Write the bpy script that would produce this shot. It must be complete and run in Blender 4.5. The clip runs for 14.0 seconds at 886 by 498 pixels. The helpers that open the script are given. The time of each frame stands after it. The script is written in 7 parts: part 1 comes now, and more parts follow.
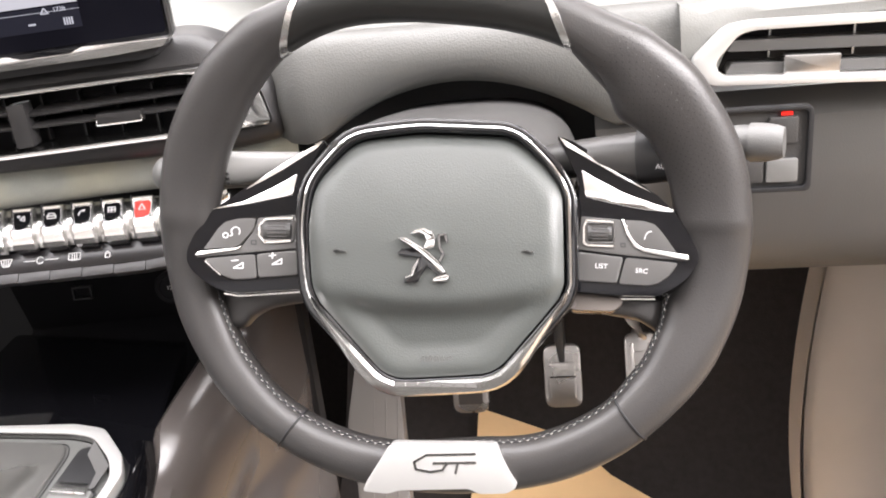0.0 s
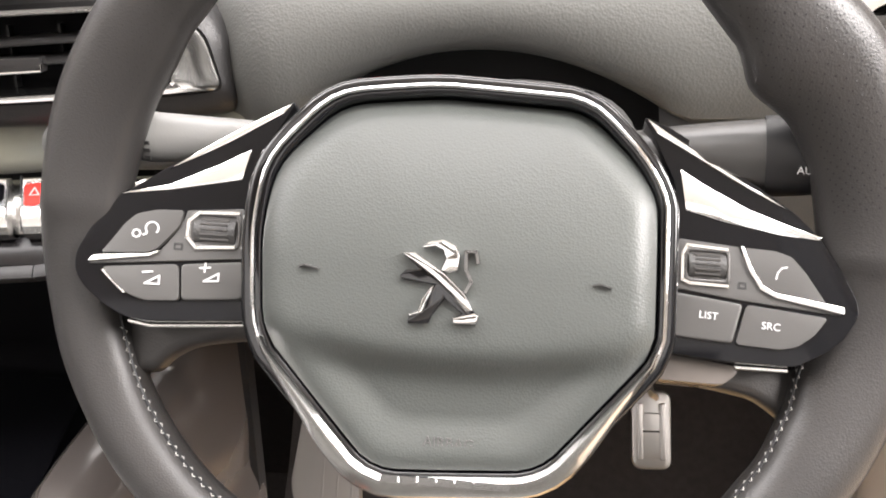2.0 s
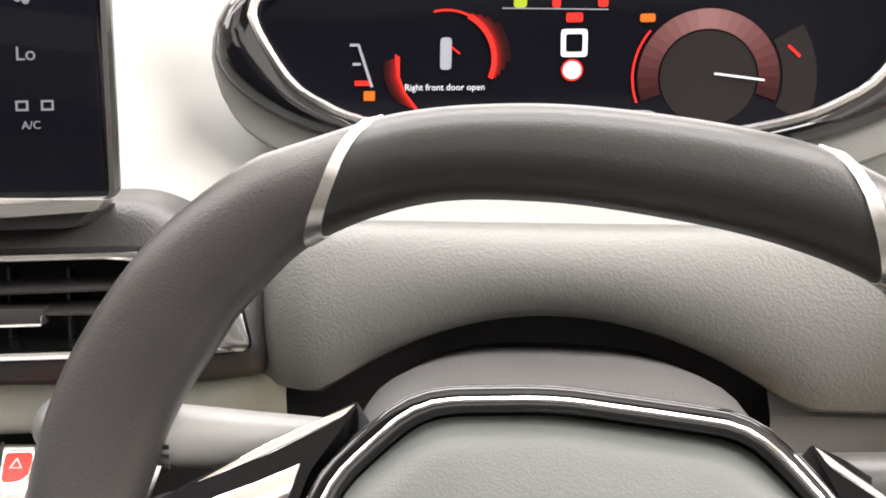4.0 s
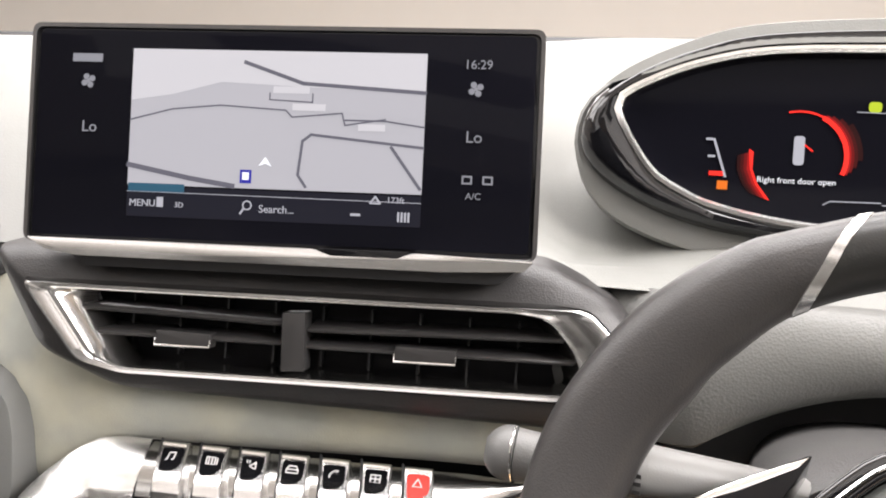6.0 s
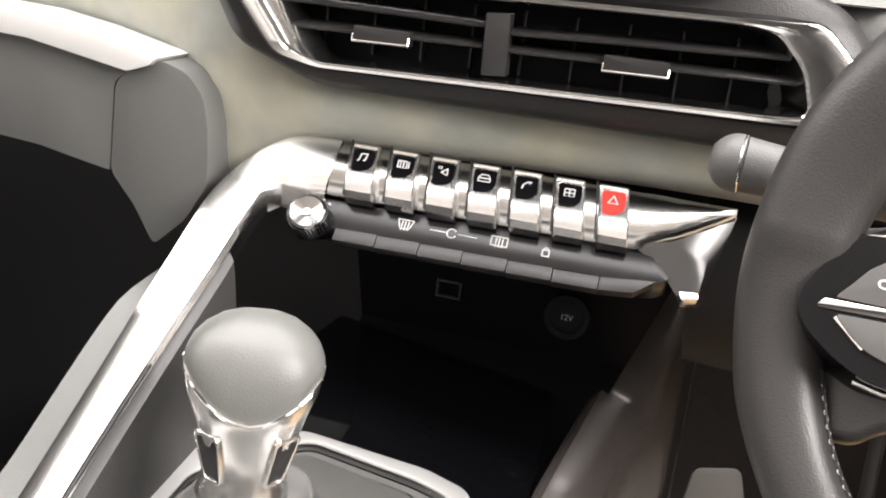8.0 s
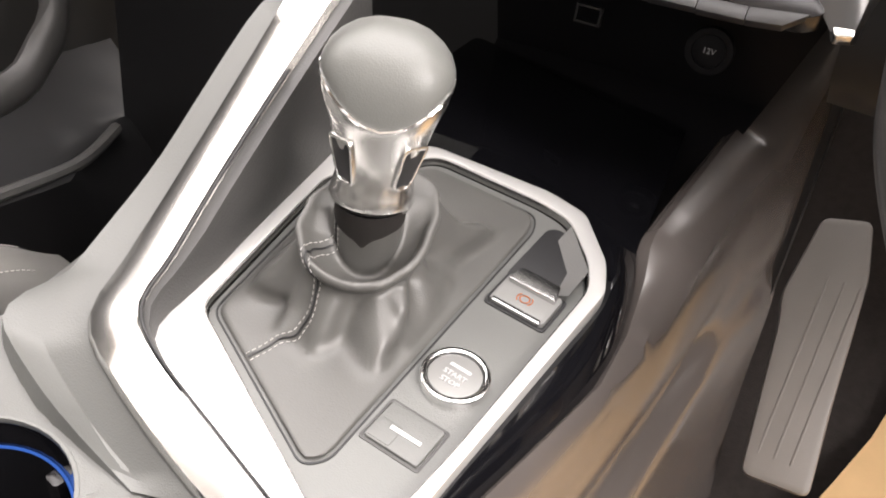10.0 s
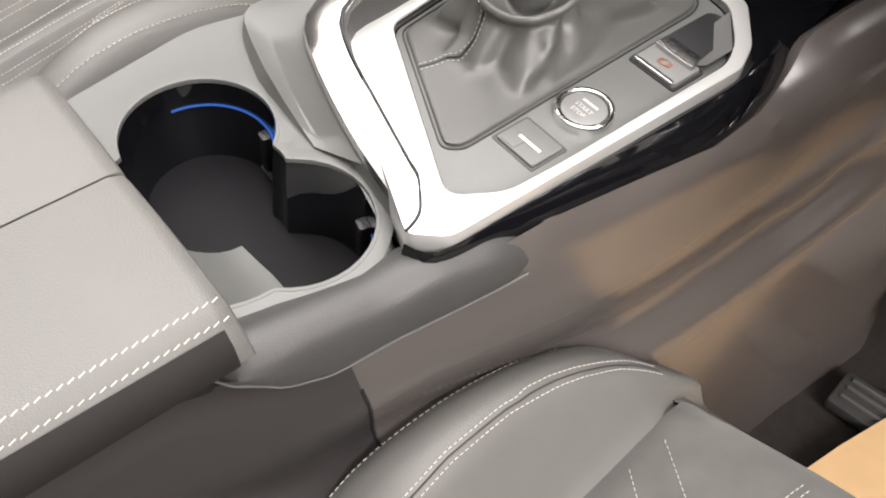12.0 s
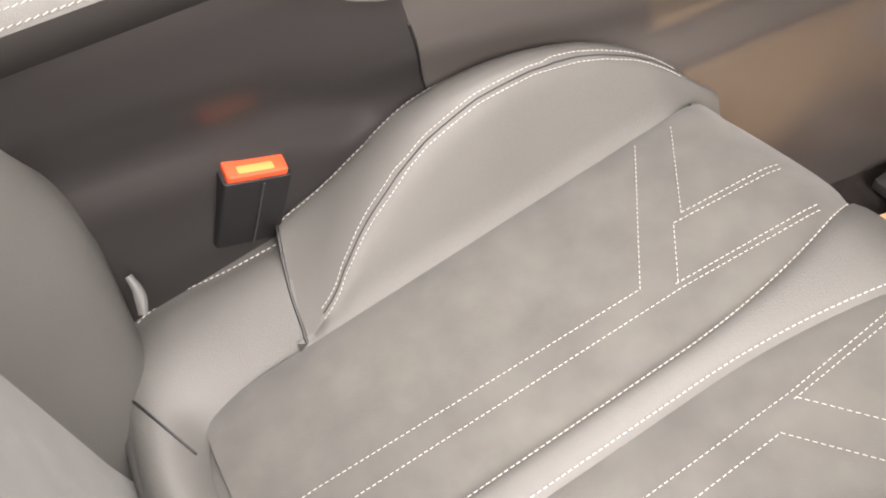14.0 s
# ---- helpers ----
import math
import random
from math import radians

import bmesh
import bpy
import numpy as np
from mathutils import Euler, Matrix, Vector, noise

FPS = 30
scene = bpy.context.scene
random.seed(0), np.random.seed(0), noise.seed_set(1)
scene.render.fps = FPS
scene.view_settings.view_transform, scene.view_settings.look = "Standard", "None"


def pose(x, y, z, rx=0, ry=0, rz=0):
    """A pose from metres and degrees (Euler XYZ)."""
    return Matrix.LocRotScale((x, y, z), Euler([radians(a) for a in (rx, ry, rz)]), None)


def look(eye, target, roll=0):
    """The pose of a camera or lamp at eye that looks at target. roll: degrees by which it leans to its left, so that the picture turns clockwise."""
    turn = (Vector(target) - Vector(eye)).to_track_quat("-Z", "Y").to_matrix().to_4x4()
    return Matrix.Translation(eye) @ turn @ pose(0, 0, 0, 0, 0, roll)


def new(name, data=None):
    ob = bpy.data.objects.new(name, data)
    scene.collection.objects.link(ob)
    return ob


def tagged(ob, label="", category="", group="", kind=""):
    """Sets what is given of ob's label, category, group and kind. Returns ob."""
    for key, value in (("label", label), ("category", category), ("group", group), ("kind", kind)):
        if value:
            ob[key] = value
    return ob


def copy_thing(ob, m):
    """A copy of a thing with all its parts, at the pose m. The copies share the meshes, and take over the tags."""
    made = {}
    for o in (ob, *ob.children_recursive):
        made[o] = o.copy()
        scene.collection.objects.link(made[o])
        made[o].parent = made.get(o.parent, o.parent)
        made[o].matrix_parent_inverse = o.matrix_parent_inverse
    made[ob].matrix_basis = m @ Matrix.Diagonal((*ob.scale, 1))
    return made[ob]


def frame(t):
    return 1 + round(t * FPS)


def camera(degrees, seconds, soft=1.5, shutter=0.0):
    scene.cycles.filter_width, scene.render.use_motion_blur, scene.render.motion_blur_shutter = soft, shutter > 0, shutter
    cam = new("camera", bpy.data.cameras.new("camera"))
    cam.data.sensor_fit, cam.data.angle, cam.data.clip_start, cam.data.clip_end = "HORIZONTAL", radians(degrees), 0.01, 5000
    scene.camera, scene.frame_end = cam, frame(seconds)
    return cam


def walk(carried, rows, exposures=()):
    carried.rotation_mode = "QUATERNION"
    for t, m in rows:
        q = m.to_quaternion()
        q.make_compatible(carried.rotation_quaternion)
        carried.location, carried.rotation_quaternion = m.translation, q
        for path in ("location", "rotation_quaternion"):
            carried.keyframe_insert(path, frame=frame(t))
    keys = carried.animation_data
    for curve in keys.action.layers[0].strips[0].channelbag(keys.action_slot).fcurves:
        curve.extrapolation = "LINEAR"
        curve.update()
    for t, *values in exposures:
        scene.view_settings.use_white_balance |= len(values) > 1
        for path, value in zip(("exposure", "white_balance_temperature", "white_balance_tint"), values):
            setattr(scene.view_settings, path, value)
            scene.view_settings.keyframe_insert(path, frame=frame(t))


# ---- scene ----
cam = camera(50.94, 14.0, soft=1.9)
PATH = [
    (0, (0.0926, -0.5019, 0.9306), (-0.0661, 0.4249, 0.5901), -6.65),
    (0.5, (0.0704, -0.4531, 0.8967), (-0.0819, 0.4754, 0.5579), -4.55),
    (1, (0.0563, -0.3972, 0.8807), (-0.0820, 0.5392, 0.5581), -3.51),
    (1.5, (0.0427, -0.3596, 0.8698), (-0.0784, 0.5793, 0.5475), -2.47),
    (2, (0.0302, -0.3208, 0.8625), (-0.0741, 0.6229, 0.5486), -1.84),
    (2.2, (0.0252, -0.3055, 0.8600), (-0.0728, 0.6403, 0.5500), -1.62),
    (4.3, (-0.0369, -0.2294, 0.8911), (-0.1374, 0.7617, 0.8043), 0.46),
    (4.5, (-0.0508, -0.2356, 0.8928), (-0.1657, 0.7548, 0.8162), 0.62),
    (5, (-0.0735, -0.2756, 0.9008), (-0.2477, 0.7076, 0.8458), 1.48),
    (5.5, (-0.1071, -0.2946, 0.8941), (-0.3253, 0.6804, 0.8540), 2.80),
    (6, (-0.1292, -0.3198, 0.8861), (-0.4003, 0.6420, 0.8474), 3.70),
    (6.5, (-0.1470, -0.3417, 0.8759), (-0.4697, 0.6032, 0.8206), 4.50),
    (7, (-0.1660, -0.3476, 0.8579), (-0.5076, 0.5861, 0.7514), 5.27),
    (7.5, (-0.1815, -0.3321, 0.8349), (-0.5073, 0.5976, 0.6634), 6.26),
    (7.7, (-0.1821, -0.3233, 0.8379), (-0.5181, 0.5931, 0.6206), 6.38),
    (9.8, (-0.1803, -0.3183, 0.8407), (-0.5582, 0.4365, 0.3045), 7.61),
    (10, (-0.1747, -0.3272, 0.8339), (-0.5659, 0.4082, 0.2806), 7.62),
    (10.5, (-0.1551, -0.3442, 0.8356), (-0.5829, 0.3441, 0.2498), 7.34),
    (11, (-0.1281, -0.3589, 0.8448), (-0.5890, 0.2827, 0.2316), 7.27),
    (11.5, (-0.0833, -0.3687, 0.8422), (-0.5850, 0.2125, 0.2015), 6.69),
    (12, (-0.0462, -0.3838, 0.8339), (-0.5687, 0.1235, 0.1485), 6.19),
    (12.5, (-0.0061, -0.3999, 0.8195), (-0.5136, 0.0538, 0.0869), 8.01),
    (13, (0.0535, -0.4162, 0.8297), (-0.4448, -0.0115, 0.0630), 8.01),
    (13.5, (0.1120, -0.4302, 0.8363), (-0.4042, -0.0721, 0.0583), 6.06),
    (14, (0.1660, -0.4325, 0.8294), (-0.3679, -0.1078, 0.0487), 3.53),
]
EXPOSURES = [(0.0, 0.12, 6320, 12), (1.0, 0.1, 6350, 12), (2.2, 0.04, 6470, 10), (4.3, 0.0, 6540, 10), (7.0, -0.18, 6420, 11), (7.7, -0.14, 6460, 10), (9.8, -0.25, 6600, 12), (11.2, -0.25, 6540, 11), (12.0, -0.52, 6500, 10), (13.0, -0.4, 6800, 13), (14.0, -0.22, 6700, 12)]
walk(cam, [(t, look(eye, target, roll)) for t, eye, target, roll in PATH], EXPOSURES)

# ---- world and lights: a white showroom round the car ----
world = bpy.data.worlds.new("showroom_air")
scene.world = world
world.use_nodes = True
world.node_tree.nodes["Background"].inputs[0].default_value = (1.0, 0.963, 0.956, 1)
world.node_tree.nodes["Background"].inputs[1].default_value = 0.6


def area_lamp(name, eye, target, sx, sy, watts, colour=(1, 1, 1)):
    data = bpy.data.lights.new(name, "AREA")
    data.shape, data.size, data.size_y, data.energy, data.color = "RECTANGLE", sx, sy, watts, colour
    ob = new(name, data)
    ob.matrix_world = look(eye, target)
    return ob


area_lamp("ceiling_light_front", (-0.2, 2.7, 3.05), (-0.2, 0.2, 0.7), 6.0, 3.0, 350, (1.0, 0.963, 0.956))
area_lamp("ceiling_light_right", (2.6, -1.0, 2.3), (-0.25, 0.1, 0.4), 2.0, 1.5, 310, (1.0, 0.948, 0.922))
area_lamp("ceiling_light_left", (-3.0, -0.4, 2.9), (-0.4, -0.1, 0.5), 3.2, 1.6, 120, (1.0, 0.963, 0.956))
area_lamp("ceiling_light_top", (-0.3, 0.1, 3.0), (-0.3, 0.1, 0.0), 3.4, 2.2, 300, (1.0, 0.963, 0.956))
# Unseen lamp, added to give the wheel's metal a bright reflection.
area_lamp("rear_reflection_lamp", (-0.2, -3.2, 3.0), (-0.2, -0.5, 0.9), 6.0, 3.2, 100, (1.0, 0.963, 0.956))


# ---- helpers for meshes ----
def basis(o, a, b):
    """A local frame: a to its right, b up in its plane, the third axis out of it."""
    a = Vector(a).normalized()
    b = Vector(b)
    b = (b - a * b.dot(a)).normalized()
    n = a.cross(b)
    m = Matrix((a, b, n)).transposed().to_4x4()
    m.translation = o
    return m




class Keystone:
    """A local frame keystoned to fit the camera's view: wider to one side than to the other."""

    def __init__(self, m, h):
        self.m, self.h = m, h

    def flat(self, u, v):
        a, b, c, d, e, f, g, k = self.h
        w = 1 + g * u + k * v
        return (a * u + b * v + c) / w, (d * u + e * v + f) / w

    def __matmul__(self, p):
        x, y = self.flat(p.x * 1000, p.y * 1000)
        return self.m @ Vector((x * 0.001, y * 0.001, p.z))

    def at(self, u, v):
        x, y = self.flat(u, v)
        return self.m @ Matrix.Translation((x * 0.001, y * 0.001, 0))

    def to_3x3(self):
        return self.m.to_3x3()

    def inverted(self):
        return self.m.inverted()


# the wheel's spokes, its hub and its dished rim each have a plane fitted to the camera's view
WHEEL_X = (0.9972, -0.0629, -0.0415)
WHEEL = Keystone(basis((-0.0106, 0.0466, 0.7233), WHEEL_X, (0.069, 0.5394, 0.8392)), (1.12175, -0.061216, 15.3654, 0.002776, 1.13263, 0.86334, 0.00068674, -0.00031592))
HUB = Keystone(basis((-0.0077, 0.0225, 0.7164), WHEEL_X, (0.062, 0.3729, 0.9258)), (1.0738, -0.0210262, 13.6681, 0.0126106, 1.0608, 15.3521, 0.000687412, 0.000134493))
RIM = Keystone(basis((-0.0175, 0.0248, 0.7335), WHEEL_X, (0.0564, 0.2575, 0.9646)), (1.06129, 0.00577657, 26.3169, 0.00273641, 1.0671, -1.70753, 0.000747846, 0.00035987))
SCREEN = basis((-0.3705, 0.1817, 0.8606), (0.988, 0.155, 0.025), (-0.032, 0.044, 0.999))
VENT = basis((-0.3655, 0.1939, 0.8186), (0.982, 0.187, -0.008), (0.004, 0.021, 1.0))
CLUSTER = basis((0.0038, 0.3464, 0.9498), (0.999, -0.05, 0.0), (0.006, 0.119, 0.993))
BAR = basis((-0.3177, 0.2296, 0.7233), (0.99, 0.138, -0.005), (-0.087, 0.657, 0.749))
PLATE = basis((-0.3306, -0.003, 0.5142), (0.996, 0.0, -0.089), (0.01, 0.993, 0.116))
SEAT = basis((-0.2084, -0.0334, 0.3225), (0.989, 0.0, 0.147), (-0.039, 0.964, 0.264))
WORLD = Matrix.Identity(4)
MM = 0.001


def mm(m, u, v, n=0.0):
    """A point given in millimetres of a local frame."""
    return m @ Vector((u * MM, v * MM, n * MM))


def finish(bm, angle=38):
    bmesh.ops.remove_doubles(bm, verts=bm.verts, dist=1e-6)
    bmesh.ops.recalc_face_normals(bm, faces=bm.faces)
    for f in bm.faces:
        f.smooth = True
    lim = radians(angle)
    for e in bm.edges:
        e.smooth = len(e.link_faces) == 2 and e.calc_face_angle(0) < lim
    return bm


def thing(name, label, category, at, group="", kind=""):
    ob = new(name)
    ob.location = at
    ob.empty_display_size = 0.02
    return tagged(ob, label, category, group, kind)


def part(name, bm, material, parent=None, label="", angle=38, tidy=True):
    """One mesh in world coordinates, alone or under a thing or a part."""
    if tidy:
        finish(bm, angle)
    me = bpy.data.meshes.new(name)
    bm.to_mesh(me)
    bm.free()
    me.materials.append(material)
    ob = new(name, me)
    if parent is not None:
        ob.parent = parent
        top = parent
        while top.parent is not None:
            top = top.parent
        ob.matrix_parent_inverse = Matrix.Translation(-top.location) if parent is top else WORLD
    return tagged(ob, label) if label else ob


def single(name, bm, material, label, category, kind="", group="", angle=38):
    return tagged(part(name, bm, material, None, "", angle), label, category, group, kind)


def bevelled(bm, width, segs=2, angle=25):
    if width > 0:
        edges = [e for e in bm.edges if len(e.link_faces) == 2 and e.calc_face_angle(0) > radians(angle)]
        bmesh.ops.bevel(bm, geom=edges, offset=width, segments=segs, profile=0.6, affect="EDGES", clamp_overlap=True)
    return bm


def prism(m, outline, n0, n1, bevel=0.0, segs=2, bm=None):
    """A flat outline in millimetres of frame m, given thickness from n0 to n1, with rounded edges."""
    own = bmesh.new()
    lo = [own.verts.new(mm(m, u, v, n0)) for u, v in outline]
    hi = [own.verts.new(mm(m, u, v, n1)) for u, v in outline]
    own.faces.new(hi)
    own.faces.new(lo[::-1])
    k = len(outline)
    for i in range(k):
        own.faces.new((lo[i], lo[(i + 1) % k], hi[(i + 1) % k], hi[i]))
    bmesh.ops.recalc_face_normals(own, faces=own.faces)
    bevelled(own, bevel * MM, segs)
    return merge(bm, own)


def merge(bm, own):
    if bm is None:
        return own
    me = bpy.data.meshes.new("tmp")
    own.to_mesh(me)
    own.free()
    bm.from_mesh(me)
    bpy.data.meshes.remove(me)
    return bm


def rect(u0, v0, u1, v1):
    return [(u0, v0), (u1, v0), (u1, v1), (u0, v1)]


def rounded(points, r, segs=5):
    """An outline with its corners rounded by r."""
    out = []
    k = len(points)
    for i in range(k):
        p, a, b = (Vector((*points[j % k], 0)) for j in (i, i - 1, i + 1))
        da, db = (a - p), (b - p)
        d = min(r, da.length * 0.45, db.length * 0.45)
        s, e = p + da.normalized() * d, p + db.normalized() * d
        for q in range(segs + 1):
            t = q / segs
            c = s * (1 - t) ** 2 + p * 2 * t * (1 - t) + e * t * t
            out.append((c.x, c.y))
    return out


def grown(points, d):
    """An outline (anticlockwise) moved outwards by d."""
    out = []
    k = len(points)
    for i in range(k):
        p, a, b = (Vector(points[j % k]) for j in (i, i - 1, i + 1))
        na = Vector(((p - a).y, -(p - a).x)).normalized()
        nb = Vector(((b - p).y, -(b - p).x)).normalized()
        n = na + nb
        n = n.normalized() * (d / max(0.4, n.normalized().dot(na)))
        out.append((p.x + n.x, p.y + n.y))
    return out


def ring(m, outer, inner, n0, n1, bevel=0.0, segs=2, bm=None):
    """A frame between two outlines of as many points."""
    own = bmesh.new()
    k = len(outer)
    v = [[own.verts.new(mm(m, *p, n)) for p in line] for line, n in ((outer, n0), (outer, n1), (inner, n1), (inner, n0))]
    for a in range(4):
        for i in range(k):
            own.faces.new((v[a][i], v[a][(i + 1) % k], v[(a + 1) % 4][(i + 1) % k], v[(a + 1) % 4][i]))
    bmesh.ops.recalc_face_normals(own, faces=own.faces)
    bevelled(own, bevel * MM, segs, 50)
    return merge(bm, own)


def loft(rows, closed_rows=False, closed_cols=False, cap=False, bm=None):
    """A sheet through rows of points, all rows of one length."""
    own = bmesh.new()
    v = [[own.verts.new(p) for p in row] for row in rows]
    nr, nc = len(rows), len(rows[0])
    for i in range(nr if closed_rows else nr - 1):
        for j in range(nc if closed_cols else nc - 1):
            own.faces.new((v[i][j], v[i][(j + 1) % nc], v[(i + 1) % nr][(j + 1) % nc], v[(i + 1) % nr][j]))
    if cap:
        own.faces.new(v[0][::-1])
        own.faces.new(v[-1])
    bmesh.ops.recalc_face_normals(own, faces=own.faces)
    return merge(bm, own)


def spline(points, n, closed=False):
    """n points along a smooth line through the given ones, at even steps of length."""
    p = [Vector(q) for q in points]
    k = len(p)
    fine = []
    spans = k if closed else k - 1
    for i in range(spans):
        a, b, c, d = ((p[(i - 1) % k], p[i], p[(i + 1) % k], p[(i + 2) % k]) if closed else
                      (p[max(i - 1, 0)], p[i], p[i + 1], p[min(i + 2, k - 1)]))
        for q in range(12):
            t = q / 12
            fine.append(0.5 * (2 * b + (c - a) * t + (2 * a - 5 * b + 4 * c - d) * t * t + (3 * b - a - 3 * c + d) * t ** 3))
    fine.append(p[0] if closed else p[-1])
    run = [0.0]
    for a, b in zip(fine, fine[1:]):
        run.append(run[-1] + (b - a).length)
    out, j = [], 0
    for i in range(n):
        s = run[-1] * i / (n if closed else n - 1)
        while j < len(run) - 2 and run[j + 1] < s:
            j += 1
        t = (s - run[j]) / max(run[j + 1] - run[j], 1e-9)
        out.append(fine[j].lerp(fine[j + 1], min(t, 1.0)))
    return out


def tube(path, size, sides=10, closed=False, up=(0, 0, 1), flat=1.0, cap=True, bm=None):
    """A round or oval bar along a path; size may be a function of 0..1."""
    rows, k = [], len(path)
    for i, p in enumerate(path):
        a = path[(i - 1) % k] if closed or i else p
        b = path[(i + 1) % k] if closed or i < k - 1 else p
        d = (b - a).normalized()
        side = d.cross(Vector(up)).normalized()
        top = side.cross(d).normalized()
        r = size(i / (k - 1)) if callable(size) else size
        rows.append([p + side * (r * math.cos(q)) + top * (r * flat * math.sin(q)) for q in (2 * math.pi * s / sides for s in range(sides))])
    return loft(rows, closed_rows=closed, closed_cols=True, cap=cap and not closed, bm=bm)


def stitches(path, length=0.0042, gap=0.0022, r=0.0006, side=0.0, up=(0, 0, 1), bm=None):
    """A sewn line: short raised threads along a path."""
    bm = bm or bmesh.new()
    run = sum((b - a).length for a, b in zip(path, path[1:]))
    n = max(2, int(run / (length + gap)))
    pts = spline(path, n + 1)
    for i in range(n):
        a = pts[i]
        b = a.lerp(pts[i + 1], length / (length + gap))
        d = (b - a).normalized()
        s = d.cross(Vector(up)).normalized()
        t = s.cross(d)
        a = a + s * side
        b = b - s * side
        va = [bm.verts.new(a + s * (r * math.cos(q)) + t * (r * math.sin(q))) for q in (0.0, 1.57, 3.14, 4.71)]
        vb = [bm.verts.new(b + s * (r * math.cos(q)) + t * (r * math.sin(q))) for q in (0.0, 1.57, 3.14, 4.71)]
        for q in range(4):
            bm.faces.new((va[q], va[(q + 1) % 4], vb[(q + 1) % 4], vb[q]))
        bm.faces.new(va[::-1])
        bm.faces.new(vb)
    return bm


def disc(m, u, v, r, n0, n1, sides=32, bevel=0.0, bm=None):
    return prism(m, [(u + r * math.cos(a), v + r * math.sin(a)) for a in (2 * math.pi * i / sides for i in range(sides))], n0, n1, bevel, 2, bm)


def stroke(m, points, width, n0=0.2, n1=0.7, bm=None):
    """A thin printed or raised line in a frame, as flat bars end to end."""
    for (x0, y0), (x1, y1) in zip(points, points[1:]):
        d = Vector((x1 - x0, y1 - y0))
        if d.length < 1e-6:
            continue
        s = Vector((-d.y, d.x)).normalized() * width / 2
        d = d.normalized() * width * 0.3
        bm = prism(m, [(x0 - d.x - s.x, y0 - d.y - s.y), (x1 + d.x - s.x, y1 + d.y - s.y), (x1 + d.x + s.x, y1 + d.y + s.y), (x0 - d.x + s.x, y0 - d.y + s.y)], n0, n1, bm=bm)
    return bm


def arc(u, v, r, a0, a1, n=12, ry=None):
    return [(u + r * math.cos(radians(a0 + (a1 - a0) * i / n)), v + (ry or r) * math.sin(radians(a0 + (a1 - a0) * i / n))) for i in range(n + 1)]


def lettering(name, text, m, u, v, size, material, parent, n=0.4, turn=0.0):
    """Words in the built-in font, as a thin mesh in a frame; u, v their middle in millimetres."""
    cu = bpy.data.curves.new(name, "FONT")
    cu.body, cu.size, cu.align_x, cu.align_y, cu.extrude, cu.resolution_u = text, size * MM, "CENTER", "CENTER", 0.0002, 3
    tmp = bpy.data.objects.new("tmp", cu)
    scene.collection.objects.link(tmp)
    me = bpy.data.meshes.new_from_object(tmp)
    bpy.data.objects.remove(tmp)
    bpy.data.curves.remove(cu)
    base = m @ Matrix.Translation((u * MM, v * MM, 0)) if isinstance(m, Matrix) else m.at(u, v)
    me.transform(base @ Matrix.Translation((0, 0, n * MM)) @ Matrix.Rotation(radians(turn), 4, "Z"))
    bm = bmesh.new()
    bm.from_mesh(me)
    bpy.data.meshes.remove(me)
    return part(name, bm, material, parent, tidy=False)


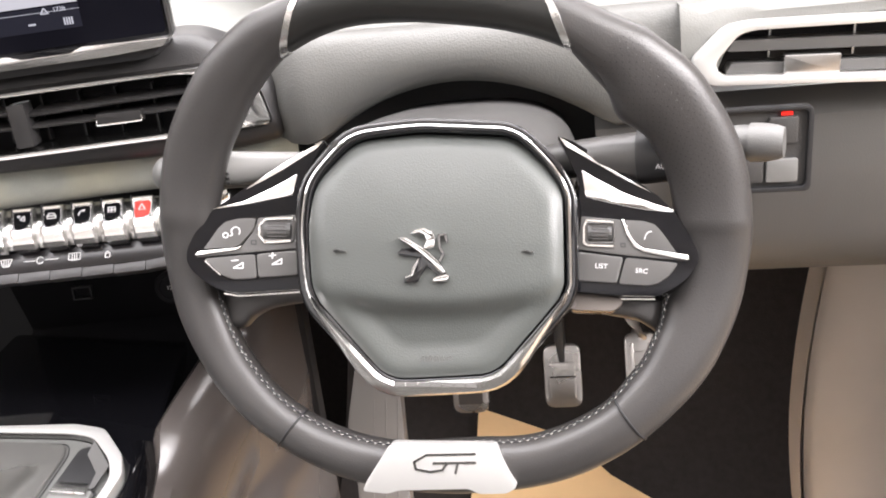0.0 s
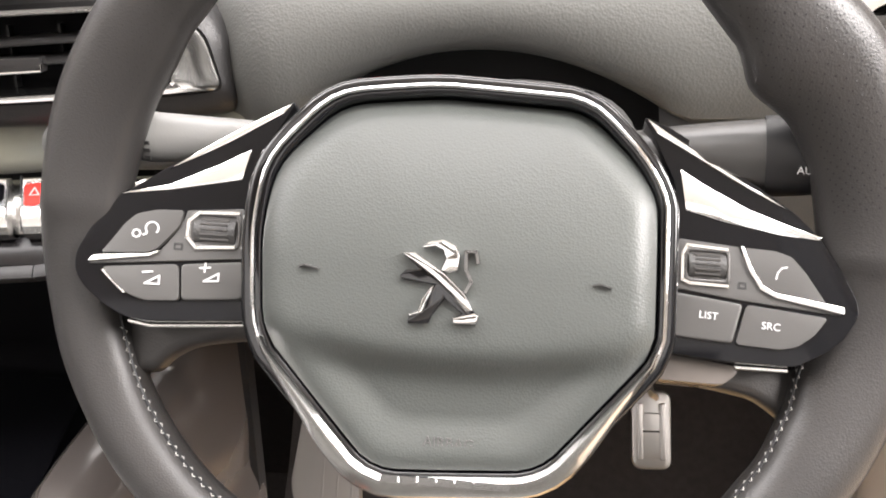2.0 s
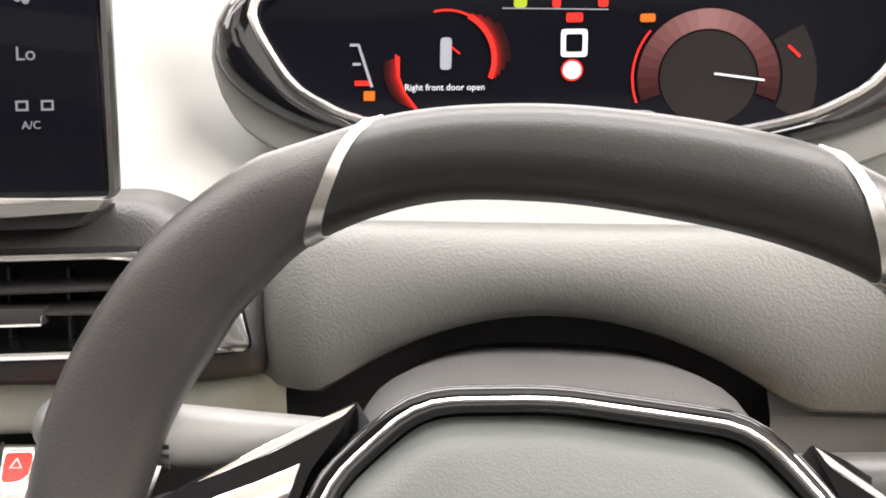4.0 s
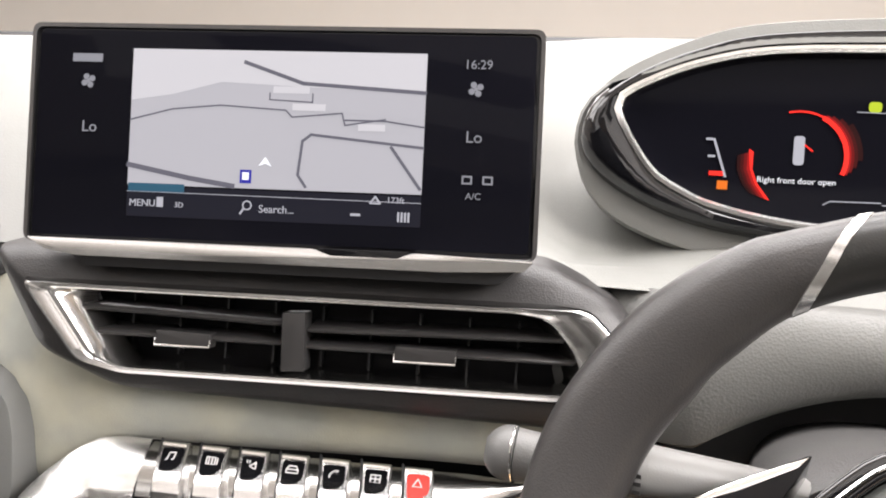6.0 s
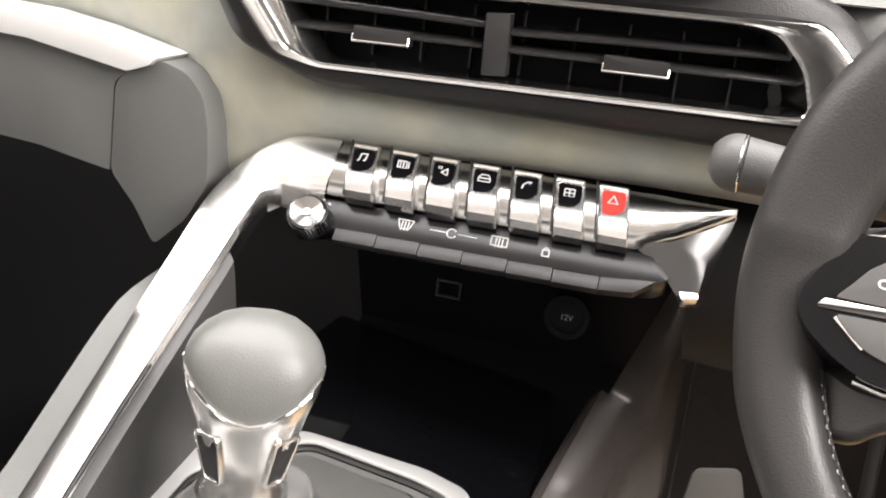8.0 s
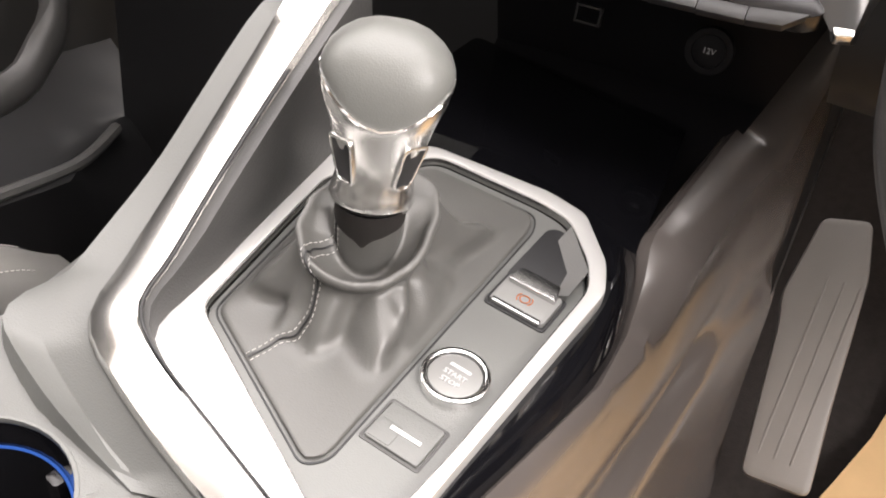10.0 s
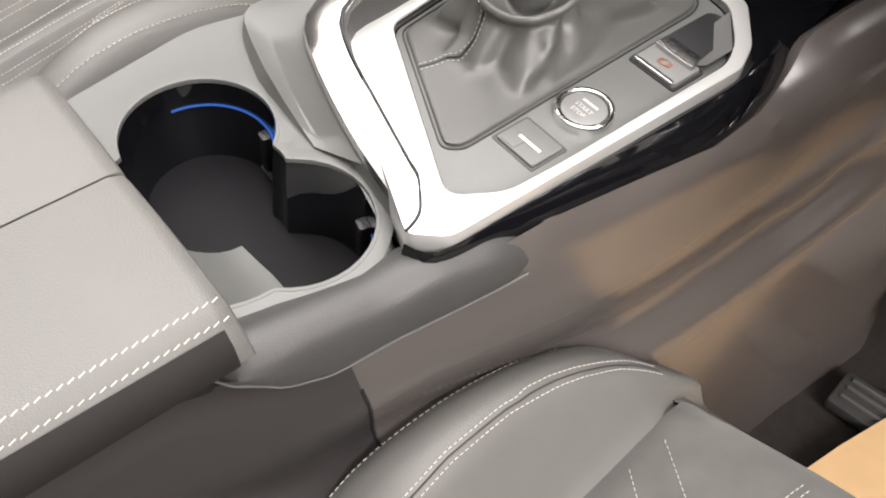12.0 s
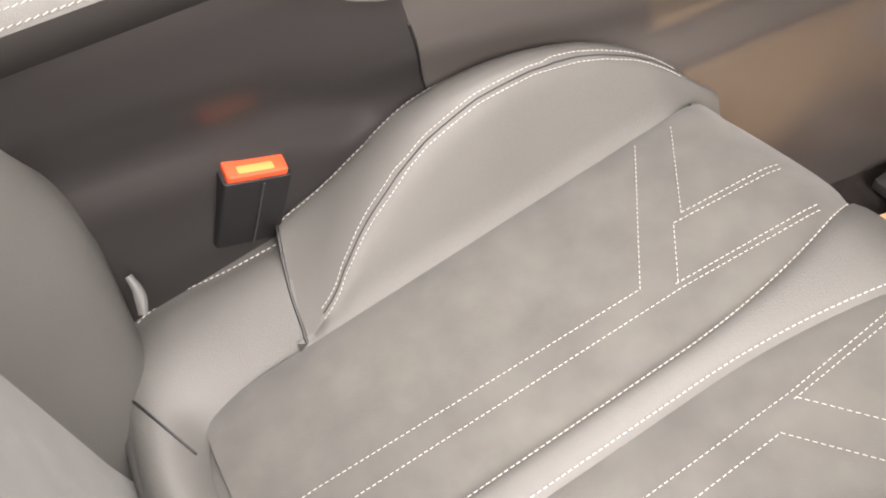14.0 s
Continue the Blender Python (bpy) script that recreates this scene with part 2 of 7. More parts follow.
# ---- materials ----
def material(name, base, rough=0.5, metal=0.0, grain=0.0, grain_size=0.002, mottle=0.12, mottle_size=0.05, coat=0.0, sheen=0.0, spec=0.5, leather=False, rough_var=0.06, other=None):
    """A surface with fine relief and an uneven tone and gloss at two scales."""
    mat = bpy.data.materials.new(name)
    mat.use_nodes = True
    nt = mat.node_tree
    bsdf = nt.nodes["Principled BSDF"]
    co = nt.nodes.new("ShaderNodeTexCoord")
    big = nt.nodes.new("ShaderNodeTexNoise")
    big.inputs["Scale"].default_value, big.inputs["Detail"].default_value = 1 / mottle_size, 5
    nt.links.new(co.outputs["Object"], big.inputs["Vector"])
    ramp = nt.nodes.new("ShaderNodeMapRange")
    ramp.inputs[3].default_value, ramp.inputs[4].default_value = 1 - mottle, 1 + mottle
    nt.links.new(big.outputs["Fac"], ramp.inputs[0])
    mix = nt.nodes.new("ShaderNodeVectorMath")
    mix.operation = "SCALE"
    mix.inputs[0].default_value = base
    nt.links.new(ramp.outputs[0], mix.inputs["Scale"])
    if other:
        wide = nt.nodes.new("ShaderNodeTexNoise")
        wide.inputs["Scale"].default_value, wide.inputs["Detail"].default_value = 0.45 / mottle_size, 3
        nt.links.new(co.outputs["Object"], wide.inputs["Vector"])
        sharp = nt.nodes.new("ShaderNodeMapRange")
        sharp.inputs[1].default_value, sharp.inputs[2].default_value = 0.38, 0.62
        nt.links.new(wide.outputs["Fac"], sharp.inputs[0])
        two = nt.nodes.new("ShaderNodeMix")
        two.data_type = "RGBA"
        two.inputs[6].default_value, two.inputs[7].default_value = (*base, 1), (*other, 1)
        nt.links.new(sharp.outputs[0], two.inputs[0])
        nt.links.new(two.outputs[2], mix.inputs[0])
    nt.links.new(mix.outputs[0], bsdf.inputs["Base Color"])
    rr = nt.nodes.new("ShaderNodeMapRange")
    rr.inputs[3].default_value, rr.inputs[4].default_value = max(0.0, rough - rough_var), min(1.0, rough + rough_var)
    nt.links.new(big.outputs["Fac"], rr.inputs[0])
    nt.links.new(rr.outputs[0], bsdf.inputs["Roughness"])
    bsdf.inputs["Metallic"].default_value = metal
    bsdf.inputs["Specular IOR Level"].default_value = spec
    bsdf.inputs["Coat Weight"].default_value = coat
    bsdf.inputs["Coat Roughness"].default_value = 0.04
    if sheen:
        bsdf.inputs["Sheen Weight"].default_value = sheen
        bsdf.inputs["Sheen Roughness"].default_value = 0.5
    if grain:
        fine = nt.nodes.new("ShaderNodeTexVoronoi" if leather else "ShaderNodeTexNoise")
        fine.inputs["Scale"].default_value = 1 / grain_size
        nt.links.new(co.outputs["Object"], fine.inputs["Vector"])
        bump = nt.nodes.new("ShaderNodeBump")
        bump.inputs["Strength"].default_value, bump.inputs["Distance"].default_value = grain, 0.0006
        nt.links.new(fine.outputs[0], bump.inputs["Height"])
        nt.links.new(bump.outputs[0], bsdf.inputs["Normal"])
    return mat


def glowing(name, colour, strength):
    mat = bpy.data.materials.new(name)
    mat.use_nodes = True
    bsdf = mat.node_tree.nodes["Principled BSDF"]
    bsdf.inputs["Base Color"].default_value = (*[c * 0.12 * min(1.0, strength) for c in colour], 1)
    bsdf.inputs["Emission Color"].default_value = (*colour, 1)
    bsdf.inputs["Emission Strength"].default_value = strength
    bsdf.inputs["Specular IOR Level"].default_value = 0.1
    return mat


soft_dash = material("soft_grained_dash", (0.150, 0.151, 0.141), 0.5, 0, 0.22, 0.0013, 0.05, leather=True)
dark_dash = material("dark_grained_plastic", (0.047, 0.046, 0.045), 0.45, 0, 0.25, 0.0012, 0.08, leather=True)
grey_plastic = material("grey_moulded_plastic", (0.105, 0.104, 0.101), 0.42, 0, 0.2, 0.0010, 0.06, leather=True)
console_grey = material("pale_grey_console_plastic", (0.112, 0.114, 0.109), 0.42, 0, 0.2, 0.0009, 0.06, leather=True)
tan_trim = material("warm_grey_door_plastic", (0.46, 0.425, 0.395), 0.4, 0, 0.2, 0.0011, 0.08, leather=True)
smoked = material("dark_smoked_metal", (0.10, 0.098, 0.097), 0.3, 0.9, 0.03, 0.0008, 0.05, rough_var=0.05)
start_grey = material("grey_button_metal", (0.185, 0.185, 0.18), 0.42, 0.2, 0.02, 0.0008, 0.04)
slat_black = material("satin_black_slat", (0.026, 0.025, 0.025), 0.32, 0, 0.1, 0.0012, 0.08)
silver_paint = material("bright_silver_paint", (0.70, 0.695, 0.68), 0.32, 0.6, 0.02, 0.0008, 0.03)
silver_band_metal = material("pale_silver_trim", (0.82, 0.815, 0.80), 0.34, 0.25, 0.02, 0.0008, 0.03)
# Black liner taken near zero, so its colour also holds the recesses' shade.
shade_black = material("shade_black_liner", (0.0055, 0.0052, 0.0062), 0.6, 0, 0.1, 0.0012, 0.12, spec=0.15)
suede = material("grey_green_suede", (0.30, 0.308, 0.275), 0.85, 0, 0.35, 0.0012, 0.2, 0.028, sheen=0.35, spec=0.2, other=(0.37, 0.36, 0.285))
black_plastic = material("matt_black_plastic", (0.012, 0.012, 0.013), 0.5, 0, 0.15, 0.0012, 0.1)
piano = material("piano_black_lacquer", (0.004, 0.004, 0.005), 0.05, 0, 0, coat=0.7, mottle=0.05, rough_var=0.02, spec=0.4)
spoke_gloss = material("gloss_black_spoke", (0.004, 0.004, 0.005), 0.07, 0, 0, mottle=0.05, rough_var=0.02, spec=0.22)
satin = material("satin_silver_trim", (0.74, 0.735, 0.72), 0.25, 1.0, 0.03, 0.0008, 0.04, rough_var=0.05)
dark_satin = material("smoked_satin_metal", (0.30, 0.295, 0.29), 0.26, 1.0, 0.03, 0.0008, 0.05, rough_var=0.05)
chrome = material("polished_chrome", (0.88, 0.88, 0.88), 0.09, 1.0, 0, mottle=0.03, rough_var=0.03)
knob_leather = material("grey_knob_leather", (0.115, 0.117, 0.11), 0.42, 0, 0.12, 0.0009, 0.06, leather=True)
rim_smooth = material("smooth_black_leather", (0.014, 0.014, 0.013), 0.33, 0, 0.08, 0.0009, 0.08, leather=True)
rim_leather = material("perforated_black_leather", (0.035, 0.033, 0.032), 0.37, 0, 0.14, 0.0009, 0.10, 0.04, leather=True)
boot_leather = material("soft_grey_black_leather", (0.074, 0.073, 0.069), 0.40, 0, 0.12, 0.0010, 0.1, 0.03, leather=True, spec=0.5)
pad_plastic = material("grained_airbag_cover", (0.071, 0.076, 0.072), 0.38, 0, 0.16, 0.0010, 0.03, leather=True)
seat_leather = material("dark_grey_seat_leather", (0.121, 0.118, 0.111), 0.42, 0, 0.3, 0.0010, 0.08, 0.05, leather=True)
seat_suede = material("grey_seat_suede", (0.108, 0.104, 0.098), 0.9, 0, 0.35, 0.0011, 0.26, 0.028, sheen=0.3, spec=0.15, other=(0.124, 0.120, 0.110))
thread = material("pale_sewing_thread", (0.56, 0.54, 0.50), 0.6, 0, 0, mottle=0.15, mottle_size=0.004)
carpet = material("black_carpet", (0.036, 0.031, 0.029), 0.95, 0, 0.9, 0.0025, 0.3, 0.01, spec=0.1)
# One plastic in two tones: reflected light painted in front, shade behind.
lit_side = material("lit_console_plastic", (0.084, 0.074, 0.069), 0.22, 0, 0.0, mottle=0.06, mottle_size=0.2, spec=1.0, rough_var=0.0)
shaded_side = material("shaded_console_plastic", (0.031, 0.028, 0.028), 0.28, 0, 0.0, mottle=0.04, mottle_size=0.2, spec=0.6, rough_var=0.0)
glass_black = material("black_display_glass", (0.004, 0.004, 0.006), 0.05, 0, 0, mottle=0.02, rough_var=0.02, spec=0.04)
paper = material("tan_protective_paper", (0.78, 0.52, 0.27), 0.8, 0, 0.25, 0.003, 0.12, 0.05)
steel = material("brushed_pedal_steel", (0.62, 0.60, 0.58), 0.28, 1.0, 0.05, 0.0009, 0.06)
rubber = material("pedal_rubber", (0.05, 0.045, 0.042), 0.6, 0, 0.2, 0.001, 0.1)
white_paint = material("white_showroom_wall", (0.80, 0.80, 0.79), 0.7, 0, 0, mottle=0.03, mottle_size=0.6)
floor_tile = material("pale_showroom_floor", (0.50, 0.40, 0.30), 0.3, 0, 0, mottle=0.08, mottle_size=0.4)
headliner = material("grey_headliner_cloth", (0.42, 0.41, 0.39), 0.9, 0, 0.3, 0.002, 0.06)
car_paint = material("white_car_paint", (0.75, 0.75, 0.74), 0.25, 0, 0, coat=0.6, mottle=0.02)
red_cap = material("red_switch_cap", (0.80, 0.03, 0.02), 0.35, 0, 0, mottle=0.04)
buckle_red = material("orange_red_buckle_button", (0.85, 0.10, 0.035), 0.4, 0, 0, mottle=0.08, mottle_size=0.01)
orange_label = material("pale_orange_label", (0.9, 0.35, 0.10), 0.4)
faint_print = material("faint_grey_print", (0.42, 0.42, 0.42), 0.5, 0, 0, mottle=0.02)
print_white = material("white_print", (0.55, 0.55, 0.55), 0.5, 0, 0, mottle=0.02)
silver_key = material("silver_key_metal", (0.62, 0.615, 0.61), 0.24, 1.0, 0.02, 0.0008, 0.04)
grey_lens = material("grey_gauge_ring", (0.014, 0.012, 0.012), 0.3, 0, 0, spec=0.05)
rose = [glowing("lit_rose", (0.55 - 0.022 * q, 0.26 - 0.021 * q, 0.25 - 0.020 * q), 0.58 - 0.046 * q) for q in range(11)]
lit_white = glowing("lit_white", (0.95, 0.95, 1.0), 1.1)
lit_map = glowing("lit_map_grey", (0.44, 0.43, 0.465), 1.08)
lit_map_pale = glowing("lit_map_pale", (0.56, 0.545, 0.575), 1.12)
lit_road = glowing("lit_map_road", (0.15, 0.145, 0.18), 0.9)
lit_bar = glowing("lit_menu_bar", (0.012, 0.012, 0.02), 1.0)
lit_grey = glowing("lit_grey", (0.45, 0.45, 0.5), 1.0)
lit_soft = glowing("lit_soft_grey", (0.30, 0.30, 0.335), 0.9)
lit_red = glowing("lit_red", (1.0, 0.03, 0.02), 1.3)
red_fade = [glowing("lit_fading_red", (1.0, 0.02, 0.02), e) for e in (0.42, 0.16, 0.06, 0.022)]
bright_trim = material("bright_satin_trim", (0.66, 0.655, 0.645), 0.2, 1.0, 0.02, 0.0008, 0.04, rough_var=0.05)
bar_metal = material("smoked_brushed_bar", (0.40, 0.395, 0.385), 0.17, 1.0, 0.02, 0.0008, 0.04, rough_var=0.04)
spun_metal = material("spun_dark_metal", (0.34, 0.335, 0.33), 0.18, 1.0, 0.02, 0.0008, 0.04, rough_var=0.04)
touch_black = material("black_touch_key", (0.022, 0.021, 0.022), 0.36, 0, 0.08, 0.0010, 0.06)
strip_black = material("gloss_black_strip", (0.008, 0.007, 0.008), 0.22, 0, 0, mottle=0.05, spec=0.35)
# Dash grain in a darker copy: weaker light below the display is painted in.
shaded_pad = material("shaded_grained_pad", (0.098, 0.098, 0.092), 0.46, 0, 0.3, 0.0016, 0.05, leather=True)
# Near-black tone that paints shade on the armrest's side and lever sleeve.
shade_dark = material("shade_dark_surface", (0.020, 0.018, 0.017), 0.7, 0, 0.2, 0.0012, 0.1, spec=0.15)
wheel_thread = material("grey_sewing_thread", (0.42, 0.41, 0.39), 0.6, 0, 0, mottle=0.2, mottle_size=0.004)
key_plastic = material("dark_key_plastic", (0.058, 0.056, 0.054), 0.34, 0, 0.06, 0.0008, 0.05)
satin_dark_plastic = material("grey_brown_smooth_plastic", (0.12, 0.105, 0.095), 0.28, 0, 0, mottle=0.06)
fascia_dark = material("charcoal_grained_fascia", (0.021, 0.020, 0.020), 0.42, 0, 0.25, 0.0012, 0.08, leather=True)
warm_trim = material("warm_grey_sill_plastic", (0.205, 0.187, 0.172), 0.45, 0, 0.2, 0.0011, 0.1, leather=True)
pale_plastic = material("pale_grey_plastic", (0.19, 0.188, 0.182), 0.4, 0, 0.1, 0.0010, 0.06)
lit_amber = glowing("lit_amber", (1.0, 0.22, 0.02), 0.8)
dim_amber = glowing("dim_amber", (0.85, 0.22, 0.06), 0.6)
lit_lime = glowing("lit_lime", (0.5, 0.62, 0.03), 1.0)
lit_blue = glowing("lit_blue", (0.05, 0.16, 0.62), 0.9)
dim_blue = glowing("dim_blue", (0.06, 0.14, 0.36), 0.5)
lit_navy = glowing("lit_navy", (0.03, 0.03, 0.35), 1.0)
lit_teal = glowing("lit_teal", (0.03, 0.10, 0.16), 1.0)


# ---- the room and the car's shell ----
def box(x0, y0, z0, x1, y1, z1, bevel=0.0):
    return prism(WORLD, [(x0 * 1000, y0 * 1000), (x1 * 1000, y0 * 1000), (x1 * 1000, y1 * 1000), (x0 * 1000, y1 * 1000)], z0 * 1000, z1 * 1000, bevel)


single("ground", box(-7, -7, -0.62, 7, 7, -0.5), floor_tile, "pale beige showroom floor under the car", "floor", "structure")
single("wall_north", box(-7, 7, -0.5, 7, 7.2, 3.3), white_paint, "plain white showroom wall", "wall", "structure")
single("wall_south", box(-7, -7.2, -0.5, 7, -7, 3.3), white_paint, "plain white showroom wall", "wall", "structure")
single("wall_east", box(7, -7.2, -0.5, 7.2, 7.2, 3.3), white_paint, "plain white showroom wall", "wall", "structure")
single("wall_west", box(-7.2, -7.2, -0.5, -7, 7.2, 3.3), white_paint, "plain white showroom wall", "wall", "structure")
single("ceiling", box(-7.2, -7.2, 3.3, 7.2, 7.2, 3.4), white_paint, "plain white showroom ceiling", "ceiling", "structure")

shell = thing("car_body", "white car body with a grey cloth roof lining", "car body", (-0.37, 0, 0.0), kind="structure")
part("roof", box(-0.98, -1.7, 1.52, 0.24, -1.05, 1.56, 12), headliner, shell)
part("roof_header", box(-0.98, -0.02, 1.53, 0.24, 0.10, 1.57, 12), headliner, shell)
part("floor_pan", box(-1.12, -1.7, 0.02, 0.44, 1.0, 0.06), carpet, shell)
part("rear_bulkhead", box(-1.12, -1.78, 0.0, 0.44, -1.7, 0.95), dark_dash, shell)
# Unseen rear door and pillar, added to keep lamp light off the rear console.
part("rear_door_blocker", box(0.42, -1.7, 0.0, 0.48, -0.56, 1.28, 15), dark_dash, shell)
part("pillar_blocker", box(0.34, -0.66, 0.9, 0.42, -0.54, 1.54, 15), headliner, shell)
part("right_sill", box(0.43, -1.7, 0.0, 0.52, 0.75, 0.24, 20), dark_dash, shell)
for sx in (-1.0, 0.27):
    part("windscreen_pillar", tube([Vector((sx * 1.1, 0.75, 1.0)), Vector((sx * 1.03, 0.4, 1.3)), Vector((sx, 0.0, 1.54))], 0.035, 10), headliner, shell)
part("bonnet", box(-1.15, 0.72, 0.80, 0.45, 1.75, 0.98, 40), car_paint, shell)
part("inner_bulkhead", box(-1.09, 0.44, 0.06, -0.24, 0.46, 0.84), black_plastic, shell)
part("firewall", box(-1.1, 0.95, 0.02, 0.43, 0.98, 0.8), carpet, shell)

# ---- passenger's door ----
pdoor = thing("passenger_door", "dark moulded passenger door with grey armrest and pocket", "door", (-1.15, -0.2, 0.3))
part("panel", loft([spline([(-1.24, y, 0.88), (-1.23, y, 0.80), (-1.225, y, 0.55), (-1.225, y, 0.42), (-1.225, y, 0.30), (-1.22, y, 0.02)], 16) for y in [-1.7 + 0.12 * i for i in range(21)]]), dark_dash, pdoor)
part("armrest", tube(spline([(-1.20, 0.45, 0.60), (-1.06, 0.33, 0.52), (-1.0, 0.285, 0.452), (-0.995, 0.255, 0.412), (-0.99, 0.215, 0.388), (-1.0, 0.13, 0.380), (-1.10, 0.06, 0.385), (-1.225, 0.04, 0.39)], 40), 0.015, 12, flat=1.4), dark_dash, pdoor, "grey curved armrest")
pocket = part("pocket", loft([spline([(-1.23, y, 0.29), (-0.985 - 0.6 * max(0.0, y - 0.25), y, 0.285 - 0.12 * max(0.0, y - 0.1)), (-0.975 - 0.6 * max(0.0, y - 0.25), y, 0.25), (-0.985, y, 0.12), (-1.22, y, 0.05)], 14) for y in [0.06 + 0.04 * i for i in range(13)]]), black_plastic, pdoor)
part("pocket_lip", tube(spline([(-1.0, 0.06, 0.287), (-0.985, 0.12, 0.284), (-0.985, 0.2, 0.276), (-1.005, 0.30, 0.262), (-1.06, 0.40, 0.25)], 30), 0.008, 8), grey_plastic, pocket)

# ---- dashboard ----
dash = thing("dashboard", "two-tone grey dashboard with soft grained upper and suede band", "dashboard", (-0.3, 0.3, 0.6))


def lerp(x, knots):
    for (x0, y0), (x1, y1) in zip(knots, knots[1:]):
        if x <= x1:
            t = max(0.0, min(1.0, (x - x0) / (x1 - x0)))
            return y0 + (y1 - y0) * t * t * (3 - 2 * t)
    return knots[-1][1]


def lin(x, knots):
    """A value read off straight lines between knots."""
    for (x0, y0), (x1, y1) in zip(knots, knots[1:]):
        if x <= x1:
            return y0 + (y1 - y0) * max(0.0, (x - x0) / (x1 - x0))
    return knots[-1][1]


def face_y(x):
    """How far ahead the dash's front stands: the middle is turned to the driver."""
    return lerp(x, [(-1.1, 0.21), (-0.60, 0.195), (-0.55, 0.185), (-0.19, 0.245), (-0.12, 0.235), (0.15, 0.225), (0.8, 0.20)])


def xs(a, b, n):
    return [a + (b - a) * i / (n - 1) for i in range(n)]


rows = []
for x in xs(-1.08, 0.48, 48):
    f = face_y(x)
    rise = lerp(x, [(-1.1, -0.005), (-0.6, 0.0), (-0.2, 0.0), (-0.1, 0.012), (0.3, -0.01), (0.5, -0.03)])
    w = lerp(x, [(-0.31, 0.0), (-0.225, 1.0), (0.225, 1.0), (0.31, 0.0)])
    rows.append(spline([(x, 0.66, 1.068), (x, 0.62, 1.066), (x, 0.50, 1.03 + rise - 0.07 * w), (x, f + 0.13, 0.955 + rise - 0.085 * w), (x, f + 0.075, 0.905 + rise - 0.046 * w), (x, f + 0.045, 0.872 - 0.014 * w), (x, f + 0.028, 0.852), (x, f + 0.021, 0.8465)], 20))
part("upper_pad", loft(rows), soft_dash, dash, "pale grey soft grained dash top")
single("trim", tube([Vector((x, 0.655, 1.072)) for x in xs(-1.08, 0.42, 20)], 0.006, 6), black_plastic, "black seal along the foot of the windscreen", "seal", "structure")

# the darker fascia that carries the middle vents
def turned(pts):
    """The outline, made to run anticlockwise."""
    return pts if sum((b[0] - a[0]) * (b[1] + a[1]) for a, b in zip(pts, pts[1:] + pts[:1])) < 0 else pts[::-1]


VO = [(-172, 8), (-134, -38), (-106, -44), (172, -38), (206, -36), (198, -4), (176, 17), (150, 16)]
FO = [(-202, 30), (-168, -34), (-112, -56), (172, -58), (216, -52), (214, -4), (196, 22), (150, 43)]
vo, fo = rounded(VO, 7, 4), rounded(FO, 12, 4)


def between(a, b, t):
    return [(p[0] + (q[0] - p[0]) * t, p[1] + (q[1] - p[1]) * t) for p, q in zip(a, b)]


fas = []
for line, n in ((grown(fo, 4), -50), (fo, -20), (between(fo, vo, 0.12), -13), (between(fo, vo, 0.45), -7), (between(fo, vo, 0.9), -4), (vo, -6)):
    fas.append([mm(VENT, u, v, n) for u, v in line])
part("fascia", loft(fas, closed_cols=True), fascia_dark, dash, "dark grey fascia round the middle vents")
part("fascia_shelf", loft([spline([(x, face_y(x) + 0.06, 0.872 - lerp(x, [(-0.36, 0.0), (-0.29, 0.026)])), (x, face_y(x) + 0.028, 0.862 - lerp(x, [(-0.36, 0.0), (-0.29, 0.014)])), (x, face_y(x) + 0.004, 0.850 - lerp(x, [(-0.36, 0.0), (-0.29, 0.004)])), (x, face_y(x) - 0.004, 0.838)], 8) for x in xs(-0.545, -0.232, 20)]), fascia_dark, dash)

# the padded front below the instruments, arched over the steering column
rows = []
for x in xs(-0.245, 0.17, 40):
    f = face_y(x) + lerp(x, [(-0.245, 0.022), (-0.185, 0.014), (-0.13, -0.012), (0.2, -0.012)])
    arch = 0.806 - 3.0 * (x + 0.008) ** 2
    arch = max(arch, 0.762)
    F = face_y(x)
    g = 0.848 - arch
    rows.append(spline([(x, F + 0.05, 0.838), (x, F + 0.031, 0.846), (x, f + 0.018, 0.847), (x, f + 0.005, 0.848 - 0.28 * g), (x, f + 0.0, 0.848 - 0.62 * g), (x, f + 0.005, arch + 0.003), (x, f + 0.020, arch - 0.005), (x, f + 0.09, arch - 0.008)], 22))
part("driver_pad", loft(rows), shaded_pad, dash, "grained pad under the instrument display")
rows = []
for x in xs(0.165, 0.48, 26):
    F = face_y(x)
    zl = lerp(x, [(0.165, 0.775), (0.185, 0.786), (0.212, 0.826), (0.5, 0.829)])
    fw = lerp(x, [(0.165, -0.017), (0.21, -0.008)])
    rows.append(spline([(x, F + 0.05, 0.838), (x, F + 0.031, 0.846), (x, F + fw + 0.012, 0.847), (x, F + fw, 0.842), (x, F + fw - 0.002, 0.5 * (0.842 + zl)), (x, F + fw + 0.003, zl + 0.002), (x, F + 0.04, zl - 0.004)], 16))
part("end_pad", loft(rows), soft_dash, dash, "grained pad over the side vent")
part("column_recess", box(-0.20, 0.30, 0.60, 0.17, 0.33, 0.835), black_plastic, dash)

# suede band below the vents and round to the passenger's side
rows = []
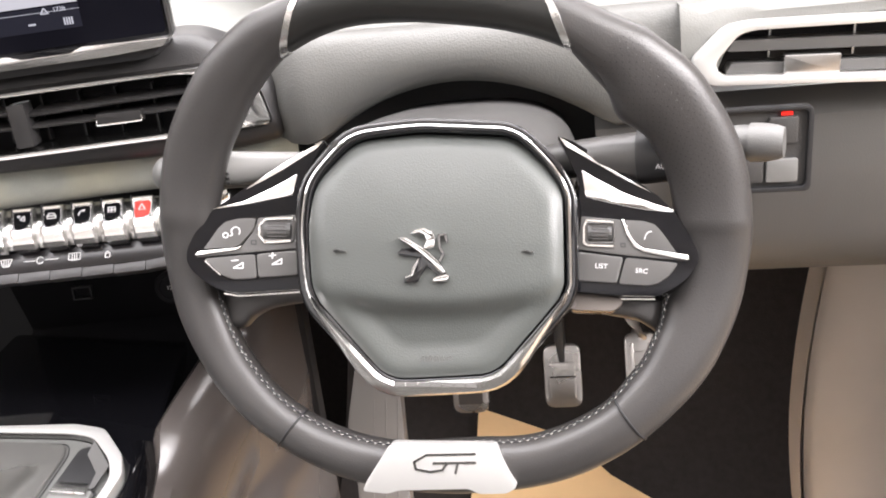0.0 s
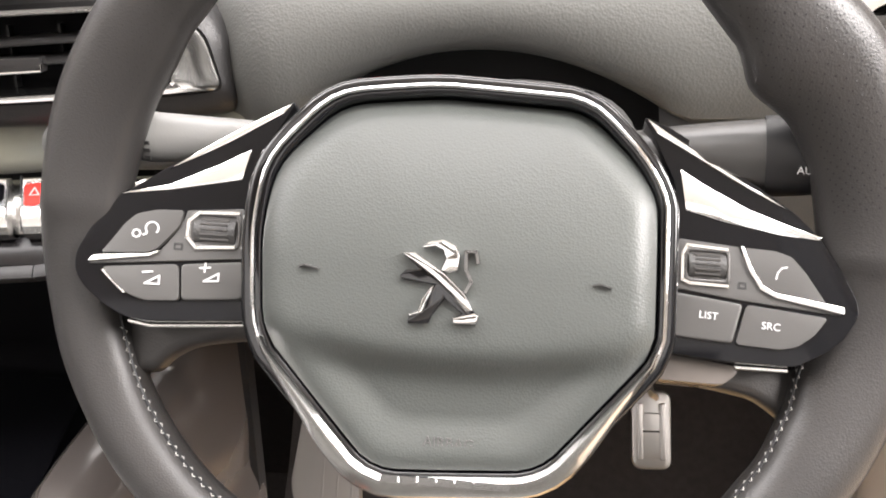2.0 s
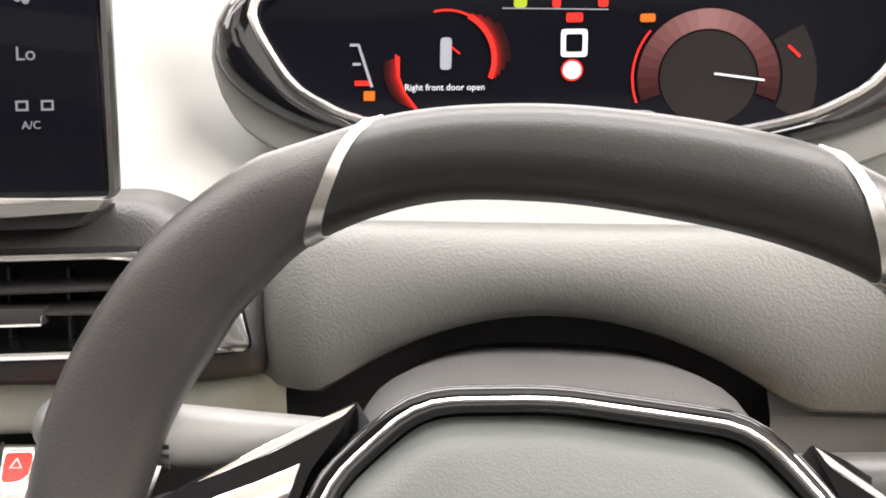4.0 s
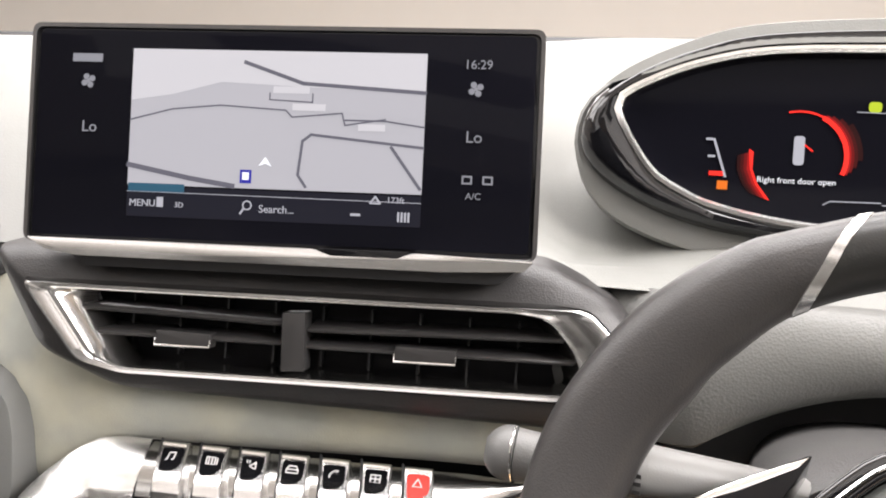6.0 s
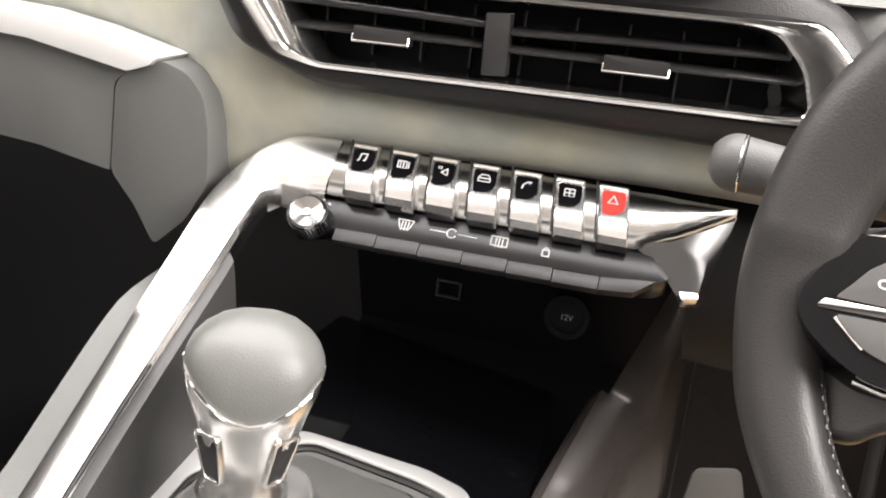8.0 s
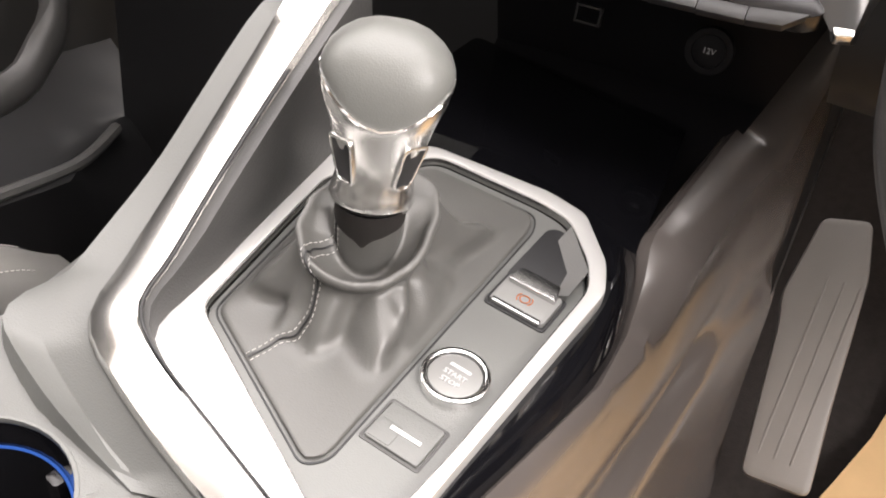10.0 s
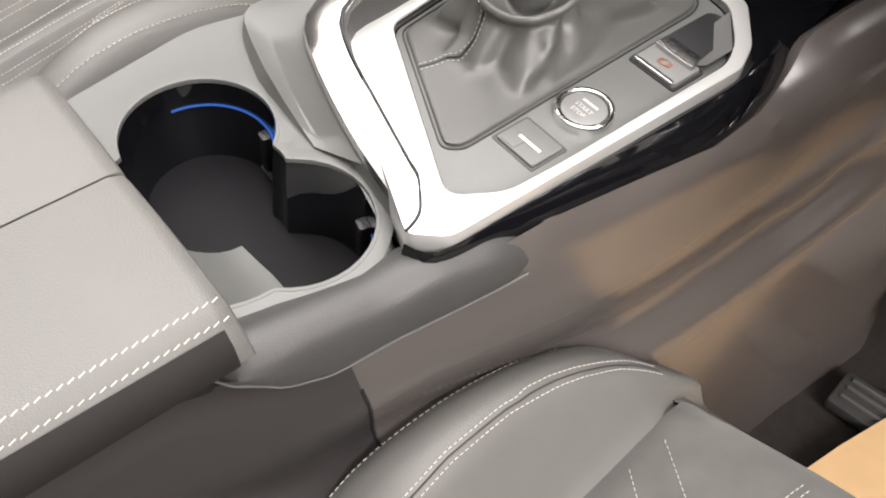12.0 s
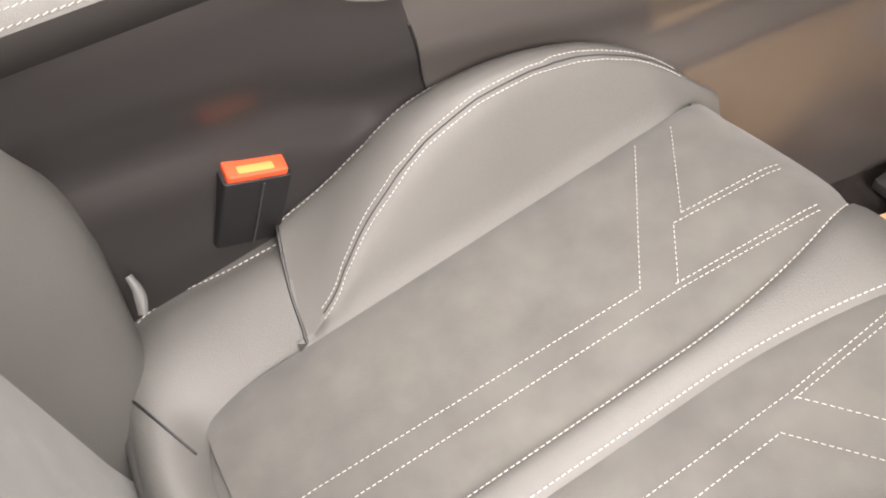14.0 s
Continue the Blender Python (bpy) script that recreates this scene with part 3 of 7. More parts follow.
for x in xs(-1.08, -0.15, 44):
    f = face_y(x)
    top = lerp(x, [(-1.08, 0.836), (-0.66, 0.838), (-0.58, 0.842), (-0.54, 0.830), (-0.50, 0.782), (-0.15, 0.778)])
    low = lerp(x, [(-1.08, 0.760), (-0.68, 0.757), (-0.60, 0.742), (-0.555, 0.672), (-0.53, 0.700), (-0.49, 0.722), (-0.15, 0.722)])
    mid = (top + low) / 2
    rows.append(spline([(x, f + 0.040, top + 0.004), (x, f + 0.022, top - 0.004), (x, f + 0.010, mid + 0.01), (x, f + 0.012, mid - 0.012), (x, f + 0.022, low + 0.004), (x, f + 0.045, low - 0.002)], 12))
part("suede_band", loft(rows), suede, dash, "grey-green suede band with a soft nap")

# lower dash on the driver's side
rows = []
for x in xs(0.10, 0.43, 14):
    f = face_y(x)
    rows.append(spline([(x, f + 0.05, 0.775), (x, f + 0.012, 0.768), (x, f + 0.008, 0.72), (x, f + 0.020, 0.68), (x, f + 0.045, 0.62), (x, f + 0.10, 0.594), (x, f + 0.25, 0.59)], 16))
part("knee_panel", loft(rows), grey_plastic, dash, "grey plastic knee panel")
rows = []
for x in xs(-0.24, 0.12, 14):
    rows.append(spline([(x, 0.30, 0.72), (x, 0.27, 0.69), (x, 0.28, 0.64), (x, 0.33, 0.59), (x, 0.5, 0.57)], 10))
part("lower_panel", loft(rows), black_plastic, dash)

# passenger's padded top with two rows of stitching
rows = []
for x in xs(-1.08, -0.582, 40):
    zt = lin(x, [(-1.1, 0.874), (-0.66, 0.874), (-0.635, 0.870), (-0.61, 0.858), (-0.595, 0.844), (-0.582, 0.826)])
    f = 0.200 + 0.02 * max(0.0, (x + 0.62) / 0.04) ** 2
    zb = 0.822
    h = zt - zb
    rows.append(spline([(x, f + 0.04, zb - 0.004), (x, f + 0.006, zb), (x, f - 0.003, zb + h * 0.3), (x, f - 0.001, zb + h * 0.72), (x, f + 0.010, zt - 0.002), (x, f + 0.030, zt + 0.002), (x, f + 0.06, zt - 0.004)], 16))
pass_pad = part("passenger_pad", loft(rows), fascia_dark, dash, "dark grey stitched passenger dash pad", angle=70)
for dz in (0.012, 0.018):
    line = [Vector((x, 0.198 + 0.02 * max(0.0, (x + 0.62) / 0.04) ** 2 + (0.019 - dz) * 0.5, lin(x, [(-1.1, 0.874), (-0.66, 0.874), (-0.635, 0.870), (-0.61, 0.858), (-0.595, 0.844), (-0.582, 0.826)]) - dz)) for x in xs(-1.0, -0.60, 30)]
    part("stitching", stitches(line, 0.0034, 0.0022, 0.0005, up=(0, -1, 0.3)), thread, pass_pad)

# glovebox with its silver strip
glove = thing("glovebox", "grey plastic glovebox with a satin silver strip", "glovebox", (-0.8, 0.2, 0.65))
GLOVE = basis((-0.62, 0.18, 0.70), (1, 0.02, 0), (0, -0.05, 1))
part("lid", prism(GLOVE, rounded([(-440, 70), (-75, 66), (8, 55), (-6, 44), (-12, -19), (-76, -11), (-440, 0)][::-1], 3), -40, 0, 2), console_grey, glove)
part("end_panel", prism(GLOVE, rounded([(8, 55), (33, 64), (54, 58), (66, 45), (70, 25), (70, -14), (52, -42), (25, -66), (9, -40), (-10.5, -19), (-4.5, 44)][::-1], 6), -60, 1, 5), console_grey, glove)
part("silver_strip", prism(GLOVE, rounded([(-440, 92), (-75, 83), (-26, 77), (34, 66), (27, 60), (9, 54), (-75, 65), (-440, 74)][::-1], 2), -30, 6, 3), silver_band_metal, glove, "satin silver strip")

# ---- middle air vents ----
vent = thing("air_vent", "wide middle air vents with satin silver surround", "air vent", mm(VENT, 0, -20, -10))
inner = rounded([(-150, 4.8), (-122, -33), (-104, -40), (160, -34), (178, -32), (170, -8), (154, 9), (136, 11.8)], 6, 4)
part("surround", loft([[mm(VENT, u, v, n) for u, v in line] for line, n in ((vo, -14), (vo, 0.6), (between(vo, inner, 0.12), 1.8), (between(vo, inner, 0.55), 1.4), (between(vo, inner, 0.68), 0.2), (between(vo, inner, 0.9), 0.6), (inner, -0.6), ([(u * 0.975 + 2.5, (v + 13) * 0.97 - 13) for u, v in inner], -7), ([(u * 0.92 + 3.5, (v + 13) * 0.93 - 13) for u, v in inner], -26))], closed_cols=True), bright_trim, vent, "satin silver vent surround", angle=30)
part("backing", prism(VENT, grown(vo, -3), -46, -40, 0), shade_black, vent)


def slat(u0, v0, u1, v1, n=-8.0):
    """A vent blade with a rounded front edge and a top that slopes back."""
    rows = []
    for t in xs(0, 1, 9):
        u, v = u0 + (u1 - u0) * t, v0 + (v1 - v0) * t
        rows.append([mm(VENT, u, v + dv, n + dn) for dv, dn in ((4.2, -28), (2.4, -8), (1.8, -2.2), (1.0, -0.6), (0.0, 0.0), (-1.2, -0.6), (-1.7, -2.2), (-1.0, -28))])
    return loft(rows, closed_cols=True, cap=True)


for u0, v0, u1, v1, tip in ((-139, -6.0, -8, -6.6, -1), (-133, -21, -8, -18.4, -1), (8, -9.0, 171, -2.4, 1), (8, -19.0, 177, -15.4, 1)):
    sl = part("slat", slat(u0, v0, u1, v1), slat_black, vent)
    ut, vt = (u0, v0) if tip < 0 else (u1, v1)
    part("slat_tip", prism(VENT, rounded(turned([(ut - 3 if tip > 0 else ut - 14, vt - 1.6), (ut + 14 if tip > 0 else ut + 3, vt - 1.4), (ut + 12 if tip > 0 else ut + 3, vt + 1.4), (ut - 3 if tip > 0 else ut - 12, vt + 1.4)]), 0.8), -20, -7.2, 0.6), bright_trim, sl)
part("divider", prism(VENT, [(-6, -35), (8.5, -34), (7.2, 2), (-7.2, 1)], -22, -3, 1.2), slat_black, vent)
for u0, u1, v in ((-85.5, -51, -19.5), (63, 100, -17.2)):
    tab = part("slider", prism(VENT, rounded(rect(u0, v - 5.5, u1, v + 3.5), 1.2), -16, -3.4, 1.4), slat_black, vent)
    part("slider_edge", tube([mm(VENT, u0, v - 1.5, -3.6), mm(VENT, u0, v - 5.6, -2.6), mm(VENT, (u0 + u1) / 2, v - 5.2, -2.4), mm(VENT, u1, v - 4.8, -2.6), mm(VENT, u1, v - 0.5, -3.6)], 0.0009, 8, up=(0, -1, 0.1)), chrome, tab, "chrome edge")
for q in range(9):
    part("vane", prism(VENT, rect(-112 + q * 31, -34, -110.6 + q * 31, 4), -39, -30), black_plastic, vent)

# ---- touchscreen ----
screen = thing("touchscreen", "wide black touchscreen showing a grey map", "touchscreen", mm(SCREEN, 0, 0, -10))
part("housing", prism(SCREEN, rounded(rect(-160, -2, 150, 129), 6), -16, -0.5, 2), spoke_gloss, screen)
part("glass", prism(SCREEN, rounded(rect(-156, 1, 146, 126), 4), -0.4, 0.4, 0.3), glass_black, screen)
part("edge_frame", ring(SCREEN, rounded(rect(-161, -3, 151, 130), 6), rounded(rect(-158.5, -3, 148.5, 127.5), 5), -6, 1.2, 0.4), smoked, screen, "thin smoked metal edge")
part("lip", prism(SCREEN, rounded([(-153, -1), (24, -1), (30, -3.5), (74, -3.5), (82, -1), (150, -3), (144, -9), (100, -11), (-120, -11), (-140, -8)], 2), -3, 12, 1.2), bright_trim, screen, "satin silver lower lip")
part("lip_key", prism(SCREEN, rounded([(26, -0.5), (80, -0.5), (73, -4.5), (33, -4.5)], 1.5), -2, 12.4, 0.6), piano, screen)
part("foot", prism(SCREEN, rounded([(-140, -3), (144, -5), (130, -17), (-120, -17)], 5), -50, 2, 3), black_plastic, screen)
mapm = part("map_area", prism(SCREEN, rect(-96, 33, 83, 115), 0.5, 0.7), lit_map, screen, "grey map picture")
part("map_sky", prism(SCREEN, [(-96, 84), (-70, 88), (-40, 96), (10, 94), (83, 92), (83, 115), (-96, 115)], 0.75, 0.85), lit_map_pale, mapm)
part("map_field", prism(SCREEN, [(-68, 86), (-20, 92), (30, 93), (83, 90), (83, 76), (20, 80), (-68, 82)], 0.9, 1.0), lit_map, mapm)
for line, w in (([(-96, 72), (-70, 79), (-40, 82), (0, 80), (4, 76), (34, 79), (36, 72), (60, 76)], 0.9), ([(-26, 108), (-5, 101), (10, 96), (83, 92)], 2.2),
                ([(36, 75), (60, 75), (83, 72)], 1.0), ([(-10, 90), (-10, 86), (16, 85), (16, 90)], 0.8),
                ([(83, 60), (16, 66), (11, 62), (9, 42), (14, 35)], 1.6), ([(64, 60), (82, 36)], 1.8), ([(-96, 45), (-58, 38), (-30, 34)], 3.0)):
    part("map_road", stroke(SCREEN, line, w, 1.05, 1.2), lit_road, mapm)
for u, v, w in ((14, 82, 20), (52, 71, 16), (3, 92, 22)):
    part("map_tag", prism(SCREEN, rect(u - w / 2, v - 2, u + w / 2, v + 2), 1.2, 1.3), lit_map_pale, mapm)
part("map_marker", prism(SCREEN, rect(-26, 36, -19, 44), 1.25, 1.4), lit_navy, mapm, "blue fuel marker")
part("map_marker_face", prism(SCREEN, rect(-24.5, 38, -20.5, 42.5), 1.45, 1.5), lit_white, mapm)
part("map_arrow", prism(SCREEN, [(-15, 46.5), (-11, 52), (-7, 46.5), (-11, 48)], 1.25, 1.35), lit_white, mapm)
part("map_caption", prism(SCREEN, rect(-95, 29, -60, 34), 1.25, 1.35), lit_teal, mapm)
bar_ = part("menu_bar", prism(SCREEN, rect(-96, 14, 83, 32), 0.5, 0.6), lit_bar, screen)
part("menu_rule", stroke(SCREEN, [(-96, 29), (83, 28)], 0.4, 0.7, 0.8), lit_grey, bar_)
for words, u, v, s in (("MENU", -86, 22, 6), ("3D", -63, 21.5, 4.5), ("Search...", -3, 21, 6.5), ("173ft", 68, 29, 5.0)):
    lettering("caption", words, SCREEN, u, v, s, lit_grey, bar_, 0.9)
part("menu_icon", prism(SCREEN, [(-77, 20), (-73, 20), (-73, 26), (-77, 26)], 0.7, 0.9), lit_grey, bar_)
part("menu_icon", ring(SCREEN, arc(-21, 23, 3.0, 0, 330, 11), arc(-21, 23, 2.2, 0, 330, 11), 0.7, 0.9), lit_grey, bar_)
part("menu_icon", stroke(SCREEN, [(-23, 21), (-25, 18)], 1.2, 0.7, 0.9), lit_grey, bar_)
part("menu_icon", stroke(SCREEN, [(42, 20), (47, 20)], 1.5, 0.7, 0.9), lit_grey, bar_)
part("menu_icon", stroke(SCREEN, [(53, 27), (59, 27), (56, 31), (53, 27)], 1.0, 0.7, 0.9), lit_grey, bar_)
for k in range(4):
    part("menu_icon", stroke(SCREEN, [(70 + 2 * k, 17), (70 + 2 * k, 22)], 1.2, 0.7, 0.9), lit_grey, bar_)
for words, u, v, s in (("16:29", 113, 109, 7.5), ("Lo", 112, 67, 9.5), ("Lo", -122, 67, 9.5), ("A/C", 113, 33, 5.5)):
    lettering("caption", words, SCREEN, u, v, s, lit_soft, screen, 0.9)
part("plain_bar", stroke(SCREEN, [(-133, 109), (-117, 109)], 5, 0.6, 0.8), lit_soft, screen)
for u, v in ((-124, 95), (112, 95)):
    fan = part("fan_icon", disc(SCREEN, u, v, 1.2, 0.6, 0.9, 10), lit_soft, screen)
    for q in range(4):
        part("fan_blade", disc(SCREEN, u + 2.8 * math.cos(q * 1.57 + 0.5), v + 2.8 * math.sin(q * 1.57 + 0.5), 1.9, 0.6, 0.8, 10), lit_soft, fan)
for u in (109, 121):
    part("airflow_icon", ring(SCREEN, rect(u - 3, 40, u + 3, 45), rect(u - 2, 41, u + 2, 44), 0.6, 0.8), lit_soft, screen)

# ---- instrument display ----
cluster = thing("instrument_display", "almond-shaped digital instrument display lit in red", "instrument display", mm(CLUSTER, 0, -60, 0))
half = [(226, -8), (226.5, 7), (222, 22), (212, 33), (192, 48), (158, 64), (120, 75.5), (66, 80)]
low = [(217, -23), (198, -38), (168, -52), (137, -61), (108, -65.5), (60, -70)]
OUT = [(-u, v) for u, v in half] + [(0, 81)] + [(u, v) for u, v in half[::-1]] + low + [(0, -71)] + [(-u, v) for u, v in low[::-1]]
OUT = OUT[::-1]
halfi = [(198, 18), (197, 25), (188, 32), (157, 46), (119, 56), (82, 59.5), (30, 60)]
lowi = [(190, 2), (171, -24), (150, -37), (132, -44.5), (95, -52.5), (55, -56.5)]
INN = [(-u, v) for u, v in halfi] + [(0, 60)] + [(u, v) for u, v in halfi[::-1]] + lowi + [(0, -58)] + [(-u, v) for u, v in lowi[::-1]]
INN = INN[::-1]
OUT = [(p.x, p.y) for p in spline([(u, v, 0) for u, v in OUT], 96, True)]
INN = [(p.x, p.y) for p in spline([(u, v, 0) for u, v in INN], 96, True)]
lipo = grown(INN, 5)


def band_of(lines):
    return loft([[mm(CLUSTER, u, v, n) for u, v in line] for line, n in lines], closed_cols=True)


hood_rim = []
for (u0, v0), (u1, v1) in zip(grown(OUT, 6), grown(OUT, 20)):
    t = max(0.0, min(1.0, (-8 - v0) / 44))
    t = t * t * (3 - 2 * t)
    hood_rim.append((u0 + (u1 - u0) * t, v0 + (v1 - v0) * t))
part("hood", band_of(((grown(OUT, 0.4), -9), (between(OUT, hood_rim, 0.5), -7.5), (between(OUT, hood_rim, 0.9), -9), (hood_rim, -14), (grown(hood_rim, -1), -34), (grown(OUT, -4), -120), (grown(OUT, -30), -220))), soft_dash, cluster, "pale grained hood")
part("bezel", band_of(((lipo, 5), (between(lipo, OUT, 0.25), 7), (between(lipo, OUT, 0.6), 6.5), (between(lipo, OUT, 0.88), 3), (OUT, -3), (grown(OUT, 0.5), -12))), piano, cluster, "gloss black bezel")
part("silver_rim", band_of(((INN, -4), (INN, 5), (grown(INN, 2), 7.5), (grown(INN, 4.5), 7), (grown(INN, 5.5), 5))), satin, cluster, "bright rim")
# Pale strip painted where the gloss bezel's top catches windscreen light.
top_strip = [i for i, (u, v) in enumerate(OUT) if v > 30]
seg = [[mm(CLUSTER, *grown(INN, 6)[i], 7.5) for i in top_strip], [mm(CLUSTER, OUT[i][0], OUT[i][1] + 2, 5) for i in top_strip], [mm(CLUSTER, OUT[i][0], OUT[i][1] + 6, -6) for i in top_strip]]
part("bezel_sheen", loft([sorted(r, key=lambda p: p.x) for r in seg]), soft_dash, cluster, "pale strip standing for sheen on the bezel top")
part("display_glass", prism(CLUSTER, INN, -8, -3, 0), glass_black, cluster, "black display glass")


def sweep(u, v, r0, r1, a0, a1, n0, n1, k=28):
    """An open part of a flat ring."""
    pts = [(arc(u, v, r0, a0, a1, k)[i], arc(u, v, r1, a0, a1, k)[i]) for i in range(k + 1)]
    return loft([[mm(CLUSTER, *a, n0), mm(CLUSTER, *a, n1), mm(CLUSTER, *b, n1), mm(CLUSTER, *b, n0)] for a, b in pts])


def lit(name, bm, mat):
    return part(name, bm, mat, cluster)


lit("fuel_scale", stroke(CLUSTER, [(-133, 0), (-124, -26)], 1.6, -2.5, -2), lit_grey)
for u, v in ((-136, 0), (-134, -12)):
    lit("fuel_mark", stroke(CLUSTER, [(u - 2, v), (u + 2, v)], 1.6, -2.5, -2), lit_grey)
lit("fuel_mark", stroke(CLUSTER, [(-134, -24), (-126, -24)], 3, -2.5, -2), lit_red)
lit("fuel_icon", prism(CLUSTER, rect(-129, -35, -122, -29), -2.5, -2), lit_amber)
lit("red_sweep", prism(CLUSTER, [(-109.5, -6), (-106.5, -8), (-106.5, -20), (-102.5, -30), (-94, -41), (-97, -40), (-104, -30), (-108, -20)][::-1], -2.5, -2), lit_red)
lit("red_arc", sweep(-78, -10, 30.4, 31.6, 104, 62, -2.5, -2, 10), lit_red)
lit("red_arc", sweep(-78, -10, 29, 32, 62, -22, -2.5, -2), lit_red)
for q, (r0, r1, a0, a1) in enumerate(((31.8, 33.4, 60, -20), (33.4, 35.2, 54, -16), (35.2, 37.4, 46, -10), (37.4, 40.5, 36, -2))):
    lit("red_glow", sweep(-78, -10, r0, r1, a0, a1, -2.7, -2.4), red_fade[q])
for q in range(4):
    d0, d1 = 2.2 * q, 2.2 * q + 2.2
    lit("red_glow", prism(CLUSTER, [(-108 - d0, -8 - d0 * 0.3), (-108 - d0, -20), (-104 - d0, -30), (-97 - d0 * 1.2, -40 + d0 * 0.4), (-97 - d1 * 1.2, -40 + d1 * 0.4), (-104 - d1, -30), (-108 - d1, -20), (-108 - d1, -8 - d1 * 0.3)][::-1], -2.7, -2.4), red_fade[q])
lit("car_icon", prism(CLUSTER, rounded(rect(-81, -16, -74, 4), 2.5), -2.5, -2), lit_grey)
lit("car_icon_door", stroke(CLUSTER, [(-74, -2), (-69, -6)], 1.0, -2.5, -2), lit_red)
lettering("caption", "Right front door open", CLUSTER, -78, -27, 5.6, lit_white, cluster, -2.4)
lit("lamp_icon", prism(CLUSTER, rounded(rect(-36, 21.5, -28, 28.5), 2.5), -2.5, -2), lit_lime)
for u, v, w in ((-10, 24, 5), (18, 24, 6), (1, 15, 10)):
    lit("warning_icon", prism(CLUSTER, rounded(rect(u - w / 2, v - 2.8, u + w / 2, v + 2.8), 1.5), -2.5, -2), lit_red)
lit("warning_icon", prism(CLUSTER, rounded(rect(40, 11.5, 49, 16.5), 1.5), -2.5, -2), lit_amber)
lit("rule", stroke(CLUSTER, [(-43, 21.5), (21, 19.5)], 0.5, -2.5, -2), lit_grey)
lit("speed_figure", ring(CLUSTER, rounded(rect(-7, -9, 9, 8), 2.5), rounded(rect(-4, -6, 6, 5), 1.5), -2.5, -2), lit_white)
lit("speed_sign", disc(CLUSTER, 0, -17, 5.5, -2.5, -2, 20), lit_white)
lit("speed_sign_rim", ring(CLUSTER, arc(0, -17, 6.6, 0, 345, 23), arc(0, -17, 5.6, 0, 345, 23), -2.5, -2), lit_red)
lit("lower_rule", stroke(CLUSTER, [(-60, -42), (-56, -39.5), (-25, -39)], 0.7, -2.5, -2), lit_grey)
lit("lower_rule", stroke(CLUSTER, [(-24, -40.5), (46, -42), (54, -45)], 0.7, -2.5, -2), lit_grey)
for q in range(22):
    lit("rev_ring", sweep(80, -22, 29, 41, 200 - 10 * q, 190 - 10 * q, -2.6, -2.1, 3), rose[int(abs(q - 10.5))])
lit("rev_hub", disc(CLUSTER, 80, -22, 28, -2.9, -2.5, 32), grey_lens)
lit("rev_arc", sweep(80, -22, 43.4, 44.6, 200, 140, -2.5, -2, 10), lit_red)
lit("rev_needle", stroke(CLUSTER, [(84, -20), (112, -24)], 1.2, -2.0, -1.5), lit_white)
lit("rev_mark", stroke(CLUSTER, [(126, -4), (132, -10)], 1.6, -2.5, -2), lit_red)
lit("gauge_lens", sweep(80, -22, 43, 62, 30, -25, -2.9, -2.6, 10), grey_lens)

# ---- side air vent ----
SIDE = basis((0.2492, 0.2019, 0.7971), (1, 0.027, -0.051), (-0.033, 0.005, 1))
svent = thing("air_vent", "side air vent with satin silver surround", "air vent", mm(SIDE, 0, -20, -10))
so = rounded([(-80, 6), (-66, -12), (150, -14), (150, 37), (-38, 33), (-55, 30)], 8, 4)
si = rounded([(-62, 4), (-56, -6), (146, -8), (146, 31), (-36, 27), (-46, 24)], 6, 4)
part("surround", ring(SIDE, so, si, -14, 3, 1.5), silver_paint, svent, "satin silver vent surround")
part("backing", prism(SIDE, grown(so, -3), -45, -40), black_plastic, svent)
for v in (15, -2):
    part("slat", prism(SIDE, rounded([(-52, v - 4), (146, v - 4), (146, v + 4), (-48, v + 4)], 2), -26, -8 + v * 0.1, 1.5), grey_plastic, svent)
for u in (-20, 40):
    part("vane", prism(SIDE, rect(u, 4, u + 1.5, 26), -38, -20), satin, svent)
part("slider", prism(SIDE, rounded(rect(-12, -7, 28, 8), 2), -12, -2, 1.5), silver_key, svent, "silver slider")

# lighting switches beside the column
lights = thing("light_switch_panel", "small switch panel with silver keys beside the column", "switch panel", (0.23, 0.2, 0.69))
LP = basis((0.2313, 0.203, 0.7325), (1, 0.022, -0.026), (-0.033, -0.005, 1))
part("frame", ring(LP, rounded(rect(-40, -30, 27, 36), 6), rounded(rect(-37, -26, 23, 33), 5), -6, 2.5, 1), black_plastic, lights)
part("plate", prism(LP, rounded(rect(-38, -28, 24, 34), 5), -8, -2), dark_dash, lights)
part("rocker", prism(LP, rounded(rect(-5, 8, 16, 28), 2), -2, 2, 1), dark_dash, lights)
part("tell_tale", prism(LP, rect(4, 29, 12, 31.5), -1, 0.5), lit_red, lights)
part("rocker", prism(LP, rounded(rect(-33, -22, -8, -3), 2), -2, 2, 1), dark_dash, lights)
part("rocker", prism(LP, rounded(rect(-6, -22, 17, -4), 2), -2, 2.5, 1), start_grey, lights, "grey headlamp key")

# ---- switch bar below the suede band ----
bar = thing("switch_bar", "satin metal bar with seven silver toggle keys and a knob", "switch bar", mm(BAR, -40, -40, -10))
prof = []
for u in xs(-152, 100, 24):
    t = max(0.0, (u - 44) / 56)
    w = max(0.0, (-150 - u) / 26)
    top, low = 4.0 - 1.0 * t, -37 + 33 * t ** 1.3
    prof.append(spline([mm(BAR, u, top, -22), mm(BAR, u, top + 0.5, -6), mm(BAR, u, top - 4 + t * 2, 1), mm(BAR, u, (top + low) / 2, 3.5 - 2 * t), mm(BAR, u, low + 4 - t * 3, 0.5), mm(BAR, u, low, -6), mm(BAR, u, low + 1, -24)], 16))
part("metal_bar", loft(prof), bar_metal, bar, "smoked satin metal bar")
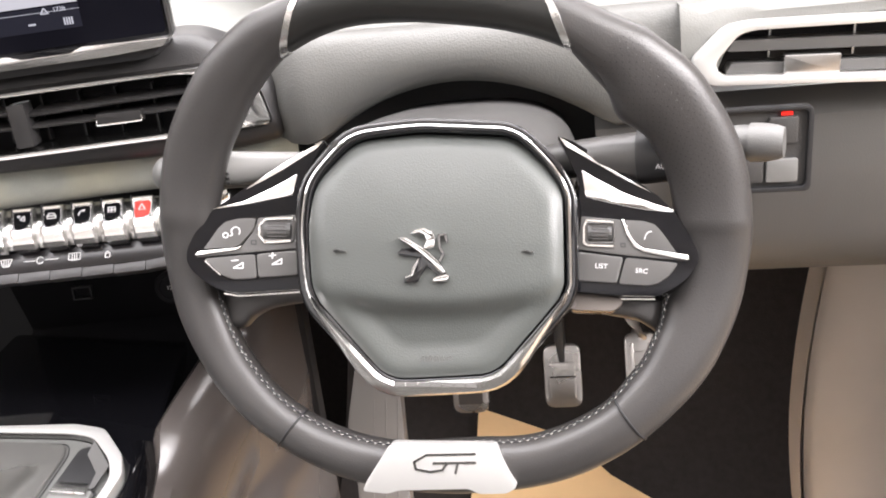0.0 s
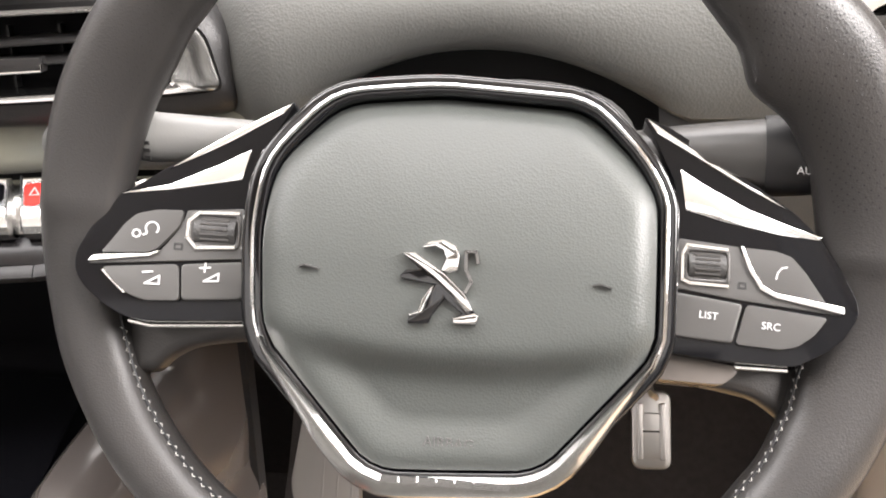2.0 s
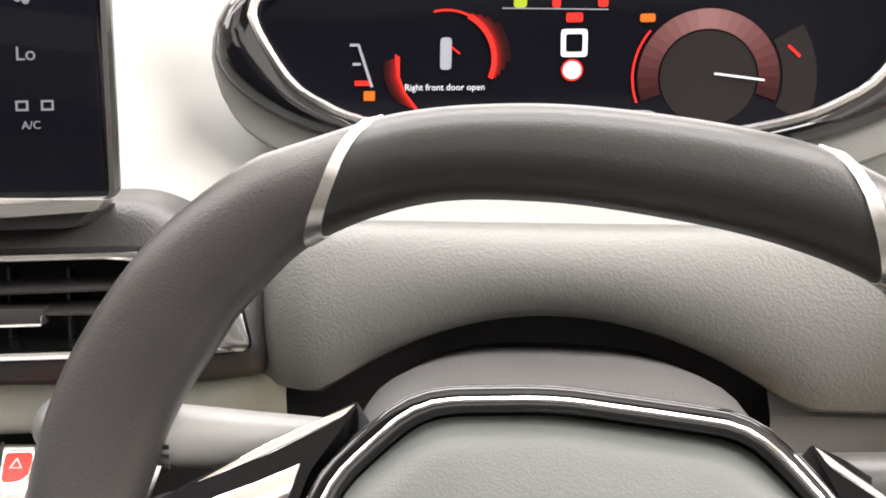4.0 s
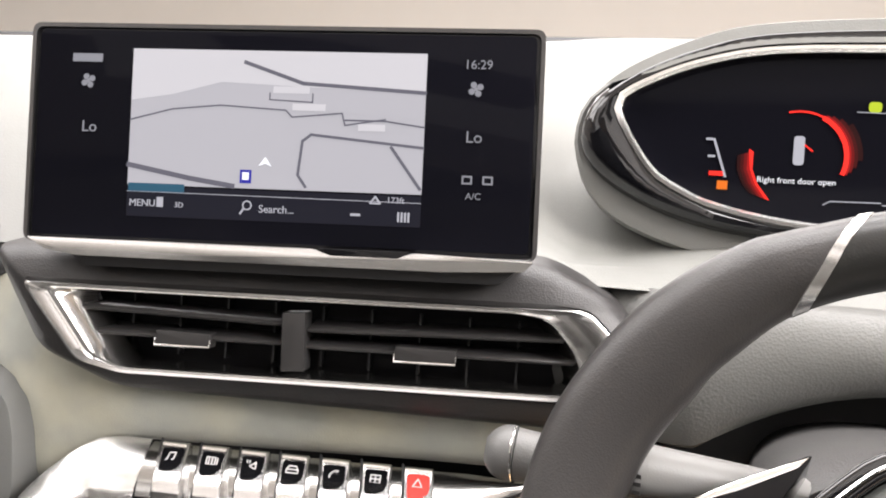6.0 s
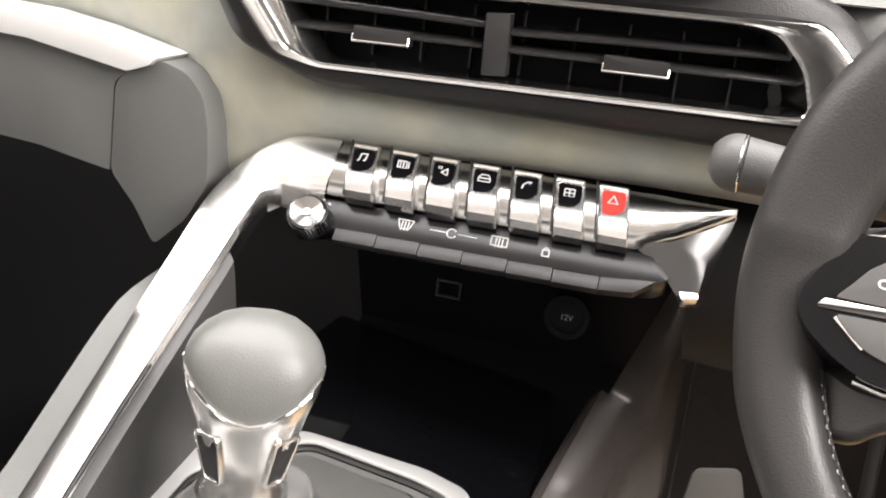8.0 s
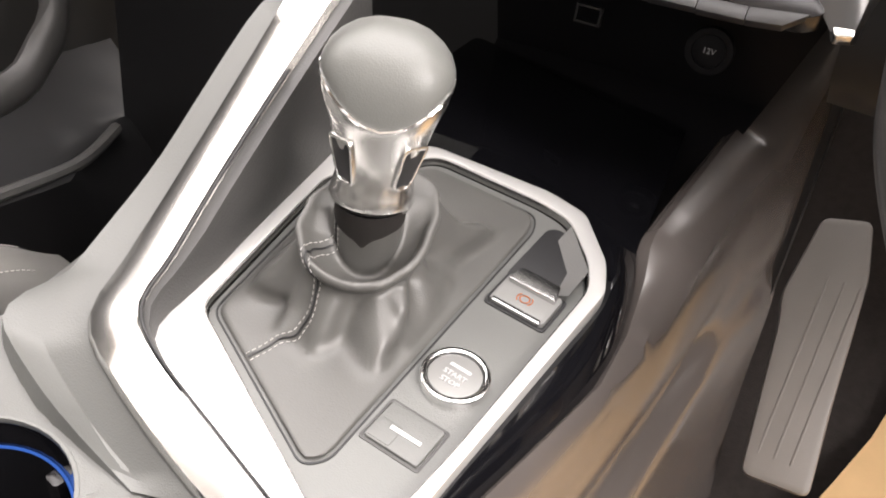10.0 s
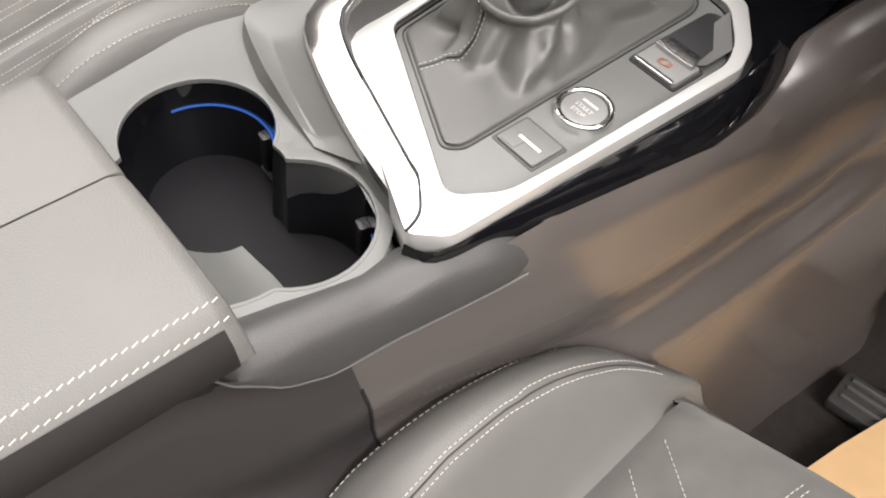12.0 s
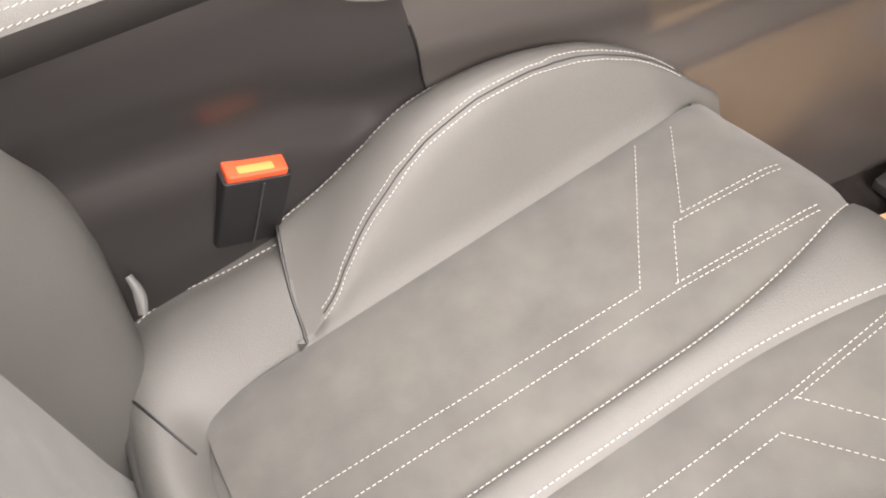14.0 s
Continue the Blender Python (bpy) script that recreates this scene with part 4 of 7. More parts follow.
part("end_wedge", loft([[mm(BAR, u, v, n) for u, v, n in row] for row in ([(44, -33, -2), (60, -41, -6), (74, -57, -9), (76, -60, -14)], [(66, -27, -1), (76, -37, -3), (81, -58, -7), (81, -61, -14)], [(88, -13, -2), (88, -34, -4), (86, -58, -8), (86, -60, -14)], [(101, -1, -5), (99, -10, -8), (91, -40, -14), (89, -56, -20)])]), smoked, bar)
part("end_tip", prism(BAR, rounded([(75, -56), (86, -55), (86.5, -59), (77, -61)], 1.5), -16, -5, 1.5), satin, bar)
KEY_STEP = 26.4
ICONS = [([(-2.6, -2.4), (-1.4, 2.6), (2.6, 3.0), (1.6, -1.6)], [(-3.6, -2.4), (-2.6, -2.4)], [(0.6, -1.6), (1.6, -1.6)]), ([(-3, -2.2), (2.6, -2.2), (2.6, 2.4), (-3, 2.4), (-3, -2.2)], [(-1.4, -1.6), (-1.4, 2)], [(0.6, -1.6), (0.6, 2)], [(4, -2), (4, 2.2)]),
         ([(-3, 1.6), (-3, 3)], [(-1.4, 1.2), (-1.4, 3)], [(-1, -0.6), (3, -2.4), (2.6, 2.2), (-1, -0.6)]), ([(-3.6, -2), (3.6, -2), (3.8, 0.2), (2.2, 2.4), (-2, 2.4), (-3.8, 0.2), (-3.6, -2)], [(-3, 0.2), (3, 0.2)]),
         ([(-2.6, -2.6), (-2.0, 0.4), (0.4, 2.4), (2.6, 2.4)], [(-2.6, -2.6), (-1.2, -2.6)], [(1.6, 1.4), (2.8, 2.6)]), ([(-3, -2.4), (3, -2.4), (3, 2.4), (-3, 2.4), (-3, -2.4)], [(0, -2), (0, 2)], [(-3, 0), (3, 0)]),
         ([(-3, -2.2), (3, -2.2), (0, 2.8), (-3, -2.2)],)]


def key_at(u, du, v, n):
    """A point on a toggle key, sheared sideways to fit the camera's view."""
    return mm(BAR, u + du - 0.14 * (v + 6), v, n)


KEY_SIDE = [(2.5, -2), (1.5, 3.5), (-0.5, 6.6), (-2.0, 7.4), (-3.4, 7.2), (-12, 8.8), (-21, 10.0), (-24, 10.6), (-30, 10.8), (-36, 9.2), (-39, 5.0), (-39.6, -2)]
for k in range(7):
    u = -139.5 + KEY_STEP * k
    rows = [[key_at(u, du, v, n - drop) for v, n in KEY_SIDE] for du, drop in ((0.0, 9), (0.0, 0.8), (0.7, 0.0), (9, 0.15), (17.3, 0.0), (18, 0.8), (18, 9))]
    tkey = part("toggle_key", loft(rows), silver_key, bar, "silver toggle key" if k < 6 else "silver hazard key with a red cap", angle=28)
    part("key_cheek", loft([[key_at(u, -1.6, v, 6.0), key_at(u, -0.5, v, 6.0), key_at(u, -0.5, v, -2)] for v in (2, -20, -38)]), black_plastic, tkey)
    part("key_brow", loft([[key_at(u, du, v, n) for du in (1.2, 9, 16.8)] for v, n in ((-1.0, 7.4), (-2.2, 8.2), (-4.0, 7.9))]), satin, tkey, "bright upper edge")
    line = rounded([(2.0, -5.0), (2.4, -22.6), (10.5, -21.8), (15.6, -17.5), (16.4, -5.0)], 2.6, 4)
    bmc = bmesh.new()
    bmc.faces.new([bmc.verts.new(key_at(u, du, v, lin(-v, [(3.4, 7.2), (12, 8.8), (21, 10.0), (24, 10.6)]) + 0.35)) for du, v in line])
    bmesh.ops.triangulate(bmc, faces=bmc.faces)
    part("key_cap", bmc, red_cap if k == 6 else piano, tkey)
    ICONM = BAR @ Matrix.Translation(((u + 9.6) * MM, -12.0 * MM, 0.0093)) @ Matrix.Rotation(radians(10), 4, "X")
    bmi = None
    for line in ICONS[k]:
        bmi = stroke(ICONM, line, 0.7, 0.0, 0.45, bmi)
    part("key_icon", bmi, print_white, tkey)

STRIP = BAR @ Matrix.Translation((0, 0, -0.004))
part("lower_strip", prism(STRIP, rounded([(-168, -38), (56, -36), (70, -50), (60, -56), (-150, -58), (-168, -62)], 5), -20, 0, 1), strip_black, bar, "black strip with printed icons")
for u, kind in ((-94, 0), (-64, 1), (-34, 2), (-5, 3)):
    bmi = None
    if kind in (0, 2):
        bmi = stroke(STRIP, [(u - 5, -43), (u + 5, -43), (u + (3 if kind == 0 else 5), -49), (u - (3 if kind == 0 else 5), -49), (u - 5, -43)], 0.7, 0.1, 0.4)
        for d in (-2, 0, 2):
            bmi = stroke(STRIP, [(u + d, -44), (u + d, -50)], 0.7, 0.1, 0.4, bmi)
    elif kind == 1:
        bmi = stroke(STRIP, arc(u, -46.5, 3, 40, 330), 0.8, 0.1, 0.4)
        bmi = stroke(STRIP, [(u - 14, -46.5), (u - 4, -46.5)], 0.5, 0.1, 0.4, bmi)
        bmi = stroke(STRIP, [(u + 4, -46.5), (u + 16, -46.5)], 0.5, 0.1, 0.4, bmi)
    else:
        bmi = stroke(STRIP, [(u - 2, -50), (u + 2, -50), (u + 2, -46), (u - 2, -46), (u - 2, -50)], 0.8, 0.1, 0.4)
        bmi = stroke(STRIP, arc(u, -46, 1.5, 0, 180, 6), 0.7, 0.1, 0.4, bmi)
    part("printed_icon", bmi, print_white, bar)
for k in range(7):
    u0 = -136 + 27.6 * k
    end = [(u0, -58), (u0 + 27.2, -57.4), (u0 + 27.2, -66), (u0, -66.5)] if k < 6 else [(u0, -57.4), (u0 + 32, -54), (u0 + 20, -64), (u0, -66)]
    part("touch_key", prism(BAR, end[::-1], -9, -1.5, 0.5), touch_black, bar)
KNOB = BAR @ Matrix.Translation((-0.1545, -0.0545, 0))
knob = part("volume_knob", loft([[mm(KNOB, r * math.cos(a), r * math.sin(a), n) for a in (2 * math.pi * i / 40 for i in range(40))] for r, n in ((12.6, -8), (12.6, 5.5), (12.0, 7.4), (11.0, 8.0), (10.4, 7.4), (3.0, 5.8), (2.6, 6.6), (1.6, 6.6), (1.4, 5.8), (0.05, 5.8))], closed_cols=True), spun_metal, bar, "spun metal volume knob", angle=30)
for q in range(36):
    part("knob_rib", prism(KNOB @ Matrix.Rotation(q * math.pi / 18, 4, "Z"), rect(12.4, -0.5, 13.1, 0.5), -6, 5), smoked, knob)
for q in range(5):
    part("knob_scale", stroke(BAR, arc(-154.5, -54.5, 15.4, 52 + q * 22, 58 + q * 22, 2), 1.2, -3.6, -3.2), print_white, bar)

# ---- open tray under the bar ----
tray = thing("storage_tray", "deep black storage tray under the switch bar", "storage tray", (-0.38, 0.2, 0.55))
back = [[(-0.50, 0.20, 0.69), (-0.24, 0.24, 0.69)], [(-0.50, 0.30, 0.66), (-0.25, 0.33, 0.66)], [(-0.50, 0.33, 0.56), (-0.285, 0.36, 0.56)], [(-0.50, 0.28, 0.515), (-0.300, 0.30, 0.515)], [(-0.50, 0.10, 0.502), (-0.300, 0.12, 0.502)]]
part("liner", loft([spline(r, 8) for r in back]), shade_black, tray)
SOCK = basis((-0.3260, 0.3157, 0.6066), (1, 0.12, 0), (0, 0.1, 1))
# Sockets take the same black; the tray's shade is in their colour.
sock = part("power_socket", ring(SOCK, arc(0, 0, 17, 0, 350, 35), arc(0, 0, 12, 0, 350, 35), -6, 4, 1), shade_black, tray)
part("socket_cap", disc(SOCK, 0, 0, 12, -4, 3, 30, 1), shade_black, sock)
lettering("caption", "12V", SOCK, 0, 0, 6, faint_print, sock, 3.3)
USB = basis((-0.4166, 0.3051, 0.6098), (1, 0.12, 0), (0, 0.1, 1))
part("usb_socket", ring(USB, rect(-10, -7, 10, 7), rect(-8, -5, 8, 5), -2, 3, 0.6), black_plastic, tray)

# ---- silver band from the bar down to the gear surround ----
console = thing("centre_console", "grey centre console between the seats", "centre console", (-0.38, -0.2, 0.1))
ins = [mm(BAR, -150, -36, 1), mm(BAR, -164, -39, 1), Vector((-0.499, 0.176, 0.694)), Vector((-0.494, 0.118, 0.658)), Vector((-0.488, 0.056, 0.621)), Vector((-0.481, -0.006, 0.583)), Vector((-0.472, -0.055, 0.555)), Vector((-0.466, -0.082, 0.543)), mm(PLATE, -118, -88, 16), mm(PLATE, -60, -104, 12), mm(PLATE, -4, -118, 8)]
ous = [mm(BAR, -150, 4.5, 0), mm(BAR, -188, 1, -2), Vector((-0.537, 0.176, 0.693)), Vector((-0.529, 0.108, 0.651)), Vector((-0.520, 0.047, 0.610)), Vector((-0.511, -0.014, 0.570)), Vector((-0.504, -0.060, 0.542)), Vector((-0.494, -0.094, 0.528)), mm(PLATE, -128, -108, 6), mm(PLATE, -62, -126, 3), mm(PLATE, 2, -136, 0)]
ia, oa = spline(ins, 48), spline(ous, 48)
UP = Vector((0.1, -0.25, 1)).normalized()
rows = []
for a, b in zip(ia, oa):
    c = (a + b) / 2
    rows.append([a - UP * 0.016, a - UP * 0.002, a.lerp(b, 0.08) + UP * 0.002, c + UP * 0.004, a.lerp(b, 0.92) + UP * 0.002, b - UP * 0.002, b - UP * 0.014])
part("silver_band", loft(rows), satin, console, "broad satin silver band")
# grey wall outside the band, and the inner lip beside it
rows = []
for k, (a, b) in enumerate(zip(ia, oa)):
    d = (b - a).normalized().lerp(Vector((-0.96, -0.28, -0.05)), lerp(k, [(24, 0.0), (32, 1.0)]))
    w = lerp(k, [(26, 0.0), (38, 1.2)])
    sink, thin = 0.008 * lerp(k, [(33, 0.0), (42, 1.0)]), (1 - 0.4 * lerp(k, [(39, 0.0), (43, 1.0)])) * lerp(k, [(10, 0.1), (20, 1.0)])
    above = (PLATE.inverted() @ b).z
    f = lerp(k, [(33, 0.0), (41, 1.0)])
    drop3 = (0.008 + 0.003 * w + sink) * (1 - f) + (above + 0.0135) * f
    drop4 = (0.03 - 0.006 * w + sink) * (1 - f) + (above + 0.0152) * f
    rows.append(spline([b - UP * 0.005, b + d * 0.004 - UP * 0.004, b + d * (0.018 + 0.012 * w) * thin - UP * drop3, b + d * (0.032 + 0.030 * w) * thin - UP * drop4, Vector((b.x - 0.045 - 0.04 * w, b.y - 0.02, max(0.10, b.z - 0.30)))], 12))
part("left_flank", loft(rows[10:44]), console_grey, console, "grey grained console flank")
rows = []
for a, b in zip(ia[33:], oa[33:]):
    d = (b - a).normalized()
    rows.append([b - UP * 0.003, b + d * 0.001 - UP * 0.008, b + d * 0.005 - UP * 0.022])
part("band_foot", loft(rows), console_grey, console)
part("band_groove", tube(spline([a + UP * 0.0012 for a in ia[18:47]] + [mm(PLATE, u, v, 9.6) for u, v in ((4, -128), (10, -136), (13, -145))], 70), 0.0009, 6), black_plastic, console)
rows = []
for k, (a, b) in enumerate(zip(ia[9:39], oa[9:39])):
    d, f = (a - b).normalized(), lin(k, [(19, 1.0), (29, 0.04)])
    rows.append([a - UP * 0.004 * f, a + (d * 0.007 - UP * 0.006) * f, a + (d * 0.009 - UP * 0.014) * f, a + d * 0.012 * f - UP * 0.08 * max(f, 0.25), a + d * 0.014 * f - UP * 0.14 * max(f, 0.25)])
part("band_inner_wall", loft(rows), dark_dash, console)

# ---- gear plate and surround ----
P_IN = [(-128, -46), (5, -110), (22, -83), (24, -42), (25, 100), (14, 121), (-12, 147), (-34, 150), (-108, 146), (-148, 82)]
plate_line = rounded(P_IN, 9, 4)
sur_line = rounded([(-178, -66), (14, -146), (30, -128), (31.5, -44), (35, 104), (24, 128), (-6, 160), (-34, 164), (-116, 154), (-184, 92)], 6, 4)
part("gear_surround", ring(PLATE, sur_line, grown(plate_line, 1), -14, 9, 2.2), silver_paint, console, "bright silver gear surround")
part("surround_line", ring(PLATE, grown(plate_line, 2.5), grown(plate_line, 0.5), 0, 7.5, 0.5), dark_satin, console)
part("gear_plate", prism(PLATE, plate_line, -8, 2, 0.8), console_grey, console, "grey switch plate")
gl = rounded([(22, -112), (40, -72), (50, 40), (48, 102), (32, 160), (0, 330), (-190, 330), (-190, 90), (0, 120), (33, 100)], 8, 4)
part("gloss_base", prism(PLATE, gl, -30, -12, 2), piano, console, "gloss black base round the surround")
SKIRT_IN = [(14, -146), (24, -141), (30, -128), (31, -86), (31.5, -44), (33, 0), (34, 52), (35, 100), (27, 126), (8, 146)]
SKIRT_OUT = [(12, -148), (27, -146), (34, -132), (38, -100), (43, -62), (48.5, -25), (56, 32), (56, 82), (46, 134), (35, 176)]
rows = []
for a, b in zip(spline([(u, v, 0) for u, v in SKIRT_IN], 48), spline([(u, v, 0) for u, v in SKIRT_OUT], 48)):
    rows.append([mm(PLATE, a.x + (b.x - a.x) * t, a.y + (b.y - a.y) * t, n) for t, n in ((-0.1, -6), (-0.02, -1.0), (0.12, 0.6), (0.32, -0.6), (0.55, -4.5), (0.78, -11.5), (0.94, -21), (1.0, -38))])
part("gloss_skirt", loft(rows), piano, console, "gloss black skirt with a rounded shoulder")

# hollow by the parking brake switch: a flat black patch stands for its shade
part("hollow_shade", prism(PLATE, rounded([(-20, 84), (16, 90), (14, 117), (-12, 143), (-20, 138)], 6), 1.5, 2.4, 0.3), black_plastic, console)
part("hollow_wall", loft([[mm(PLATE, 11, 88, 2.5), mm(PLATE, 19, 88, 8)], [mm(PLATE, 8, 110, 2.5), mm(PLATE, 19, 114, 8)], [mm(PLATE, -10, 132, 2.5), mm(PLATE, -8, 144, 8)]]), grey_plastic, console)
epb = part("parking_brake_switch", prism(PLATE, rounded(rect(-17, 60, 18, 86), 3), -4, 6, 2), start_grey, console)
part("switch_frame", ring(PLATE, rounded(rect(-19, 58, 20, 88), 3), rounded(rect(-17.2, 59.8, 18.2, 86.4), 3), 0, 3.2, 0.4), black_plastic, epb)
part("switch_top", prism(PLATE, rounded([(-15, 78), (16, 78), (13, 90), (-12, 90)], 2), 4, 9.5, 2), silver_key, epb, "silver upper edge")
part("switch_foot", prism(PLATE, rounded(rect(-15, 59.5, 16, 62.5), 1), 3, 6.4, 0.8), silver_key, epb)
part("switch_mark", stroke(PLATE, arc(0.5, 71, 2.9, 0, 360, 12), 0.7, 6.1, 6.3), dim_amber, epb)
part("switch_mark", stroke(PLATE, arc(0.5, 71, 4.6, 140, 220, 5), 0.7, 6.1, 6.3), dim_amber, epb)
part("switch_mark", stroke(PLATE, arc(0.5, 71, 4.6, -40, 40, 5), 0.7, 6.1, 6.3), dim_amber, epb)
start = part("start_button", disc(PLATE, 0, 0, 14.5, 0, 6.5, 40, 1.5), start_grey, console, "round grey engine start button")
part("chrome_ring", ring(PLATE, arc(0, 0, 18.5, 0, 351, 40), arc(0, 0, 15.2, 0, 351, 40), 0, 7.5, 1.2), chrome, start)
part("plain_bar", stroke(PLATE, [(-5.5, 5.2), (5.5, 5.2)], 2.0, 6.5, 6.8), faint_print, start)
lettering("caption", "START", PLATE, 0, -0.6, 4.6, faint_print, start, 6.8)
lettering("caption", "STOP", PLATE, 0, -5.8, 4.6, faint_print, start, 6.8)
mode = part("drive_mode_switch", ring(PLATE, rounded(rect(-18, -58, 17, -29), 2), rounded(rect(-16.5, -56.5, 15.5, -30.5), 2), 1, 2.6, 0.4), dark_dash, console)
part("rocker", prism(PLATE, rounded(rect(-16, -56, 15, -31), 2), 0, 4, 1), console_grey, mode)
part("rocker_fold", prism(PLATE, rounded(rect(-15, -55, -2, -42), 1.5), 3.0, 4.5, 0.6), console_grey, mode)
part("plain_bar", stroke(PLATE, [(-7, -45), (9, -45)], 2.2, 4.1, 4.6), print_white, mode)
bootplate = rounded([(-126, -42), (-28, -88), (-19, -78), (-25, 130), (-32, 144), (-108, 140), (-143, 80)], 8, 4)
part("boot_frame", ring(PLATE, bootplate, grown(bootplate, -1.0), 2, 2.8, 0.2), black_plastic, console)

# ---- gear lever ----
lever = thing("gear_lever", "gear lever with grey leather knob, silver skirt and leather boot", "gear lever", mm(PLATE, -72, 40, 2))
AX0, AX1 = Vector((-0.400, 0.012, 0.588)), Vector((-0.402, 0.024, 0.690))
LAX = (AX1 - AX0).normalized()
LX = Vector((1, 0, 0)) - LAX * LAX.x
LX.normalize()
LY = LAX.cross(LX)
TURN = radians(32)
KX, KY = LX * math.cos(TURN) + LY * math.sin(TURN), LY * math.cos(TURN) - LX * math.sin(TURN)


def knob_ring(h, rx, ry, n=36, power=2.3, wave=0.0, dx=0.0, dy=0.0):
    out = []
    for i in range(n):
        a = 2 * math.pi * i / n
        c, s = math.cos(a), math.sin(a)
        x = math.copysign(abs(c) ** (2 / power), c) * rx + dx
        y = math.copysign(abs(s) ** (2 / power), s) * ry + dy
        out.append(AX0 + LAX * (h + wave * (abs(c) ** 1.2 - 0.5)) + KX * x + KY * y)
    return out


def ray_to(poly, c, a):
    d = Vector((math.cos(a), math.sin(a)))
    best = None
    for i in range(len(poly)):
        p, q = Vector(poly[i]), Vector(poly[(i + 1) % len(poly)])
        e = q - p
        den = d.x * e.y - d.y * e.x
        if abs(den) < 1e-9:
            continue
        w = p - Vector(c)
        t = (w.x * e.y - w.y * e.x) / den
        s = (w.x * d.y - w.y * d.x) / den
        if t > 0 and -1e-6 <= s <= 1 + 1e-6:
            best = t if best is None else min(best, t)
    return (c[0] + d.x * best, c[1] + d.y * best)


boot_outline = grown(bootplate, -2.5)
BC = (-76.0, 23.0)
FOOT = [(-180, 46), (-150, 54), (-132, 60), (-114, 46), (-98, 60), (-88, 56), (-80, 60), (-66, 48), (-47, 63), (-34, 52), (-5, 45), (20, 44), (42, 48), (56, 54), (68, 92), (78, 62), (95, 52), (120, 52), (150, 46), (180, 46)]
CREST = [(-180, 60), (-150, 58), (-128, 53), (-105, 46), (-80, 43), (-55, 42), (-25, 44), (5, 49), (35, 55), (60, 60), (90, 62), (140, 62), (180, 60)]
ROLL = [(-180, 28), (-150, 32), (-125, 38), (-100, 41), (-75, 41), (-50, 39), (-20, 35), (20, 33), (45, 36), (70, 40), (90, 38), (115, 33), (140, 29), (180, 28)]
FOLDS = [(-8, -45, 6.5, 9, 0.5), (14, -20, -6.5, 12, 0.5), (55, 68, 7.0, 9, 0.4), (34, 44, -6.0, 12, 0.5), (-45, -64, -6.0, 13, 0.5), (-118, -128, 6.0, 15, 0.5), (-98, -97, -7.0, 8, 0.25), (100, 104, -5.0, 10, 0.5), (135, 140, 4.0, 12, 0.5), (165, 172, -4.0, 12, 0.5)]


def crumple(deg, s):
    """How far the leather is pushed out or in by its folds, s from its base to its lip."""
    total = 0.0
    for top_, low_, amp, width, at in FOLDS:
        d = (deg - (low_ + (top_ - low_) * s) + 180) % 360 - 180
        total += amp * math.exp(-(d / width) ** 2) * math.exp(-((s - at) / 0.36) ** 2)
    return total


def boot_line(deg, n):
    """The leather from the base edge to the collar at one angle round the lever."""
    deg = (deg + 180) % 360 - 180
    a = radians(deg)
    edge = (Vector(ray_to(boot_outline, BC, a)) - Vector(BC)).length
    foot = min(sum(lerp(deg + d, FOOT) for d in (-3, 0, 3)) / 3, edge - 7)
    h = sum(lerp((deg + d + 180) % 360 - 180, CREST) for d in (-8, 0, 8)) / 3
    r = min(lerp(deg, ROLL), edge - 12)
    dip = lerp(h, [(42, 16.0), (52, 10.0), (60, 3.0)])
    prof_ = [(edge, 1.5), (edge - 1.2, 3.0), (foot + 0.55 * (edge - foot), 3.8), (foot + 0.16 * (edge - foot) + 1, 5.0), (foot, 8.5 + 0.2 * crumple(deg, 0.1)),
             (foot * 0.76 + r * 0.24 + crumple(deg, 0.25) - 1, 16), (foot * 0.46 + r * 0.54 + crumple(deg, 0.5) - 4.5, 26), (foot * 0.16 + r * 0.84 + 0.7 * crumple(deg, 0.75) - 5, h - 11), (r + 0.8, h - 5), (r + 1.3, h - 2), (r - 0.4, h - 0.1), (r - 2.6, h - 1.0),
             (r * 0.55 + 8.4, h - dip * 0.7), (18.8, h - dip), (18.2, h - dip * 0.45), (18.8, 0.5 * h + 34), (20.3, 68.4)]
    out = []
    for q in spline([(x, y, 0) for x, y in prof_], n):
        s = max(0.0, min(1.0, q.y / 68.4))
        ax = Vector(BC).lerp(Vector((-75.7, 22.8)), s)
        out.append(mm(PLATE, ax.x + math.cos(a) * q.x, ax.y + math.sin(a) * q.x, q.y + 2))
    return out


cols = [boot_line(i * 2.0, 60) for i in range(180)]
rows = [[c[k] for c in cols] for k in range(60)]
boot = part("boot", loft(rows[:53], closed_cols=True), boot_leather, lever, "folded dark grey leather boot", angle=80)
# Upper boot rows in near-black: the colour carries the shade inside the lip.
part("sleeve", loft(rows[52:], closed_cols=True), shade_dark, boot, "dark sleeve round the lever, with shade in its colour", angle=80)
SEAM = [(0, -99), (8, -97), (14, -90), (19, -88), (26, -93), (34, -108), (40, -114), (48, -118), (59, -122)]
for off in (-1, 0, 1):
    seam = []
    for k in range(1, 53):
        a_ = lerp(k, SEAM)
        p = boot_line(a_, 60)[k]
        r_ = max(18.0, (p - mm(PLATE, BC[0], BC[1], (p.z - 0.514) * 1000)).length * 1000)
        line_ = boot_line(a_ + math.degrees(off * 2.3 / r_), 60)
        seam.append(line_[k] + (mm(PLATE, BC[0], BC[1], 120) - mm(PLATE, BC[0], BC[1], 0)).normalized() * 0.0005 + (line_[k] - mm(PLATE, BC[0], BC[1], 20)).normalized() * 0.0006)
    if off:
        part("seam", stitches(seam, 0.0020, 0.0014, 0.00022, up=(0.3, -0.7, 0.6)), wheel_thread, boot)
    else:
        part("seam_fold", tube(seam, 0.0006, 6), black_plastic, boot)
